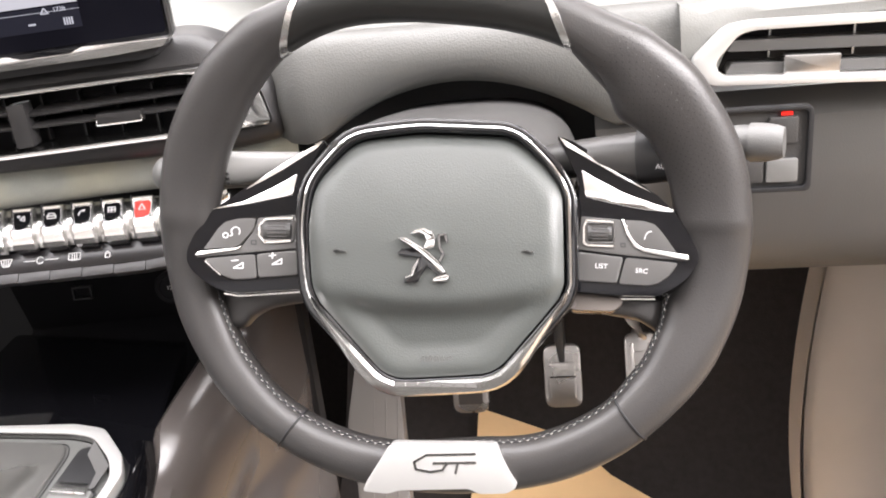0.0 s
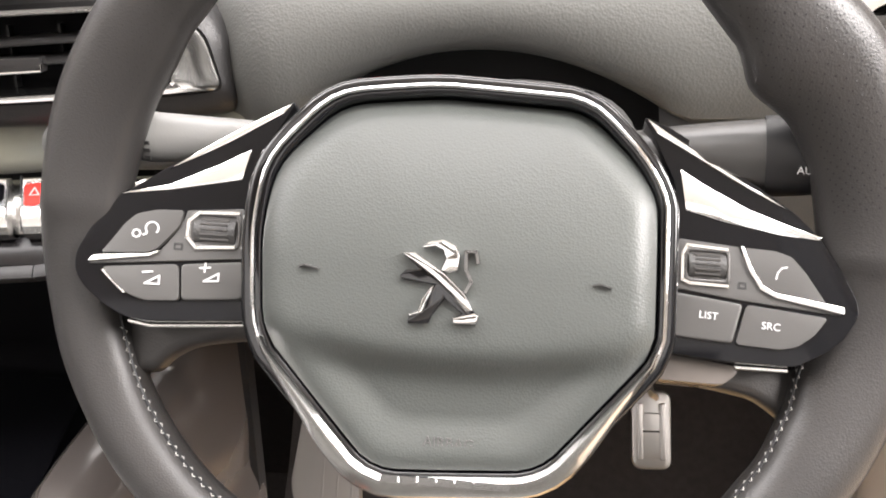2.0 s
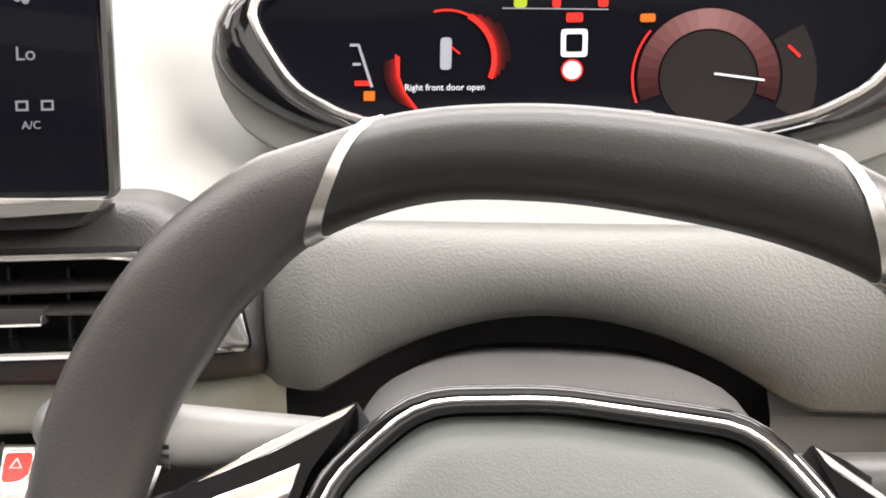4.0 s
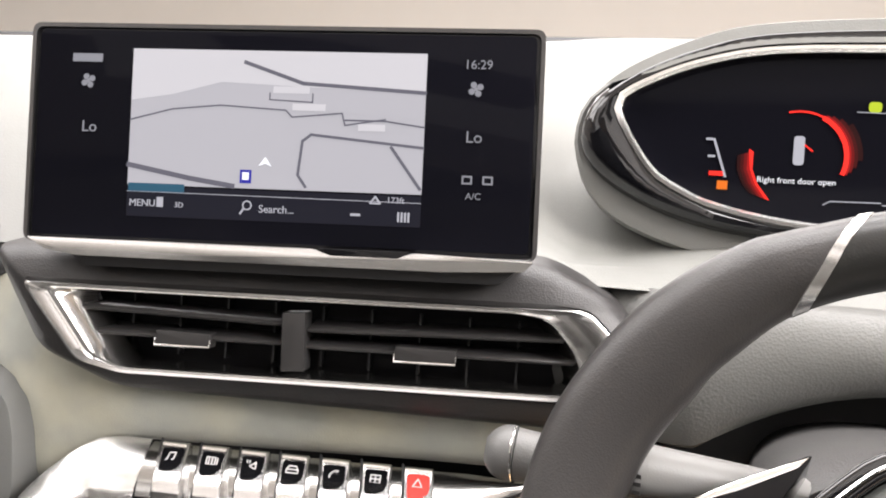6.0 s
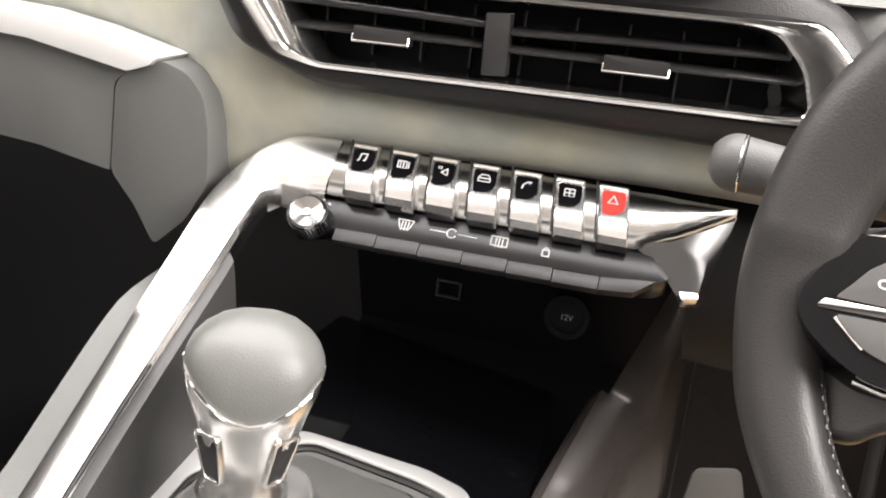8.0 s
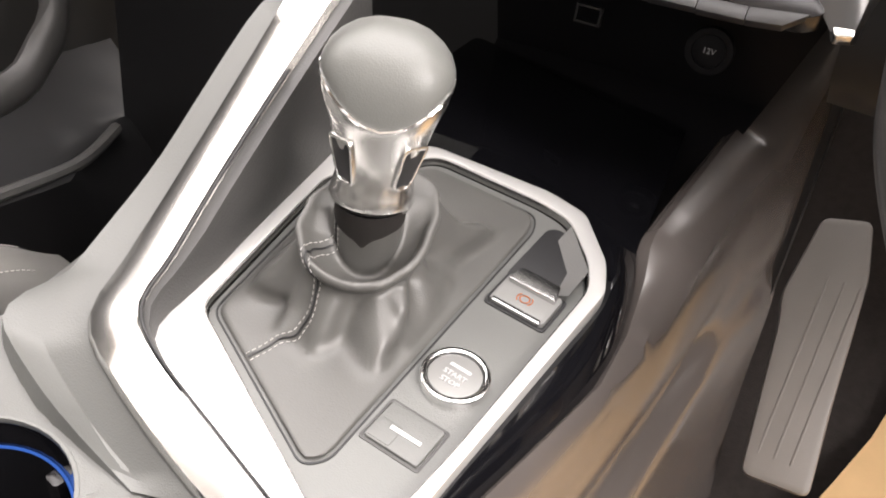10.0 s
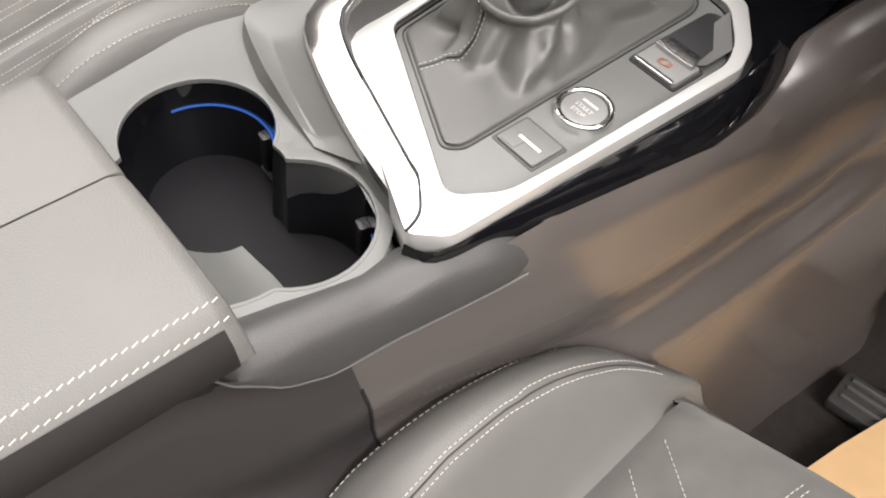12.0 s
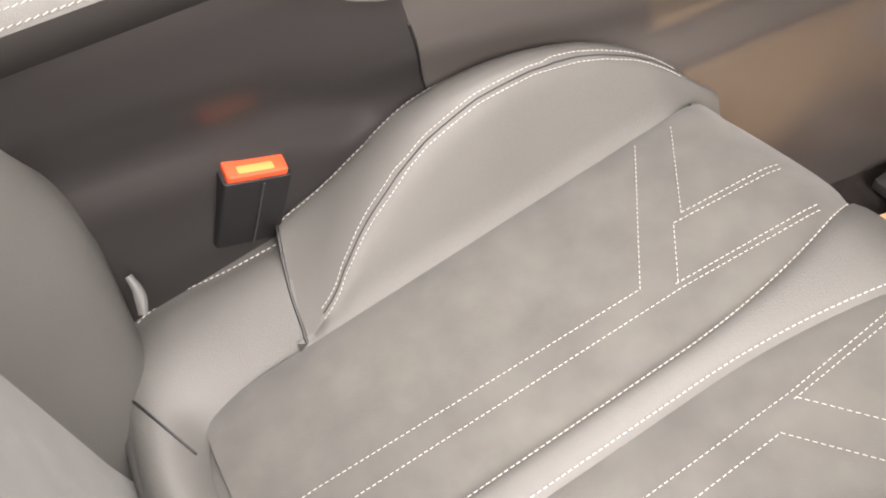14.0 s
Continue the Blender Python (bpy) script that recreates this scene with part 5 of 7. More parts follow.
skirt = loft([knob_ring(h, rx, ry, power=p, wave=w) for h, rx, ry, p, w in ((0.000, 0.0205, 0.0190, 2, 0), (0.0045, 0.0222, 0.0205, 2, 0), (0.009, 0.0212, 0.0195, 2, 0), (0.017, 0.0195, 0.0185, 2.2, 0), (0.028, 0.0215, 0.021, 2.4, 0.0), (0.044, 0.0265, 0.0255, 2.8, 0.006), (0.053, 0.0308, 0.0284, 3.0, 0.016), (0.0585, 0.0314, 0.0290, 3.0, 0.022))], closed_cols=True)
sk = part("skirt", skirt, satin, lever, "silver skirt with dark slots")
for q in range(4):
    a = q * math.pi / 2 - 0.785
    d = KX * math.cos(a) + KY * math.sin(a)
    e = KY * math.cos(a) - KX * math.sin(a)
    SLOT = basis(AX0 + LAX * 0.026 + d * 0.0218, e, LAX + d * 0.28)
    part("slot", prism(SLOT, rounded([(-4.5, -11), (4.5, -11), (6.5, 12), (-6.5, 12)], 3), -3, 0.5, 0.3), black_plastic, sk)
    part("rib", ring(SLOT, rounded([(-6, -13), (6, -13), (8.5, 14.5), (-8.5, 14.5)], 4), rounded([(-4.5, -11), (4.5, -11), (6.5, 12), (-6.5, 12)], 3), -3, 1.3, 0.6), satin, sk)
part("piping", tube(knob_ring(0.0590, 0.0319, 0.0295, 60, 3.0, 0.022), 0.0010, 6, closed=True, up=LAX), chrome, lever, "bright edge line")
dome = loft([knob_ring(h, rx, ry, power=3.0, wave=w) for h, rx, ry, w in ((0.0580, 0.0315, 0.0291, 0.022), (0.0620, 0.0321, 0.0296, 0.018), (0.0695, 0.0318, 0.0294, 0.009), (0.0768, 0.0296, 0.0276, 0.004), (0.0832, 0.0254, 0.0238, 0.001), (0.0887, 0.0188, 0.0173, 0), (0.0920, 0.0111, 0.0101, 0), (0.0931, 0.0038, 0.0038, 0))], closed_cols=True, cap=True)
kn = part("knob", dome, knob_leather, lever, "grey leather knob")
KT = basis(AX0 + LAX * 0.0850 - KY * 0.014 - KX * 0.004, KX, KY + LAX * 0.55)
part("shift_pattern", stroke(KT, [(-5, -3), (-5, 3)], 0.8, 1.5, 2.4), print_white, kn)
part("shift_pattern", stroke(KT, [(0, -3), (0, 3)], 0.8, 2.2, 2.9), print_white, kn)
part("shift_pattern", stroke(KT, [(5, -3), (5, 3)], 0.8, 1.5, 2.4), print_white, kn)
part("shift_pattern", stroke(KT, [(-5, 0), (5, 0)], 0.8, 2.2, 2.9), print_white, kn)

# ---- console top with cup holders ----
CUP = PLATE @ Matrix.Translation((0, 0, -0.015))
C1, R1, C2, R2, CM = (-137, -186), 47, (-45, -179), 47, (-94, -182)
hole = []
for i in range(72):
    a = 2 * math.pi * i / 72
    d = Vector((math.cos(a), math.sin(a)))
    best = 27.0
    for c, r in ((C1, R1), (C2, R2), ((-58, -218), 46), ((-106, -222), 40)):
        o = Vector(CM) - Vector(c)
        b, q = o.dot(d), o.length_squared - r * r
        disc_ = b * b - q
        if disc_ > 0:
            best = max(best, -b + math.sqrt(disc_))
    hole.append((CM[0] + d.x * best, CM[1] + d.y * best))
TOP = [(-205, -262), (12, -262), (20, -205), (14, -165), (2, -146), (-40, -134), (-128, -116), (-160, -96), (-210, -64), (-226, -140)]


top_line = [ray_to(rounded(TOP, 14, 4), CM, 2 * math.pi * i / 72) for i in range(72)]
raise_ = [(u, v) for u, v in grown(hole, 9)]
part("top_panel", loft([[mm(CUP, u, v, -40) for u, v in grown(top_line, 8)], [mm(CUP, u, v, -14) for u, v in grown(top_line, 6)], [mm(CUP, u, v, -3) for u, v in grown(top_line, 3)], [mm(CUP, u, v, 0) for u, v in top_line], [mm(CUP, u, v, 1) for u, v in raise_], [mm(CUP, u, v, 2.5) for u, v in grown(hole, 4)], [mm(CUP, u, v, 2.5) for u, v in grown(hole, 1)], [mm(CUP, u, v, 0) for u, v in hole]], closed_cols=True), console_grey, console, "grey grained console top")
cups = thing("cup_holder", "twin black cup holder with blue light rings", "cup holder", mm(CUP, -90, -180, -70))
part("well", loft([[mm(CUP, u, v, 0.5) for u, v in hole], [mm(CUP, u, v, -10) for u, v in grown(hole, -1.5)], [mm(CUP, u, v, -62) for u, v in grown(hole, -6)]], closed_cols=True), piano, cups, "gloss black well")
part("well_floor", prism(CUP, grown(hole, -5), -66, -60), shade_black, cups)
part("rim", ring(CUP, grown(hole, 2.0), grown(hole, -0.6), -1, 3.0, 0.8), console_grey, cups)
for c, a0, a1 in ((C1, 48, 176), (C2, 5, 60)):
    part("light_ring", tube([mm(CUP, u, v, -17) for u, v in arc(*c, 44.0, a0, a1, 30)], 0.0008, 6), lit_blue if c is C1 else dim_blue, cups, "lit blue ring")
for c, a in ((C1, 80), (C2, 75)):
    CLAW = CUP @ Matrix.Translation((c[0] * MM, c[1] * MM, -0.030)) @ Matrix.Rotation(radians(a - 90), 4, "Z")
    part("gripper", prism(CLAW, rounded(rect(-5, 37, 5, 46), 3), -18, 12, 2.5), strip_black, cups)
saddle = []
for s in xs(0, 1, 9):
    saddle.append([mm(CUP, -92 + 84 * w, -262 + 22 * abs(w - 0.45) + (74 - 30 * abs(w - 0.45)) * s, -3 - 55 * math.sin(s * 1.57) ** 1.1) for w in xs(0, 1, 9)])
part("grey_saddle", loft(saddle), console_grey, cups, "grey sloping rear wall")

# ---- right flank of the console, seen from the driver's seat ----
def wall_x(y):
    return lin(y, [(-1.2, -0.312), (-0.24, -0.312), (-0.17, -0.304), (-0.105, -0.292), (-0.06, -0.286), (0.0, -0.277), (0.06, -0.270), (0.11, -0.275), (0.15, -0.284), (0.175, -0.293), (0.355, -0.294), (0.45, -0.262)])


def wall_top(y):
    return lin(y, [(-1.2, 0.470), (-0.28, 0.474), (-0.25, 0.462), (-0.20, 0.452), (-0.15, 0.468), (-0.105, 0.484), (-0.06, 0.494), (0.0, 0.499), (0.06, 0.501), (0.11, 0.503), (0.135, 0.509), (0.16, 0.523), (0.178, 0.532), (0.21, 0.537), (0.355, 0.549), (0.40, 0.60), (0.45, 0.66)])


def wall_foot(y):
    """The wall's lower part, which runs smoother than its upper edge."""
    return sum(lin(y + d, [(-1.2, -0.305), (-0.24, -0.305), (-0.105, -0.285), (0.0, -0.269), (0.10, -0.261), (0.20, -0.257), (0.32, -0.258), (0.45, -0.242)]) for d in (-0.06, -0.03, 0.0, 0.03, 0.06)) / 5


rows, slope = [], []
WALL_Y = xs(-1.2, -0.3, 12) + xs(-0.28, 0.45, 74)
for y in WALL_Y:
    x, z, w = wall_x(y), wall_top(y), wall_foot(y)
    front = lerp(y, [(-0.05, 0.0), (0.17, 1.0)])
    groove = lerp(y, [(-0.25, 0.4), (-0.10, 1.0), (0.27, 1.0), (0.325, 0.0)])
    lowz = lerp(y, [(-0.31, 0.318), (-0.24, 0.300), (0.0, 0.30), (0.2, 0.322), (0.35, 0.340)])
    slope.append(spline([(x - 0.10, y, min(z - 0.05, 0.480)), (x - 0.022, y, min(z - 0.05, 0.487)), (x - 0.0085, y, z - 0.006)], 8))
    rows.append(spline([(x - 0.010, y, z - 0.008), (x - 0.008, y, z + 0.001), (x - 0.001 + 0.004 * front, y, z - 0.003 - 0.001 * front), (x + (w - x) * 0.62, y, z - 0.026 + 0.015 * front), (w - 0.004, y, z - 0.034), (w - 0.001, y, min(z - 0.05, lowz + 0.118)), (w - 0.007 * groove, y, lowz + 0.085), (w - 0.002 - 0.012 * groove, y, lowz + 0.065), (w - 0.002 - 0.010 * groove, y, lowz + 0.045),
                        (w + 0.004, y, lowz + 0.028), (w + 0.007, y, lowz), (w + 0.010, y, 0.20), (w + 0.022, y, 0.05)], 34))
part("inner_slope", loft(slope), shade_black, console, "black inner slope beside the surround")
joint_ = next(i for i, y in enumerate(WALL_Y) if y > -0.20)
for row in rows:
    for q in row:
        q.y += 0.25 * (0.43 - q.z) * lerp(q.y, [(-0.45, 0.0), (-0.21, 1.0), (-0.17, 1.0), (0.05, 0.0)])
rear_line = list(rows[joint_])
# Both flanks are one plastic; the tone step stands for changing light.
part("rear_flank", loft(rows[:joint_ + 1]), shaded_side, console, "smooth console side, coloured dark for shade")
part("front_flank", loft(rows[joint_:]), lit_side, console, "smooth console side with a long hollow, coloured for reflected light")
rows = []
for y in xs(-0.275, -0.058, 26):
    x = wall_x(y)
    lo = lin(y, [(-0.275, 0.490), (-0.262, 0.474), (-0.232, 0.451), (-0.205, 0.445), (-0.058, 0.471)])
    hi = lin(y, [(-0.28, 0.481), (-0.17, 0.484), (-0.14, 0.492), (-0.105, 0.494), (-0.086, 0.491), (-0.058, 0.473)])
    hi = max(hi, lo + 0.001)
    x -= 0.006 * lerp(y, [(-0.11, 0.0), (-0.058, 1.0)])
    rows.append(spline([(x - 0.03, y, hi - 0.008), (x - 0.012, y, hi), (x + 0.001, y, hi - 0.006), (x + 0.006, y, lo + (hi - lo) * 0.45), (x + 0.0065, y, lo + 0.001), (x - 0.002, y, lo - 0.001)], 14))
part("side_trim", loft(rows), dark_dash, console, "grey side trim with a fine edge")
part("trim_edge", tube(spline([(wall_x(y) + 0.0065, y, lin(y, [(-0.275, 0.490), (-0.262, 0.474), (-0.232, 0.451), (-0.205, 0.445), (-0.058, 0.471)]) + 0.0005) for y in xs(-0.27, -0.085, 22)], 40), 0.0007, 6), console_grey, console)
part("side_joint", tube([p + Vector((0.0006, 0, 0)) for p in rear_line[4:]], 0.0012, 6), black_plastic, console)

# ---- armrest ----
arm = thing("armrest", "padded grey leather armrest with split lid and double stitching", "armrest", mm(PLATE, -80, -420, -30))
for u0, u1, name in ((-90, 14, "right_lid"), (-188, -93, "left_lid")):
    rows = []
    for v in [-246, -248, -256, -300, -400, -500, -600, -640]:
        drop = 7 if v == -246 else (2 if v == -248 else 0)
        edge = u1 + (15 if name == "right_lid" else 0)
        outer_ = u0 - (0 if name == "right_lid" else 14)
        if name == "right_lid":
            sec = [(u0, -20), (u0, 28 - drop), (u0 + 3, 32 - drop), (-40, 34.5 - drop), (u1 - 8, 32.5 - drop), (u1, 28 - drop), (edge - 3, 18 - drop), (edge, 11), (edge, 7), (edge - 5, 4)]
        else:
            sec = [(outer_ + 6, -6), (outer_, 2), (outer_, 10), (outer_ + 5, 22 - drop), (u0, 29 - drop), (u0 + 10, 32.5 - drop), (-140, 34.5 - drop), (u1 - 3, 32 - drop), (u1, 28 - drop), (u1, -20)]
        rows.append(spline([mm(PLATE, u, v, n) for u, n in sec], 26))
    lid = part(name, loft(rows, cap=True), seat_leather, arm, "padded leather lid", angle=60)
    if name == "right_lid":
        # Dark strip laid over the lid's leather in place of its shade.
        part("side_shade", loft([[mm(PLATE, u1 + du, v, n) for du, n in ((5.6, 25.2), (7.4, 23.9), (8.8, 22.8), (12.9, 18.4), (15.6, 11), (15.6, 6.5), (9, 3.4))] for v in (-255, -258, -400, -640)]), shade_dark, lid, "lower side darkened for shade", angle=60)
        for du, n in ((-6.5, 31.9), (2.4, 26.9)):
            part("stitching", stitches([mm(PLATE, u1 + du, v, n + 0.6) for v in xs(-250, -640, 20)], 0.0034, 0.0016, 0.0004, up=(0.5, 0, 0.8), side=0.0005), thread, lid)
part("base", prism(PLATE, rounded([(-190, -262), (20, -262), (20, -700), (-190, -700)], 10), -90, -4, 4), shade_dark, arm)

# ---- steering column and wheel ----
column = thing("steering_column", "grey moulded steering column cover", "column cover", (0, 0.15, 0.72))
rows = []
for y, s, dz in ((0.115, 0.92, 0.006), (0.135, 1.0, 0.010), (0.20, 1.05, 0.004), (0.32, 0.95, -0.01)):
    rows.append([Vector((-0.008 + 0.088 * s * math.copysign(abs(math.cos(a)) ** 0.7, math.cos(a)), y, 0.742 + dz + (0.041 if math.sin(a) > 0 else 0.075) * s * math.copysign(abs(math.sin(a)) ** 0.8, math.sin(a)))) for a in (2 * math.pi * i / 36 for i in range(36))])
part("cover", loft(rows, closed_cols=True, cap=True), dark_dash, column)
ls = thing("indicator_stalk", "pale grey control stalk beside the steering wheel", "stalk", (-0.12, 0.11, 0.775))
part("stem", tube(spline([(-0.06, 0.135, 0.764), (-0.10, 0.114, 0.772), (-0.150, 0.097, 0.779)], 12), lambda t: 0.0088 + 0.0030 * t, 16), pale_plastic, ls)
part("end_cap", tube(spline([(-0.1495, 0.0972, 0.7789), (-0.157, 0.0948, 0.7797), (-0.1615, 0.0935, 0.7802)], 6), lambda t: 0.0118 - 0.0026 * t ** 3, 18), pale_plastic, ls, "pale grey end cap")
for dz in (-0.0035, 0.0, 0.0035):
    part("printed_mark", stroke(basis((-0.150, 0.0848, 0.7755 + dz), (1, -0.3, 0), (0, -0.2, 1)), [(-1.2, 0), (1.2, 0)], 1.8, 0.4, 0.9), dark_dash, ls)
cr = thing("speed_stalk", "grey round-ended control stalk behind the wheel rim", "stalk", (-0.17, 0.14, 0.765))
part("stem", tube(spline([(-0.06, 0.155, 0.752), (-0.13, 0.148, 0.760), (-0.214, 0.1405, 0.767)], 14), lambda t: 0.0095 + 0.004 * t * t, 16), grey_plastic, cr)
part("end_cap", tube(spline([(-0.2145, 0.1405, 0.7670), (-0.2235, 0.1397, 0.7676), (-0.2290, 0.1392, 0.7680)], 8), lambda t: 0.0142 * (1 - 0.55 * t ** 3), 20), grey_plastic, cr, "rounded grey end cap")
part("joint_line", tube([Vector((-0.2142, 0.1405, 0.767)) + Vector((0, math.cos(a), math.sin(a))) * 0.0141 for a in (2 * math.pi * i / 24 for i in range(24))], 0.0006, 6, closed=True, up=(1, 0, 0)), chrome, cr)
rs = thing("light_stalk", "dark control stalk with white printed ring", "stalk", (0.11, 0.1, 0.755))
part("stem", tube(spline([(0.055, 0.105, 0.766), (0.096, 0.085, 0.771), (0.1285, 0.0765, 0.7720)], 12), lambda t: 0.0095 + 0.0068 * t, 16), key_plastic, rs)
part("turning_end", tube(spline([(0.1245, 0.0772, 0.7719), (0.1365, 0.0750, 0.7724), (0.1456, 0.0735, 0.7728)], 6), lambda t: 0.0172 - 0.001 * t ** 3, 22), black_plastic, rs)
lettering("caption", "AUTO", basis((0.1395, 0.0578, 0.7700), (1, -0.15, 0), (0, 0.25, 1)), 0, 0, 4.5, print_white, rs, 0.6)
cs = thing("cruise_stalk", "grey blunt-ended control stalk behind the wheel", "stalk", (0.17, 0.12, 0.75))
part("stem", tube(spline([(0.0972, 0.1409, 0.7457), (0.1671, 0.1196, 0.7639), (0.2033, 0.1062, 0.7683)], 10), 0.0115, 14), grey_plastic, cs)
part("end_cap", tube(spline([(0.1974, 0.1082, 0.7678), (0.2114, 0.1036, 0.768), (0.2174, 0.1016, 0.768)], 6), lambda t: 0.0128 - 0.003 * t ** 3, 18), grey_plastic, cs, "grey end cap")

wheel = thing("steering_wheel", "flat-topped black leather steering wheel with chrome trim and keys", "steering wheel", mm(WHEEL, 3, 19, -20))
RIM_IN = [(0, 23), (14, 23.5), (28, 25), (39, 32), (48, 25), (58, 17.5), (75, 18), (105, 18), (120, 16.5), (132, 17), (145, 21.5), (153, 24), (166, 22.5), (182, 20), (200, 17), (214, 16), (230, 14.5), (250, 15), (270, 18), (288, 14), (304, 14.5), (316, 18.5), (328, 22), (335, 25), (346, 23.5), (360, 23)]
RIM_OUT = [(0, 23.5), (14, 24), (34, 21.5), (48, 17), (60, 14), (75, 13.5), (105, 13.5), (122, 15), (134, 18.5), (150, 20), (166, 22), (182, 21.5), (198, 19), (212, 16.5), (230, 15), (250, 16), (270, 17), (290, 18), (312, 17.5), (330, 20), (346, 21.5), (360, 23.5)]
RIM_NORMAL = RIM.to_3x3() @ Vector((0, 0, 1))


def rim_at(a, r=0.0, n=0.0):
    c, s = math.cos(a), math.sin(a)
    k = (abs(c) ** 2.45 + abs(s) ** 2.45) ** (-1 / 2.45)
    side = abs(c) ** 3
    low_ = 19 * max(0.0, -s) ** 0.7 * (0.45 + 0.55 * abs(c))
    return mm(RIM, 3 + (153 + 13 * side + r) * c * k, 19 + (138 + r) * s * k, n - 38 * side - low_)


def rim_skin(a, b, lift=0.0):
    """A point on the rim's leather: a round the wheel, b round its section."""
    p = rim_at(a)
    out = (rim_at(a, 1.0) - p).normalized()
    deg = math.degrees(a) % 360
    w = lerp(deg, RIM_OUT) if math.cos(b) > 0 else lerp(deg, RIM_IN)
    h = 15.2 + 0.10 * (w - 15)
    cb, sb = math.cos(b), math.sin(b)
    return p + out * ((w + lift) * MM * math.copysign(abs(cb) ** 0.92, cb)) + RIM_NORMAL * ((h + lift) * MM * math.copysign(abs(sb) ** 0.92, sb))


NA = 200
rim_rows = [[rim_skin(2 * math.pi * i / NA, 2 * math.pi * j / 24) for j in range(24)] for i in range(NA)]


def clip_row(u0, lift):
    """The rim's section where a plane upright in the wheel cuts it."""
    row = []
    for j in range(24):
        b = 2 * math.pi * j / 24
        r = 15.5 * math.cos(b)
        lo_, hi_ = radians(20), radians(160)
        for _ in range(24):
            am = (lo_ + hi_) / 2
            p = RIM.inverted() @ rim_at(am, r)
            if p.x * 1000 > u0 * (1 - 0.008 * r):
                lo_ = am
            else:
                hi_ = am
        row.append(rim_skin(am, b, lift))
    return row


for rows, mat_, lab in (([clip_row(-72, 0)] + [rim_rows[i] for i in range(73, 130)], rim_leather, "black grained leather rim"),
                        ([rim_rows[i % NA] for i in range(171, 228)] + [clip_row(88, 0)], rim_leather, "black perforated leather rim"),
                        ([clip_row(u, 0) for u in xs(-72, 88, 41)], rim_smooth, "smooth leather top of the rim"),
                        ([rim_rows[i] for i in range(129, 172)], rim_leather, "leather bottom of the rim")):
    part("rim", loft(rows, closed_cols=True), mat_, wheel, lab, angle=85)
for u0 in (-72, 88):
    part("rim_clip", loft([clip_row(u0 + d, g) for d, g in ((-3.0, -0.4), (-2.6, 0.5), (2.6, 0.5), (3.0, -0.4))], closed_cols=True), satin, wheel, "satin silver clip")
for a in (232.2, 307.8):
    part("rim_seam", tube([rim_skin(radians(a), 2 * math.pi * j / 24, 0.1) for j in range(24)], 0.0009, 6, closed=True, up=RIM_NORMAL), black_plastic, wheel)
sew = [rim_skin(radians(200 + 0.95 * i), radians(158 + (5.5 if i % 2 else -5.5)), 0.45) for i in range(150)]
part("stitching", tube(sew, 0.0003, 4, up=RIM_NORMAL), wheel_thread, wheel, "grey zigzag stitching")
part("sewn_fold", tube([rim_skin(radians(a), radians(158), 0.1) for a in range(198, 344, 2)], 0.0008, 6), black_plastic, wheel)
# fine holes of the perforated grips
dots = bmesh.new()
for lo_, hi_ in ((-46, 52), (130, 226)):
    for i in range(int((hi_ - lo_) / 1.1)):
        for j in range(11):
            a = radians(lo_ + i * 1.1)
            b = radians(24 + j * 11 + (i % 2) * 5.5)
            p = rim_skin(a, b, 0.06)
            size_ = 0.0004 if lo_ < 0 and i > 50 else 0.00022
            t = (rim_skin(a + 0.01, b, 0.06) - p).normalized()
            s = (rim_skin(a, b + 0.02, 0.06) - p).normalized()
            dots.faces.new([dots.verts.new(p + t * (size_ * math.cos(g)) + s * (size_ * math.sin(g))) for g in (0, 1.05, 2.09, 3.14, 4.19, 5.24)])
tagged(part("perforation", dots, black_plastic, wheel), kind="stuff")
badge = part("rim_badge", prism(RIM, rounded([(-37, -101), (23, -104), (36, -127), (30, -130), (14, -129.5), (8, -126.5), (-32, -125.5), (-38, -127), (-52, -125), (-50, -120)][::-1], 2), -2, 9.8, 1.2), silver_paint, wheel, "satin silver badge plate")
for line in ([(12, -107.5), (-16, -107.0), (-23, -110.5), (-22, -114.5), (-14, -116.2), (-7, -115.5), (-4, -111.8), (-12, -111.6)], [(-3, -111.8), (12, -112.2)], [(2, -112.0), (0.5, -117.5)]):
    part("badge_mark", stroke(RIM, line, 1.3, 9.8, 10.2), dark_satin, badge)

PAD = [(-83, 17), (-80, 42), (-58, 68), (-20, 74), (38, 73.5), (58, 54), (67, 40), (67, -20), (24, -67), (-38, -69), (-80, -22)]
PAD = PAD[::-1]
pad_line = [(p.x, p.y) for p in spline([(u, v, 0) for u, v in rounded(PAD, 10, 3)], 96, True)]
pc = (-9, 4)


def pad_n(u, v, s):
    """The cover's height: tilted back towards its top, and stepped down below a curved fold."""
    edge = 2.0 + 4.5 * (1 - (1 - min(1.0, s * 7.0)) ** 2.2) + 5.0 * (1 - (1 - s) ** 2.0)
    fold = v + 30 - 0.0016 * (u + 9) ** 2
    g = 1 / (1 + math.exp(max(-30.0, min(30.0, fold / 2.2))))
    top = max(0.0, v - 8) / 64
    return -2 + edge - 11.0 * top ** 1.5 - (9.5 + 0.06 * max(0.0, -fold)) * g * min(1, s * 3 + 0.25) - 0.00022 * (u + 9) ** 2


rows = []
for k in range(29):
    s = k / 28
    rows.append([mm(HUB, pc[0] + (u - pc[0]) * (1 - s), pc[1] + (v - pc[1]) * (1 - s), pad_n(pc[0] + (u - pc[0]) * (1 - s), pc[1] + (v - pc[1]) * (1 - s), s)) for u, v in pad_line])
pad = part("airbag_cover", loft(rows, closed_cols=True), pad_plastic, wheel, "domed grey airbag cover", angle=70)
lettering("caption", "AIRBAG", HUB, -10, -58.5, 6.0, grey_plastic, pad, -1.6)
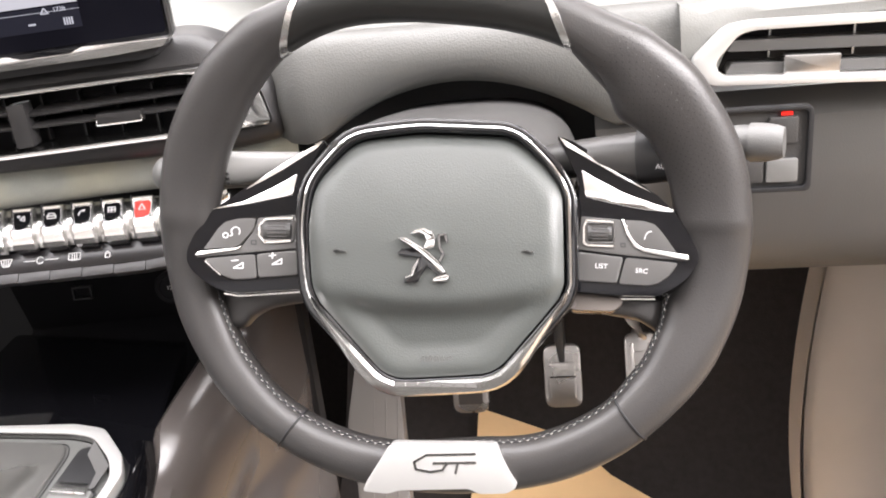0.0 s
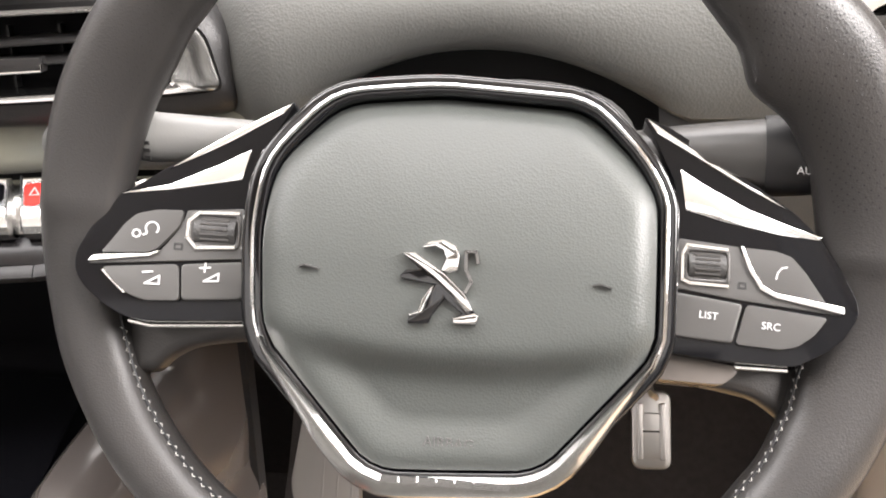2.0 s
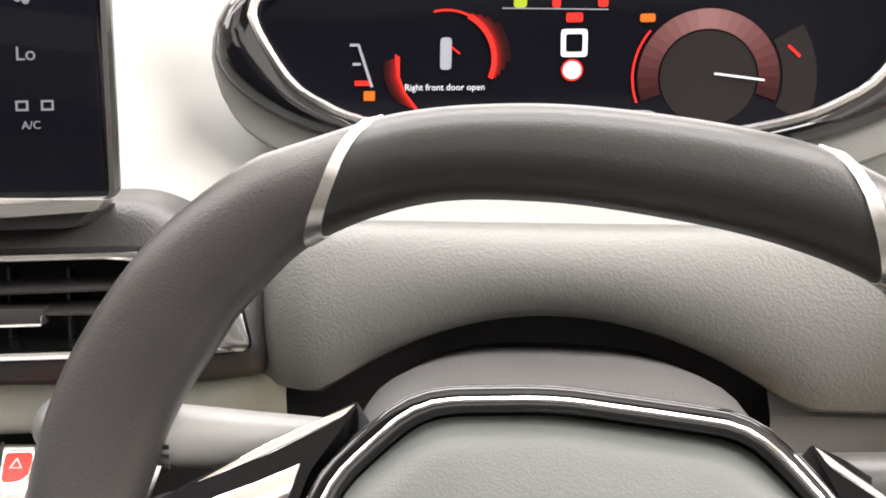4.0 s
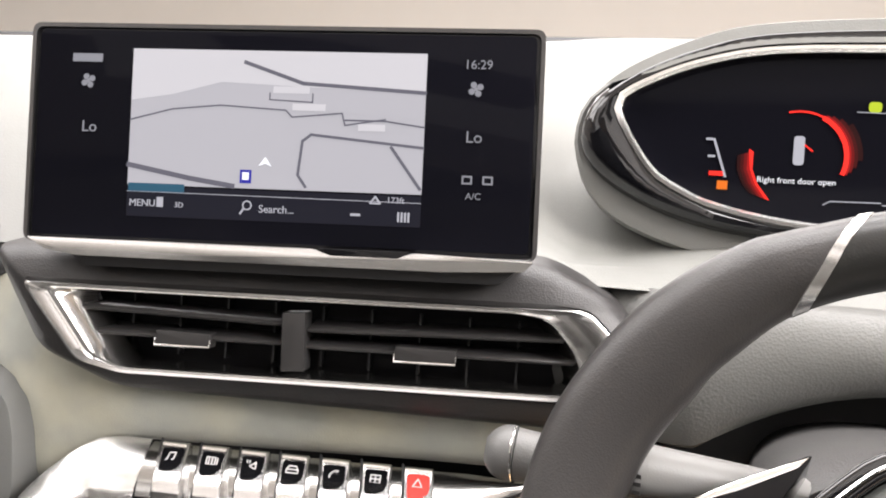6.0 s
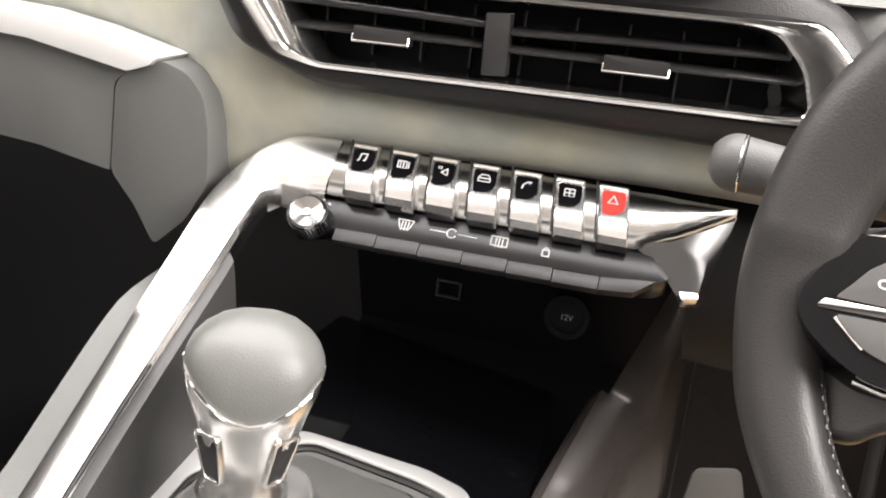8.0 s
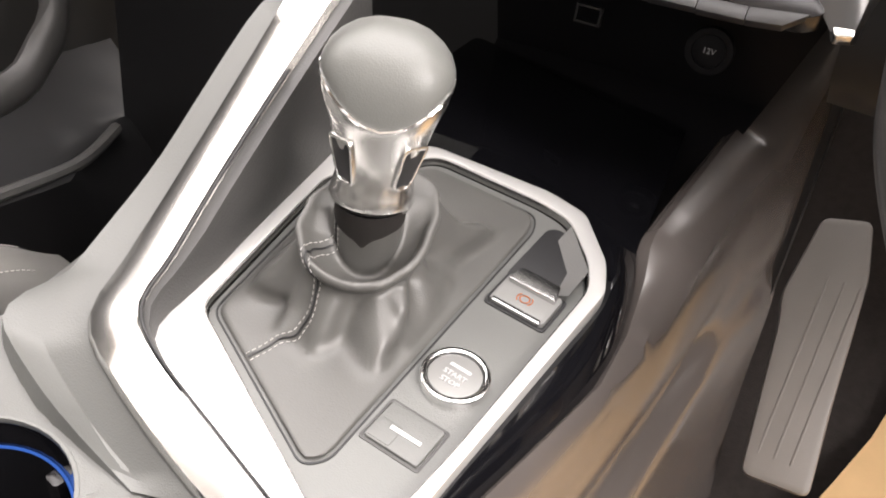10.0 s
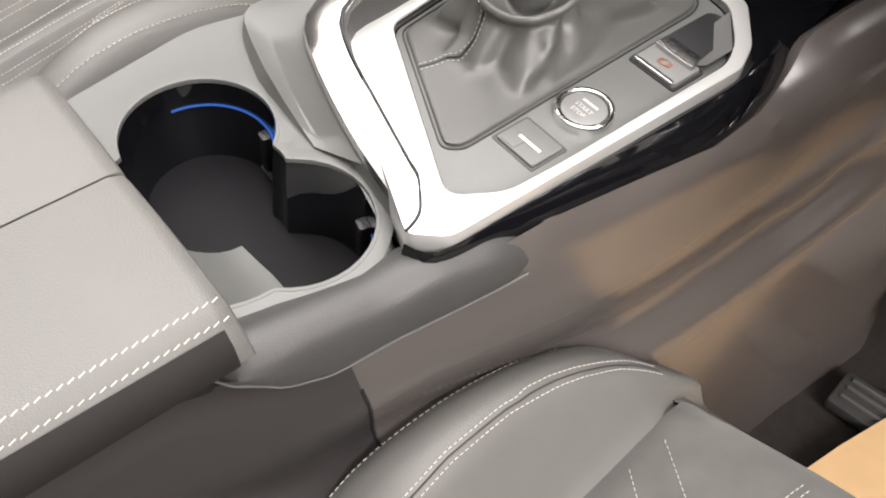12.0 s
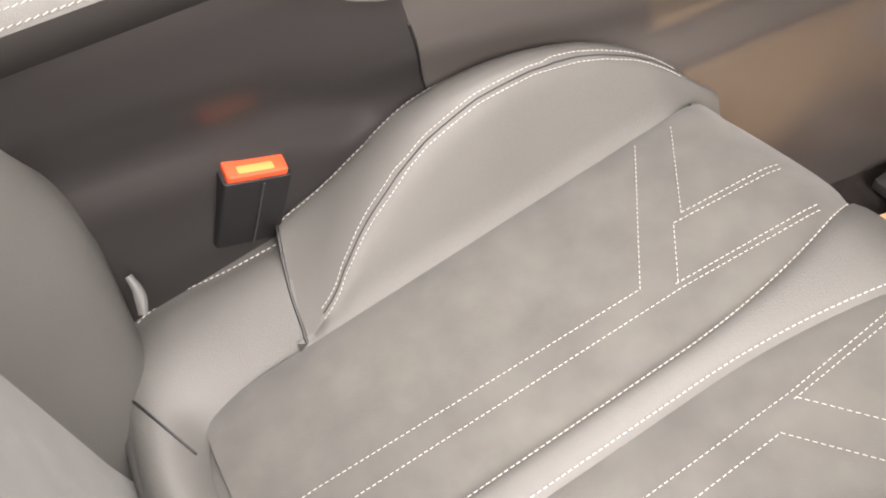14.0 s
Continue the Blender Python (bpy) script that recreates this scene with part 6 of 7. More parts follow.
for u in (-63, 46):
    part("release_mark", stroke(HUB, [(u - 3.5, 3.6), (u - 1.5, 4.4), (u + 3.5, 3.2)], 0.6, 6.0, 8.0), dark_dash, pad)
EMBLEM = [([(-28.7, 11.2), (-24, 11), (-12.8, 4.5), (-5.2, -2.4), (-1, -9.4), (0.5, -10.4), (-0.4, -13.6), (-8.6, -13.9), (-8.7, -11.6), (-5.8, -9.7), (-12.4, -4.9), (-17, -11.5), (-17.7, -14), (-25.4, -14.5), (-24.9, -11.2), (-21.3, -9.7), (-20.3, -5.5), (-15.8, 0.1), (-28.1, 1.3), (-29, 2.7), (-27, 5), (-21.7, 5.3)], 7.0, 11.6, True),
          ([(-21.3, 13.4), (-18.7, 15.7), (-13.5, 16.7), (-9.2, 14.9), (-7.3, 11.2), (-7.7, 5.9), (-10.7, 4.6), (-13.9, 5.4), (-12.1, 9.8), (-13.3, 12.9), (-16.5, 14.1)], 7.0, 13.0, False),
          ([(-28.5, 11), (-23.7, 11.3), (-12.4, 4.2), (-5.1, -2.6), (-1.5, -8.5), (-4.2, -9.2), (-9.3, -3.0), (-16.9, 3.4), (-24.5, 8.6)], 7.0, 13.0, False),
          ([(-8.7, -11.6), (-1, -9.4), (0.5, -10.4), (-0.4, -13.4), (-8.6, -13.7)], 7.0, 12.8, False),
          ([(-15.8, 0.6), (-17.4, -1.0), (-20.4, -5.6), (-21.3, -9.7), (-25, -11.2), (-24.4, -11.9), (-19.9, -10.3), (-18.8, -6)], 7.0, 12.8, False)]
for pts, n0, n1, dark in EMBLEM:
    area = sum((b[0] - a[0]) * (b[1] + a[1]) for a, b in zip(pts, pts[1:] + pts[:1]))
    part("emblem", prism(HUB, pts if area < 0 else pts[::-1], n0, n1, 0.4), piano if dark else chrome, pad, "gloss black emblem field" if dark else "plain chrome emblem")
part("emblem_tail", stroke(HUB, [(-0.6, 9.2), (-1.5, 13.3), (-5.2, 13), (-4.9, 6.1), (-2.8, 2.0), (-4.8, -1.9)], 1.2, 7, 12), dark_satin, pad)
hubs = grown(pad_line, 9)
part("hub_ring", ring(HUB, hubs, grown(pad_line, 0.6), -40, -3.5, 2.4, 3), piano, wheel, "gloss black ring round the cover")
part("chrome_line", tube([mm(HUB, u, v, -3.0) for u, v in grown(pad_line, 4.2)], 0.0010, 8, closed=True, up=HUB.to_3x3() @ Vector((0, 0, 1))), chrome, wheel, "chrome line")
part("outer_line", tube([mm(HUB, u, v, -5.5) for u, v in grown(pad_line, 8.2) if v > 36], 0.0007, 6, up=HUB.to_3x3() @ Vector((0, 0, 1))), chrome, wheel, "fine chrome outer line")
low_arc = [i for i, (u, v) in enumerate(pad_line) if v < -18]
cut = next(k for k in range(len(low_arc)) if low_arc[k] - low_arc[k - 1] > 1 or k == 0)
low_arc = low_arc[cut:] + low_arc[:cut]
g1, g2, g3 = grown(pad_line, 2.4), grown(pad_line, 6.0), grown(pad_line, 11.0)
chin = {i: min(1.0, 0.15 + max(0.0, -18 - pad_line[i][1]) / 44) for i in low_arc}
part("chrome_chin", loft([[mm(HUB, *g1[i], -4), mm(HUB, *g1[i], -1.0), mm(HUB, *between(g1, g2, 0.5 * chin[i])[i], 1.0), mm(HUB, *between(g1, g2, chin[i])[i], 0.8), mm(HUB, *between(g1, g3, 0.85 * chin[i])[i], -1.5), mm(HUB, *between(g1, g3, chin[i])[i], -5), mm(HUB, *between(g1, g3, chin[i])[i], -13)] for i in low_arc]), satin, wheel, "bright chin trim")
for k in range(7):
    part("plain_bar", stroke(HUB, [(-33 + 6.9 * k, -71.5 - 0.25 * k), (-28.4 + 6.9 * k, -71.7 - 0.25 * k)], 2.6, -0.6, 1.5), dark_satin, wheel)
part("hub_back", prism(HUB, grown(pad_line, 7), -70, -20, 6), dark_dash, wheel)


SPOKE_N = WHEEL.to_3x3() @ Vector((0, 0, 1))
for sgn in (-1, 1):
    if sgn < 0:
        outline = [(-72, 66), (-97, 50), (-116, 37.5), (-134, 24.5), (-143, 12.5), (-147.5, 3), (-147.5, -3.5), (-144, -9), (-136.5, -15.2), (-129, -19.2), (-121, -20.6), (-80, -18), (-84, 10), (-88, 31), (-85, 43), (-76, 58)]
        arm_line = [(-140, 34), (-156, 4), (-150, -22), (-138, -36), (-125, -36), (-119.5, -31), (-110, -26.6), (-96, -24.2), (-78, -22.5), (-80, 10), (-88, 40), (-110, 40)]
        edge = [(-117.5, 35.2), (-97.3, 50.0), (-73.1, 64.6), (-77.2, 59.6), (-96, 47.0)]
        wedge = [(-134.2, 25.2), (-116.3, 29.8), (-98.5, 38.8), (-87.6, 45.2), (-88.9, 39.7), (-90.3, 33.6), (-116.2, 27.9)]
        foot_line = [(-129.5, -20.0), (-121.5, -21.4), (-84, -19.0)]
    else:
        outline = [(62, 71), (73, 67.5), (99.5, 52.5), (124.6, 36.4), (135, 27), (143, 15.2), (149.4, 3.4), (149.8, -2.4), (143.6, -11.6), (135.5, -17.5), (124, -23.2), (99.3, -22.8), (68, -20), (71, -2), (75, 24), (76, 44), (68, 61)]
        arm_line = [(140, 32), (158, 4), (152, -26), (140, -42), (126, -42), (119.5, -38), (111, -33.6), (97, -31.8), (66, -28), (68, 10), (76, 44), (110, 42)]
        edge = [(63.7, 70.2), (80.9, 60.6), (106.2, 46.0), (124.1, 36.2), (99.3, 47.6), (76.4, 59.8), (68.4, 64.0)]
        wedge = [(77.6, 50.6), (87.9, 45.0), (105, 36.8), (122.2, 31.2), (134.9, 27.9), (133.7, 26.5), (117.6, 27.6), (94.8, 31.4), (79.8, 34.8)]
        foot_line = [(122, -24), (99.5, -23.8), (72, -21)]
    spoke = part("spoke", prism(WHEEL, rounded(turned(outline), 3), -24, 3.2, 3.4, 4), spoke_gloss, wheel, "gloss black spoke")
    bml = prism(WHEEL, rounded(turned(arm_line), 10), -17, -5, 4.5, 4)
    bmesh.ops.subdivide_edges(bml, edges=[e for e in bml.edges if e.calc_length() > 0.02], cuts=4, use_grid_fill=True)
    for v_ in bml.verts:
        far = max(0.0, abs((WHEEL.inverted() @ v_.co).x) - 0.105) / 0.06
        drop = max(0.0, -(WHEEL.inverted() @ v_.co).y - 0.016)
        v_.co -= SPOKE_N * (0.020 * far ** 1.3 + 0.35 * drop)
    part("leather_spoke", bml, rim_leather, spoke, angle=60)
    part("edge_line", prism(WHEEL, turned(edge), 2.2, 4.0, 0.7), chrome, spoke)
    # Chrome wedge stands for the white reflection on the gloss black facet.
    part("wedge_reflection", prism(WHEEL, turned(wedge), 2.6, 3.7, 0.25), chrome, spoke)
    part("foot_line", tube([mm(WHEEL, u, v, -4) for u, v in foot_line], 0.0009, 6), satin, spoke)

    def key(name_, pts, n1=4.4, mat=key_plastic, r=2.0):
        return part(name_, prism(WHEEL, rounded(turned(pts), r), 1, n1, 1.0, 3), mat, spoke)

    if sgn < 0:
        key("key", [(-138, 2.9), (-134.6, 7.7), (-130.2, 14.3), (-126.4, 17.9), (-119.5, 19.8), (-110, 20.3), (-110.8, 14.7), (-115, 9.4), (-118.6, 5.4), (-121.6, 3.9)], 5.2, r=1.2)
        key("key_panel", [(-109, 20.5), (-88.6, 22.6), (-87.2, 4.0), (-142.5, -1.2), (-140.5, 1.6), (-121, 3.4), (-117.6, 4.9), (-112.4, 12), (-109.6, 17.5)], 4.0, r=1.0)
        key("key", [(-137.5, -2.2), (-110.4, 0.4), (-109.2, -12.8), (-121.7, -13.4), (-127.5, -11.5), (-132.6, -7.6)], 5.0)
        key("key", [(-109.6, 0.5), (-87.4, 2.8), (-86.8, -11.2), (-108.6, -12.7)], 5.0)
        part("blade", prism(WHEEL, turned([(-142.5, -0.6), (-140.5, 1.8), (-121, 3.5), (-117.5, 5.0), (-118, 4.0), (-121, 2.6)]), 3.0, 5.4, 0.4), satin, spoke)
        part("blade", stroke(WHEEL, [(-137.0, -3.4), (-128.9, -10.8)], 1.0, 3.6, 4.6), satin, spoke)
        roll, up_mark = (-98.2, 13.6), (-111.2, 7.0)
        marks = ([(-116.6, -7.4), (-121.6, -7.4), (-116.6, -4.4), (-116.6, -7.4)], [(-122.6, -3.4), (-119.2, -3.0)], [(-95.6, -5.0), (-100.8, -5.4), (-95.6, -2.2), (-95.6, -5.0)], [(-102.4, -0.6), (-98.8, -0.2)], [(-100.5, 1.2), (-100.7, -2.0)],
                 arc(-120.6, 12.8, 2.3, -40, 220, 10), arc(-126.0, 10.6, 1.4, 0, 360, 8), [(-122.4, 10.8), (-123.6, 10.2)])
        lead = [(roll[0] + 8, roll[1] + 6.9), (roll[0] - 6, roll[1] + 6.2), (roll[0] - 9.6, roll[1] + 3), (roll[0] - 9.9, roll[1] - 3), (roll[0] - 6.5, roll[1] - 6.8), (roll[0] + 7, roll[1] - 5.8)]
    else:
        key("key", [(102.6, 21.2), (115.3, 20.8), (122.3, 18.8), (127.8, 13.0), (132.3, 6.6), (136.2, 1.2), (122, 2.6), (114.4, 4.5), (110, 7.7), (106.6, 12.8)], 5.2, r=1.2)
        key("key_panel", [(77.2, 23.4), (101, 21.6), (105, 13.2), (109.5, 6.0), (115.2, 3.3), (142.6, -0.2), (142.8, -2.6), (102.7, 0.8), (74.6, 4.2)], 4.0, r=0.8)
        key("key", [(74.6, 2.6), (102.6, -0.6), (98.2, -16.0), (73.2, -14.4)], 5.0)
        key("key", [(104, -0.8), (136.8, -4.0), (131, -11.2), (124.1, -15.9), (117.3, -17.3), (99.4, -16.2)], 5.0)
        part("blade", prism(WHEEL, turned([(101.6, 21.8), (103, 21.6), (106.4, 13.2), (110.4, 7.2), (115.4, 4.4), (143.2, 0.6), (143.2, -2.4), (115.2, 2.6), (109.3, 5.4), (104.6, 12.8)]), 3.0, 5.4, 0.4), satin, spoke)
        roll, up_mark = (88.4, 13.4), (102.4, 6.6)
        lettering("caption", "LIST", WHEEL, 88.8, -6.0, 4.2, print_white, spoke, 5.3, -4)
        lettering("caption", "SRC", WHEEL, 113.6, -8.8, 4.2, print_white, spoke, 5.3, -4)
        marks = ([(115.8, 9.8), (116.4, 12.2), (118.2, 14.2), (120.2, 14.6)],)
        lead = [(roll[0] + 8, roll[1] + 6.6), (roll[0] - 8, roll[1] + 7.4), (roll[0] - 9.8, roll[1] + 4), (roll[0] - 10, roll[1] - 6), (roll[0] - 7, roll[1] - 7.2), (roll[0] + 8, roll[1] - 7.6)]
    for pts in marks:
        part("key_mark", stroke(WHEEL, pts, 0.6, 5.2, 5.6), print_white, spoke)
    part("roller_frame", ring(WHEEL, rounded(rect(roll[0] - 9.4, roll[1] - 6.6, roll[0] + 9, roll[1] + 6.6), 2.5), rounded(rect(roll[0] - 7.6, roll[1] - 5.4, roll[0] + 7.6, roll[1] + 5.4), 1.5), 3.6, 4.9, 0.4), smoked, spoke)
    part("roller_edge", stroke(WHEEL, lead, 1.1, 3.8, 5.2), satin, spoke)
    rol = part("roller", loft([[mm(WHEEL, roll[0] + u, roll[1] + 5.2 * math.sin(q), 1.6 + 5.2 * math.cos(q)) for q in xs(-1.5, 1.5, 10)] for u in (-7.4, -7, 7, 7.4)]), dark_dash, spoke)
    for q in xs(-1.1, 1.1, 7):
        v_, n_ = roll[1] + 5.2 * math.sin(q), 1.6 + 5.2 * math.cos(q)
        part("roller_rib", prism(WHEEL, rect(roll[0] - 5, v_ - 0.35, roll[0] + 5, v_ + 0.35), n_ - 0.5, n_ + 0.4), smoked, rol)
    part("key_mark", ring(WHEEL, rect(up_mark[0] - 1.6, up_mark[1] - 1.3, up_mark[0] + 1.6, up_mark[1] + 1.3), rect(up_mark[0] - 1.0, up_mark[1] - 0.7, up_mark[0] + 1.0, up_mark[1] + 0.7), 3.9, 4.3), black_plastic, spoke)
    if sgn > 0:
        part("lower_cover", prism(WHEEL, rounded(turned([(66, -21), (74, -20.2), (100.7, -23.2), (101.8, -26), (96.2, -31), (69, -30)]), 3), -20, -3, 2), satin_dark_plastic, spoke, "smooth grey-brown lower cover")

# ---- seats ----
MID = 183.0


def mid_n(u, v):
    """Height of the middle cushion over its plane."""
    side = abs(u - MID)
    return -3.0 - 5.0 * max(0.0, 1 - (side / 60) ** 2) * 0.3 + 4.0 * math.cos(min(1.0, side / 193) * math.pi / 2) - 16 * max(0.0, (v - 40) / 40) ** 2 - 5 * max(0.0, (-330 - v) / 60) ** 2


def strip_half(v):
    """Half width of the leather strip down the middle, which widens to the front."""
    t = max(0.0, min(1.0, (v + 100) / 180))
    return 15.0 + 30 * t * t


def front_v(u):
    return 64 + 14 * (1 - (abs(u - MID) / 200) ** 2)


def soft(x, knots):
    """A value read off rounded lines between knots."""
    return sum(lin(x + d, knots) for d in (-24, -16, -8, 0, 8, 16, 24)) / 7


def build_seat():
    seat = thing("front_seat", "grey leather and suede front seat with pale double stitching", "seat", mm(SEAT, MID, -200, -150), group="front seats")
    for sgn in (-1, 1):
        rows = []
        for v in xs(-395, 76, 40):
            lo, hi = strip_half(v), 193.0
            f = min(1.0, max(0.0, (front_v(MID + sgn * 100) - v) / 30))
            row = []
            for q in range(17):
                s = lo + (hi - lo) * q / 16
                u = MID + sgn * s
                tuck = -7 * (max(0.0, 1 - q / 1.2) + max(0.0, 1 - (16 - q) / 1.2))
                row.append(mm(SEAT, u, v if v < 60 else min(v, front_v(u)), mid_n(u, v) + tuck * 0.8))
            rows.append(row)
        part("suede_panel", loft(rows), seat_suede, seat, "soft grey suede cushion panel", angle=70)
    rows = []
    for v in xs(-395, 84, 40):
        w = strip_half(v) + 1
        rows.append([mm(SEAT, MID + w * t, v, mid_n(MID, v) - 6 * abs(t) ** 4 + 2.2 * (1 - t * t)) for t in xs(-1, 1, 9)])
    part("centre_strip", loft(rows), seat_leather, seat, "smooth leather middle strip", angle=70)
    for sgn in (-1, 1):
        part("strip_seam", stitches([mm(SEAT, MID + sgn * (strip_half(v) - 3), v, mid_n(MID, v) + 0.6) for v in xs(-390, 72, 40)], 0.0028, 0.0018, 0.0004), thread, seat)
    lines = ([(104, -370), (115, -85), (1, -4)], [(126, -370), (132, -62), (141, 50)], [(127, -64), (136, 52)], [(127, -62), (84, -32)], [(84, -32), (94, 58)], [(80, -22), (89, 60)], [(80, -22), (4, 28)])
    for sgn in (-1, 1):
        for line in lines:
            pts = []
            for (u0, v0), (u1, v1) in zip(line, line[1:]):
                k = max(2, int(math.hypot(u1 - u0, v1 - v0) / 12))
                seg_ = [(u0 + (u1 - u0) * i / k, v0 + (v1 - v0) * i / k) for i in range(k + 1)]
                pts.append(seg_)
            for seg_ in pts:
                w = [mm(SEAT, MID + sgn * (MID - u), v, mid_n(u, v) + 0.7) for u, v in seg_]
                part("decorative_stitching", stitches(w, 0.0026, 0.0018, 0.0003), thread, seat)
    # side bolsters, highest over the thigh
    for sgn in (-1, 1):
        rows, pipe, pipe2, crest = [], [], [], []
        for i in range(41):
            t = i / 40
            v = -285 + 374 * t
            skew = 22 * (1 - t) ** 3
            hump = max(0.0, math.sin(math.pi * min(1.0, max(0.0, t * 1.02)))) ** 0.62
            hn = soft(v, [(-290, -8), (-268, -2), (-250, 14), (-215, 40), (-151, 72), (-98, 84), (-27, 74), (21, 51), (52, 26), (72, 0), (84, -22), (90, -40)])
            hc = soft(v, [(-290, 47), (-264, 48), (-203, 62), (-146, 84), (-96, 84), (-45, 76), (20, 50), (56, 20), (76, -10), (90, -44)])
            un, up_, uo = 193, 193 + soft(v, [(-290, 0), (-268, 2), (-250, 12), (-215, 27), (-151, 37), (-27, 36), (21, 29), (60, 18), (90, 4)]), 193 + 58 + 16 * hump + 26 * (1 - t) ** 3
            dn = -4 - 46 * max(0.0, t - 0.87) / 0.13
            row = spline([mm(SEAT, MID + sgn * (un - 2), v - skew, dn - 5), mm(SEAT, MID + sgn * (un + 3), v - skew, dn + 1), mm(SEAT, MID + sgn * (un + (up_ - un) * 0.6), v - skew * 0.8, dn + (hn - dn) * 0.62), mm(SEAT, MID + sgn * up_, v - skew * 0.6, hn),
                          mm(SEAT, MID + sgn * (up_ + (uo - up_) * 0.42), v - 3, hn * 0.55 + hc * 0.45 + 6 * hump), mm(SEAT, MID + sgn * uo, v - 6 + skew, hc - 8), mm(SEAT, MID + sgn * (uo + 12), v - 6 + skew, hc * 0.5 - 30), mm(SEAT, MID + sgn * (uo + 6), v - 6 + skew, -110)], 30)
            rows.append(row)
            fine_ = spline(row, 260)
            j_ = min(range(20, 220), key=lambda j: (fine_[j] - mm(SEAT, MID + sgn * up_, v - skew * 0.6, hn)).length)
            step_ = round(4.2 * MM / (fine_[j_] - fine_[j_ + 1]).length)
            off = Vector((-0.35 * sgn, 0.0, 0.94)) * 0.0007
            pipe.append(fine_[max(0, j_ - step_)] + off)
            pipe2.append(fine_[j_ + step_] + off)
            j_ = min(range(60, 259), key=lambda j: (fine_[j] - mm(SEAT, MID + sgn * uo, v - 6 + skew, hc - 8)).length)
            crest.append(fine_[j_ - round(5.0 * MM / (fine_[j_ - 1] - fine_[j_]).length)] + off)
        bolster_end = list(rows[0][2:22])
        bol = part("side_bolster", loft(rows, cap=True), seat_leather, seat, "raised leather side bolster", angle=75)
        part("piping", tube([(a + b) / 2 for a, b in zip(pipe, pipe2)][2:38], 0.0006, 6), dark_dash, bol)
        part("stitching", stitches(pipe[2:38], 0.0025, 0.0016, 0.00034), thread, bol)
        part("stitching", stitches(pipe2[2:38], 0.0025, 0.0016, 0.00034), thread, bol)
        part("stitching", stitches(crest[:37], 0.0028, 0.0020, 0.0004, up=(0.5 * sgn, 0, 0.8)), thread, bol)
        # the leather piece behind the bolster, which turns round the corner under the backrest
        inner_ = spline([(-9, -300, 0), (-12, -326, 0), (-8, -358, 0), (6, -389, 0), (34, -402, 0), (80, -406, 0), (MID + 1, -407, 0)], 30)
        outer_ = spline([(-96, -262, 0), (-101, -318, 0), (-111, -376, 0), (-98, -420, 0), (-40, -446, 0), (46, -458, 0), (MID + 1, -464, 0)], 30)
        rows = []
        for k, (a, b) in enumerate(zip(inner_, outer_)):
            row = []
            lift = lin(k, [(0, 40), (9, 38), (15, 16), (20, 4), (29, 0)])
            for q in range(13):
                t = q / 12
                c = a.lerp(b, t)
                n = -12 + 20 * math.sin(math.pi * min(1.0, t * 1.15)) ** 0.7 + lift * t ** 1.4 - 40 * max(0, t - 0.86)
                row.append(mm(SEAT, MID + sgn * (MID - c.x), c.y, n))
            c = b
            row.append(mm(SEAT, MID + sgn * (MID - c.x), c.y - 6, -100))
            rows.append(row)
        rear = part("rear_corner", loft(rows, cap=False), seat_leather, seat, "smooth leather seat corner", angle=75)
        part("seam", tube([p + Vector((0, -0.0004, 0.0008)) for p in bolster_end], 0.0014, 6), fascia_dark, rear)
        part("seam", tube([p + Vector((0, 0, 0.0006)) for p in rows[13][1:12]], 0.0011, 6), black_plastic, rear)
        part("stitching", stitches([p + Vector((0, 0, 0.0008)) for p in (r[11] for r in rows[:12])], 0.0028, 0.0022, 0.0005), thread, rear)
    part("cushion_front", loft([[mm(SEAT, MID + t * 250, front_v(MID + t * 190) - 4 + dv, n) for t in xs(-1, 1, 15)] for dv, n in ((-6, -14), (6, -24), (10, -60), (-5, -120))]), seat_leather, seat, angle=70)
    part("under_cushion", prism(SEAT, rounded([(-40, -450), (406, -450), (406, 40), (-40, 40)], 20), -70, -15, 4), seat_leather, seat)
    part("seat_base", prism(SEAT, rounded([(-70, -420), (436, -420), (436, 50), (-70, 50)], 30), -170, -60, 10), dark_dash, seat)
    # backrest
    BACK = basis(mm(SEAT, MID, -458, -8), SEAT.to_3x3() @ Vector((-1, 0, 0)), Vector((0, -0.34, 1)))
    rows = []
    for h in xs(-60, 640, 24):
        w = 200 + 25 * math.sin(max(0, h) / 640 * math.pi)
        rows.append([mm(BACK, u * w, h, 16 * math.cos(u * 1.4) - 12 + 10 * math.sin(max(0, h) / 300)) for u in xs(-1, 1, 17)])
    part("backrest_panel", loft(rows), seat_suede, seat, "grey suede backrest panel", angle=70)
    for sgn in (-1, 1):
        rows, seam = [], []
        for h in xs(-45, 640, 26):
            w = 200 + 25 * math.sin(max(0, h) / 640 * math.pi)
            b = 74 * min(1.0, max(0.0, (h + 60) / 200)) ** 0.7
            rows.append(spline([mm(BACK, sgn * (w - 4), h, -10), mm(BACK, sgn * (w + 10), h, 10 + b * 0.4), mm(BACK, sgn * (w + 48), h, 14 + b), mm(BACK, sgn * (w + 138), h, 6 + b * 0.9), mm(BACK, sgn * (w + 158), h, -20 + b * 0.4), mm(BACK, sgn * (w + 152), h, -110)], 20))
            seam.append(mm(BACK, sgn * (w + 137), h, 7.5 + b * 0.9))
        bb = part("backrest_bolster", loft(rows, cap=True), seat_leather, seat, "leather backrest bolster", angle=75)
        part("stitching", stitches(seam, 0.0036, 0.0024, 0.0006, up=(0, 1, 0.3)), thread, bb)
    part("backrest_shell", prism(BACK, rounded([(-250, -60), (250, -60), (230, 660), (-230, 660)], 40), -120, -20, 15), dark_dash, seat)
    return seat


driver_seat = build_seat()
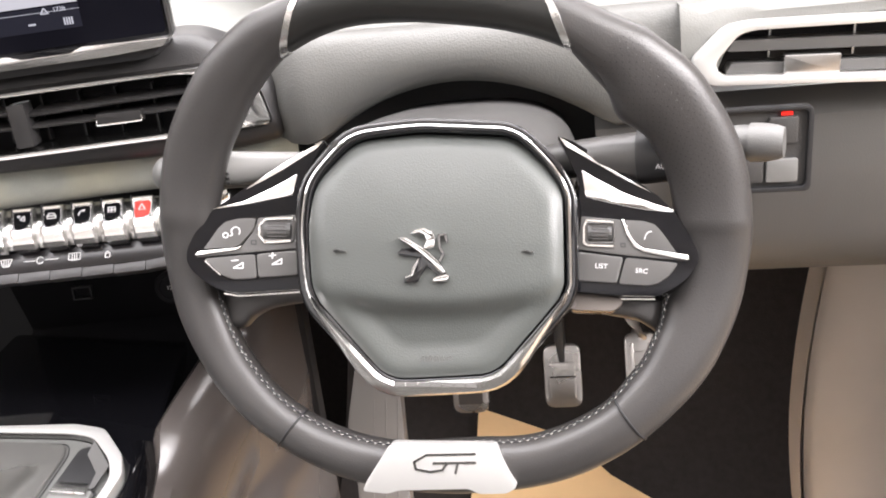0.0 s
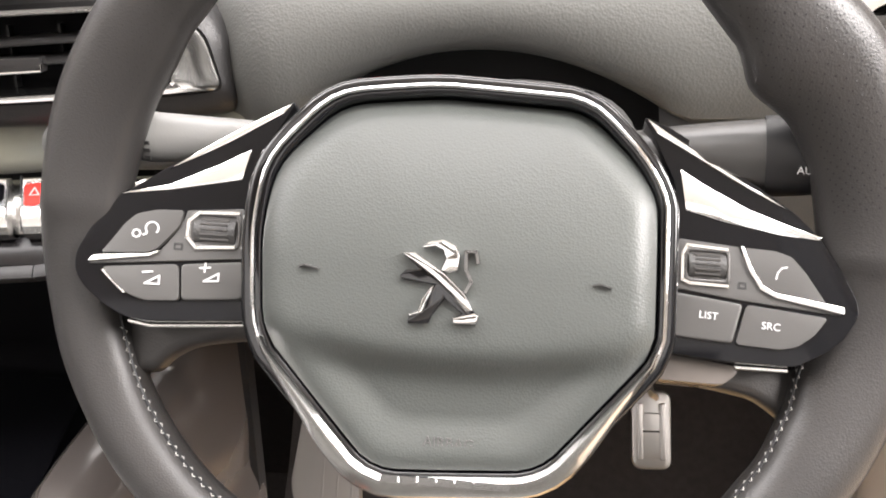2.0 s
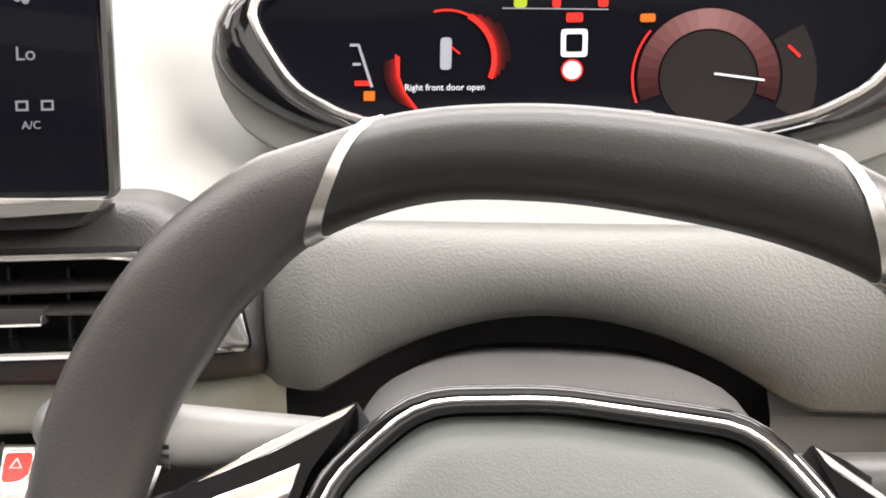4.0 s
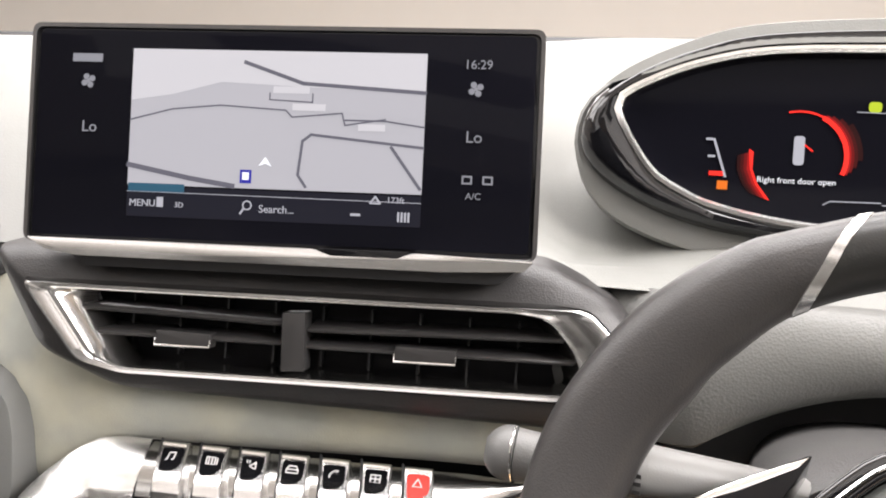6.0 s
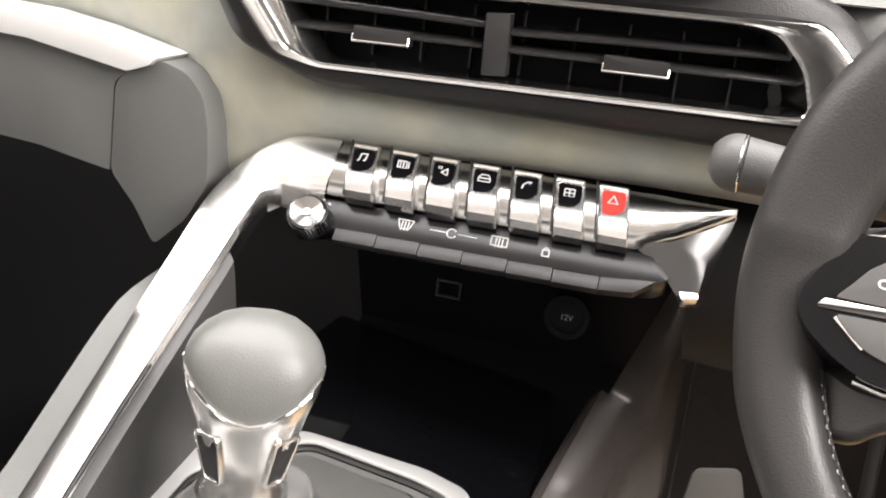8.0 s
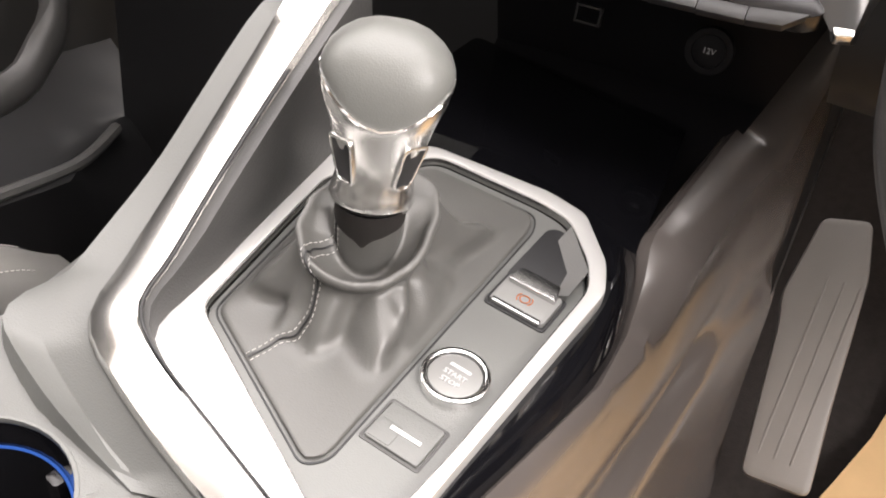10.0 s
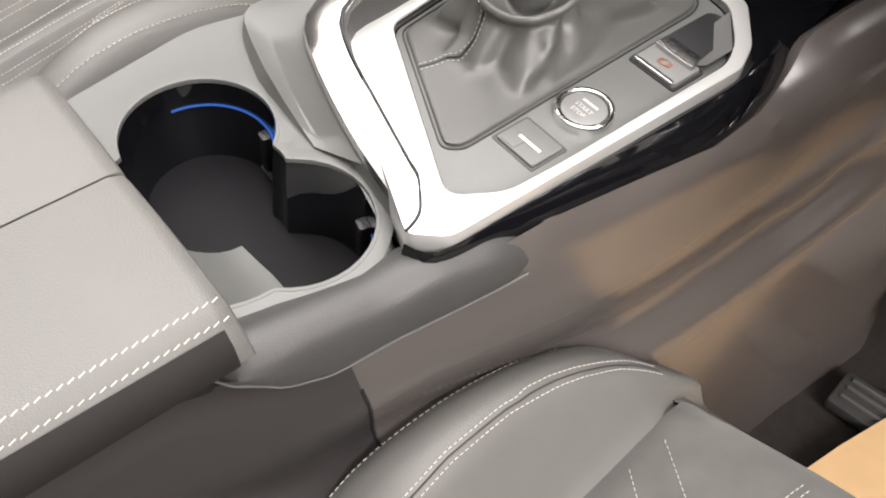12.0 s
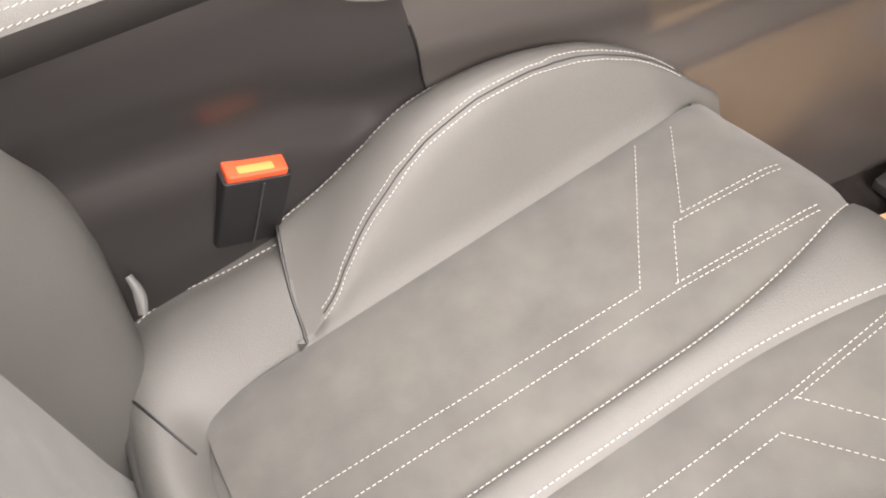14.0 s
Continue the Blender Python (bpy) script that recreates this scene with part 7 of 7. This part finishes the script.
copy_thing(driver_seat, Matrix.Translation(driver_seat.location + Vector((-0.90, 0.0, 0.0))))

# ---- belt buckle ----
buckle = thing("belt_buckle", "black seat belt buckle with orange-red release button", "belt buckle", (-0.30, -0.32, 0.25))
BK = basis((-0.302, -0.314, 0.341), (0.02, 0.97, -0.20), (-0.99, 0.02, 0.1))
part("shell", prism(BK, rounded(rect(-26, -18, 26, 18), 4), -75, -2, 3), black_plastic, buckle)
part("button", prism(BK, rounded(rect(-23, -16, 23, 15), 3), -4, 3, 2), buckle_red, buckle, "orange-red release button")
part("slot", prism(BK, rounded(rect(-14, -13, 13, -6), 1.5), 2.5, 3.4, 0.3), orange_label, buckle)
part("shell_seam", stroke(basis(mm(BK, 0, -18.2, -40), BK.to_3x3() @ Vector((1, 0, 0)), BK.to_3x3() @ Vector((0, 0, 1))), [(4, -34), (4, 34)], 1.4, -0.2, 0.8), dark_dash, buckle)
guide = single("belt_guide", tube(spline([(-0.279, -0.421, 0.294), (-0.269, -0.4185, 0.288), (-0.2605, -0.4195, 0.282), (-0.255, -0.4215, 0.277)], 8), lambda t: 0.0046 - 0.003 * abs(t - 0.6), 10, flat=0.5), grey_plastic, "pale plastic belt guide on the seat edge", "belt guide")

# ---- footwell ----
foot = thing("footwell", "black carpeted driver footwell", "carpet", (0.0, 0.5, 0.06), kind="structure")
rows = []
for x in xs(-0.30, 0.44, 12):
    rows.append(spline([(x, -0.6, 0.065), (x, 0.2, 0.07), (x, 0.55, 0.10), (x, 0.72, 0.20), (x, 0.86, 0.42), (x, 0.93, 0.66)], 20))
# Dark sheet added behind the door trim so the gap there stays dark.
part("gap_backing", box(0.49, 0.20, 0.05, 0.51, 0.98, 0.86), carpet, foot)
part("carpet_sheet", loft(rows), carpet, foot)
rest = thing("footrest", "grey ribbed plastic footrest", "footrest", (-0.19, 0.55, 0.12))
FR = basis((-0.190, 0.515, 0.292), (1, 0.05, 0), (-0.12, 0.68, 0.74))
part("plate", prism(FR, rounded([(-20, -156), (46, -152), (36, -66), (24, 72), (8, 130), (-38, 118), (-48, 28), (-40, 0)], 10), -30, 0, 6), warm_trim, rest)
for u in (-12, 4, 20):
    part("rib", prism(FR, rounded(rect(u - 1.2, -130, u + 1.2, 60), 1), -1, 0.7, 0.5), warm_trim, rest)


def pedal(name, label, x, y, z, w, h, tilt, stem):
    p = thing(name, label, "pedal", (x, y, z))
    m = basis((x, y, z), (1, 0, 0), (0, tilt, 1))
    body = part("pad", prism(m, rounded(rect(-w / 2, -h / 2, w / 2, h / 2), w * 0.28), -6, 4, 3), steel, p, "bright steel pedal pad")
    part("grip", prism(m, rounded(rect(-w * 0.34, -h * 0.36, w * 0.34, h * 0.22), 4), 4, 6, 1), rubber if name == "clutch_pedal" else steel, body)
    part("grip_line", prism(m, rect(-w * 0.34, -2, w * 0.34, 0), 5.8, 6.6), rubber, body)
    if stem:
        part("arm", tube(spline([(x, y + 0.018, z + 0.026), (x - 0.006, y + 0.015, z + 0.052), (x - 0.020, y + 0.034, z + 0.080), (x - 0.030, y + 0.09, z + 0.13)], 16), 0.012, 10, flat=0.4), steel, p, "curved steel arm")
    else:
        part("arm", tube(spline([(x, y + 0.006, z + 0.01), (x - 0.002, y + 0.03, z + h * 0.0007 + 0.04), (x, y + 0.10, z + 0.30)], 10), 0.007, 10), dark_dash, p)
    return p


pedal("brake_pedal", "bright steel brake pedal with rubber grip", 0.0463, 0.55, 0.365, 47, 80, 0.35, 0.0)
pedal("clutch_pedal", "bright steel clutch pedal", -0.072, 0.548, 0.361, 46, 78, 0.35, 0.0)
acc = pedal("accelerator_pedal", "tall ribbed steel accelerator pedal", 0.1445, 0.55, 0.376, 40, 80, 0.45, -0.03)
ACC = basis((0.1445, 0.55, 0.376), (1, 0, 0), (0, 0.45, 1))
for u in (-12, 11):
    part("ridge", prism(ACC, rounded(rect(u - 3, -30, u + 3, 28), 2), 3, 9, 2), steel, acc)

mat1 = single("paper_mat", loft([[Vector((x, y, lerp(y, [(0.0, 0.075), (0.45, 0.10), (0.6, 0.135), (0.75, 0.235)]) + 0.004 + 0.003 * math.sin(9 * x + 7 * y))) for x in xs(a, b, 10)] for y, a, b in ((0.04, -0.19, 0.36), (0.18, -0.18, 0.36), (0.30, -0.165, 0.33), (0.42, -0.145, 0.28), (0.52, -0.12, 0.24), (0.60, -0.10, 0.16), (0.64, -0.094, 0.10), (0.68, -0.092, 0.045), (0.715, -0.09, -0.08))]), paper, "tan protective paper laid in the footwell", "paper mat")
m_ = mat1.modifiers.new("thickness", "SOLIDIFY")
m_.thickness = 0.0015
floor_clip = thing("mat_clip", "grey plastic floor mat clip", "mat clip", (-0.175, 0.37, 0.09))
CLP = basis((-0.175, 0.37, 0.10), (1, 0.1, 0), (0, 1, 0.1))
part("base", prism(CLP, rounded(rect(-35, -25, 30, 25), 6), -14, 0, 3), dark_dash, floor_clip)
for v in (-12, 2, 14):
    part("rib", prism(CLP, rect(-26, v - 2, 22, v + 2), -1, 4, 0.8), grey_plastic, floor_clip)

# ---- driver's door trim ----
door = thing("door_trim", "grey moulded door trim at the open driver's door", "door trim", (0.42, 0.6, 0.4))
rows = []
for z in xs(0.05, 0.80, 24):
    bow = 0.035 * math.sin((z - 0.05) / 0.75 * math.pi * 1.3)
    rows.append(spline([(0.340 - bow, 0.42, z), (0.332 - bow, 0.44, z), (0.342 - bow, 0.47, z), (0.42, 0.56, z), (0.46, 0.70, z), (0.47, 0.9, z)], 12))
part("trim_panel", loft(rows), tan_trim, door)
rows = []
for z in xs(0.05, 0.80, 24):
    bow = 0.035 * math.sin((z - 0.05) / 0.75 * math.pi * 1.3)
    rows.append(spline([(0.352 - bow, 0.47, z), (0.346 - bow, 0.435, z), (0.368 - bow, 0.415, z), (0.43 - 0.5 * bow, 0.41, z), (0.55, 0.425, z), (0.75, 0.46, z)], 14))
part("pillar_trim", loft(rows), tan_trim, door, "warm grey pillar trim")
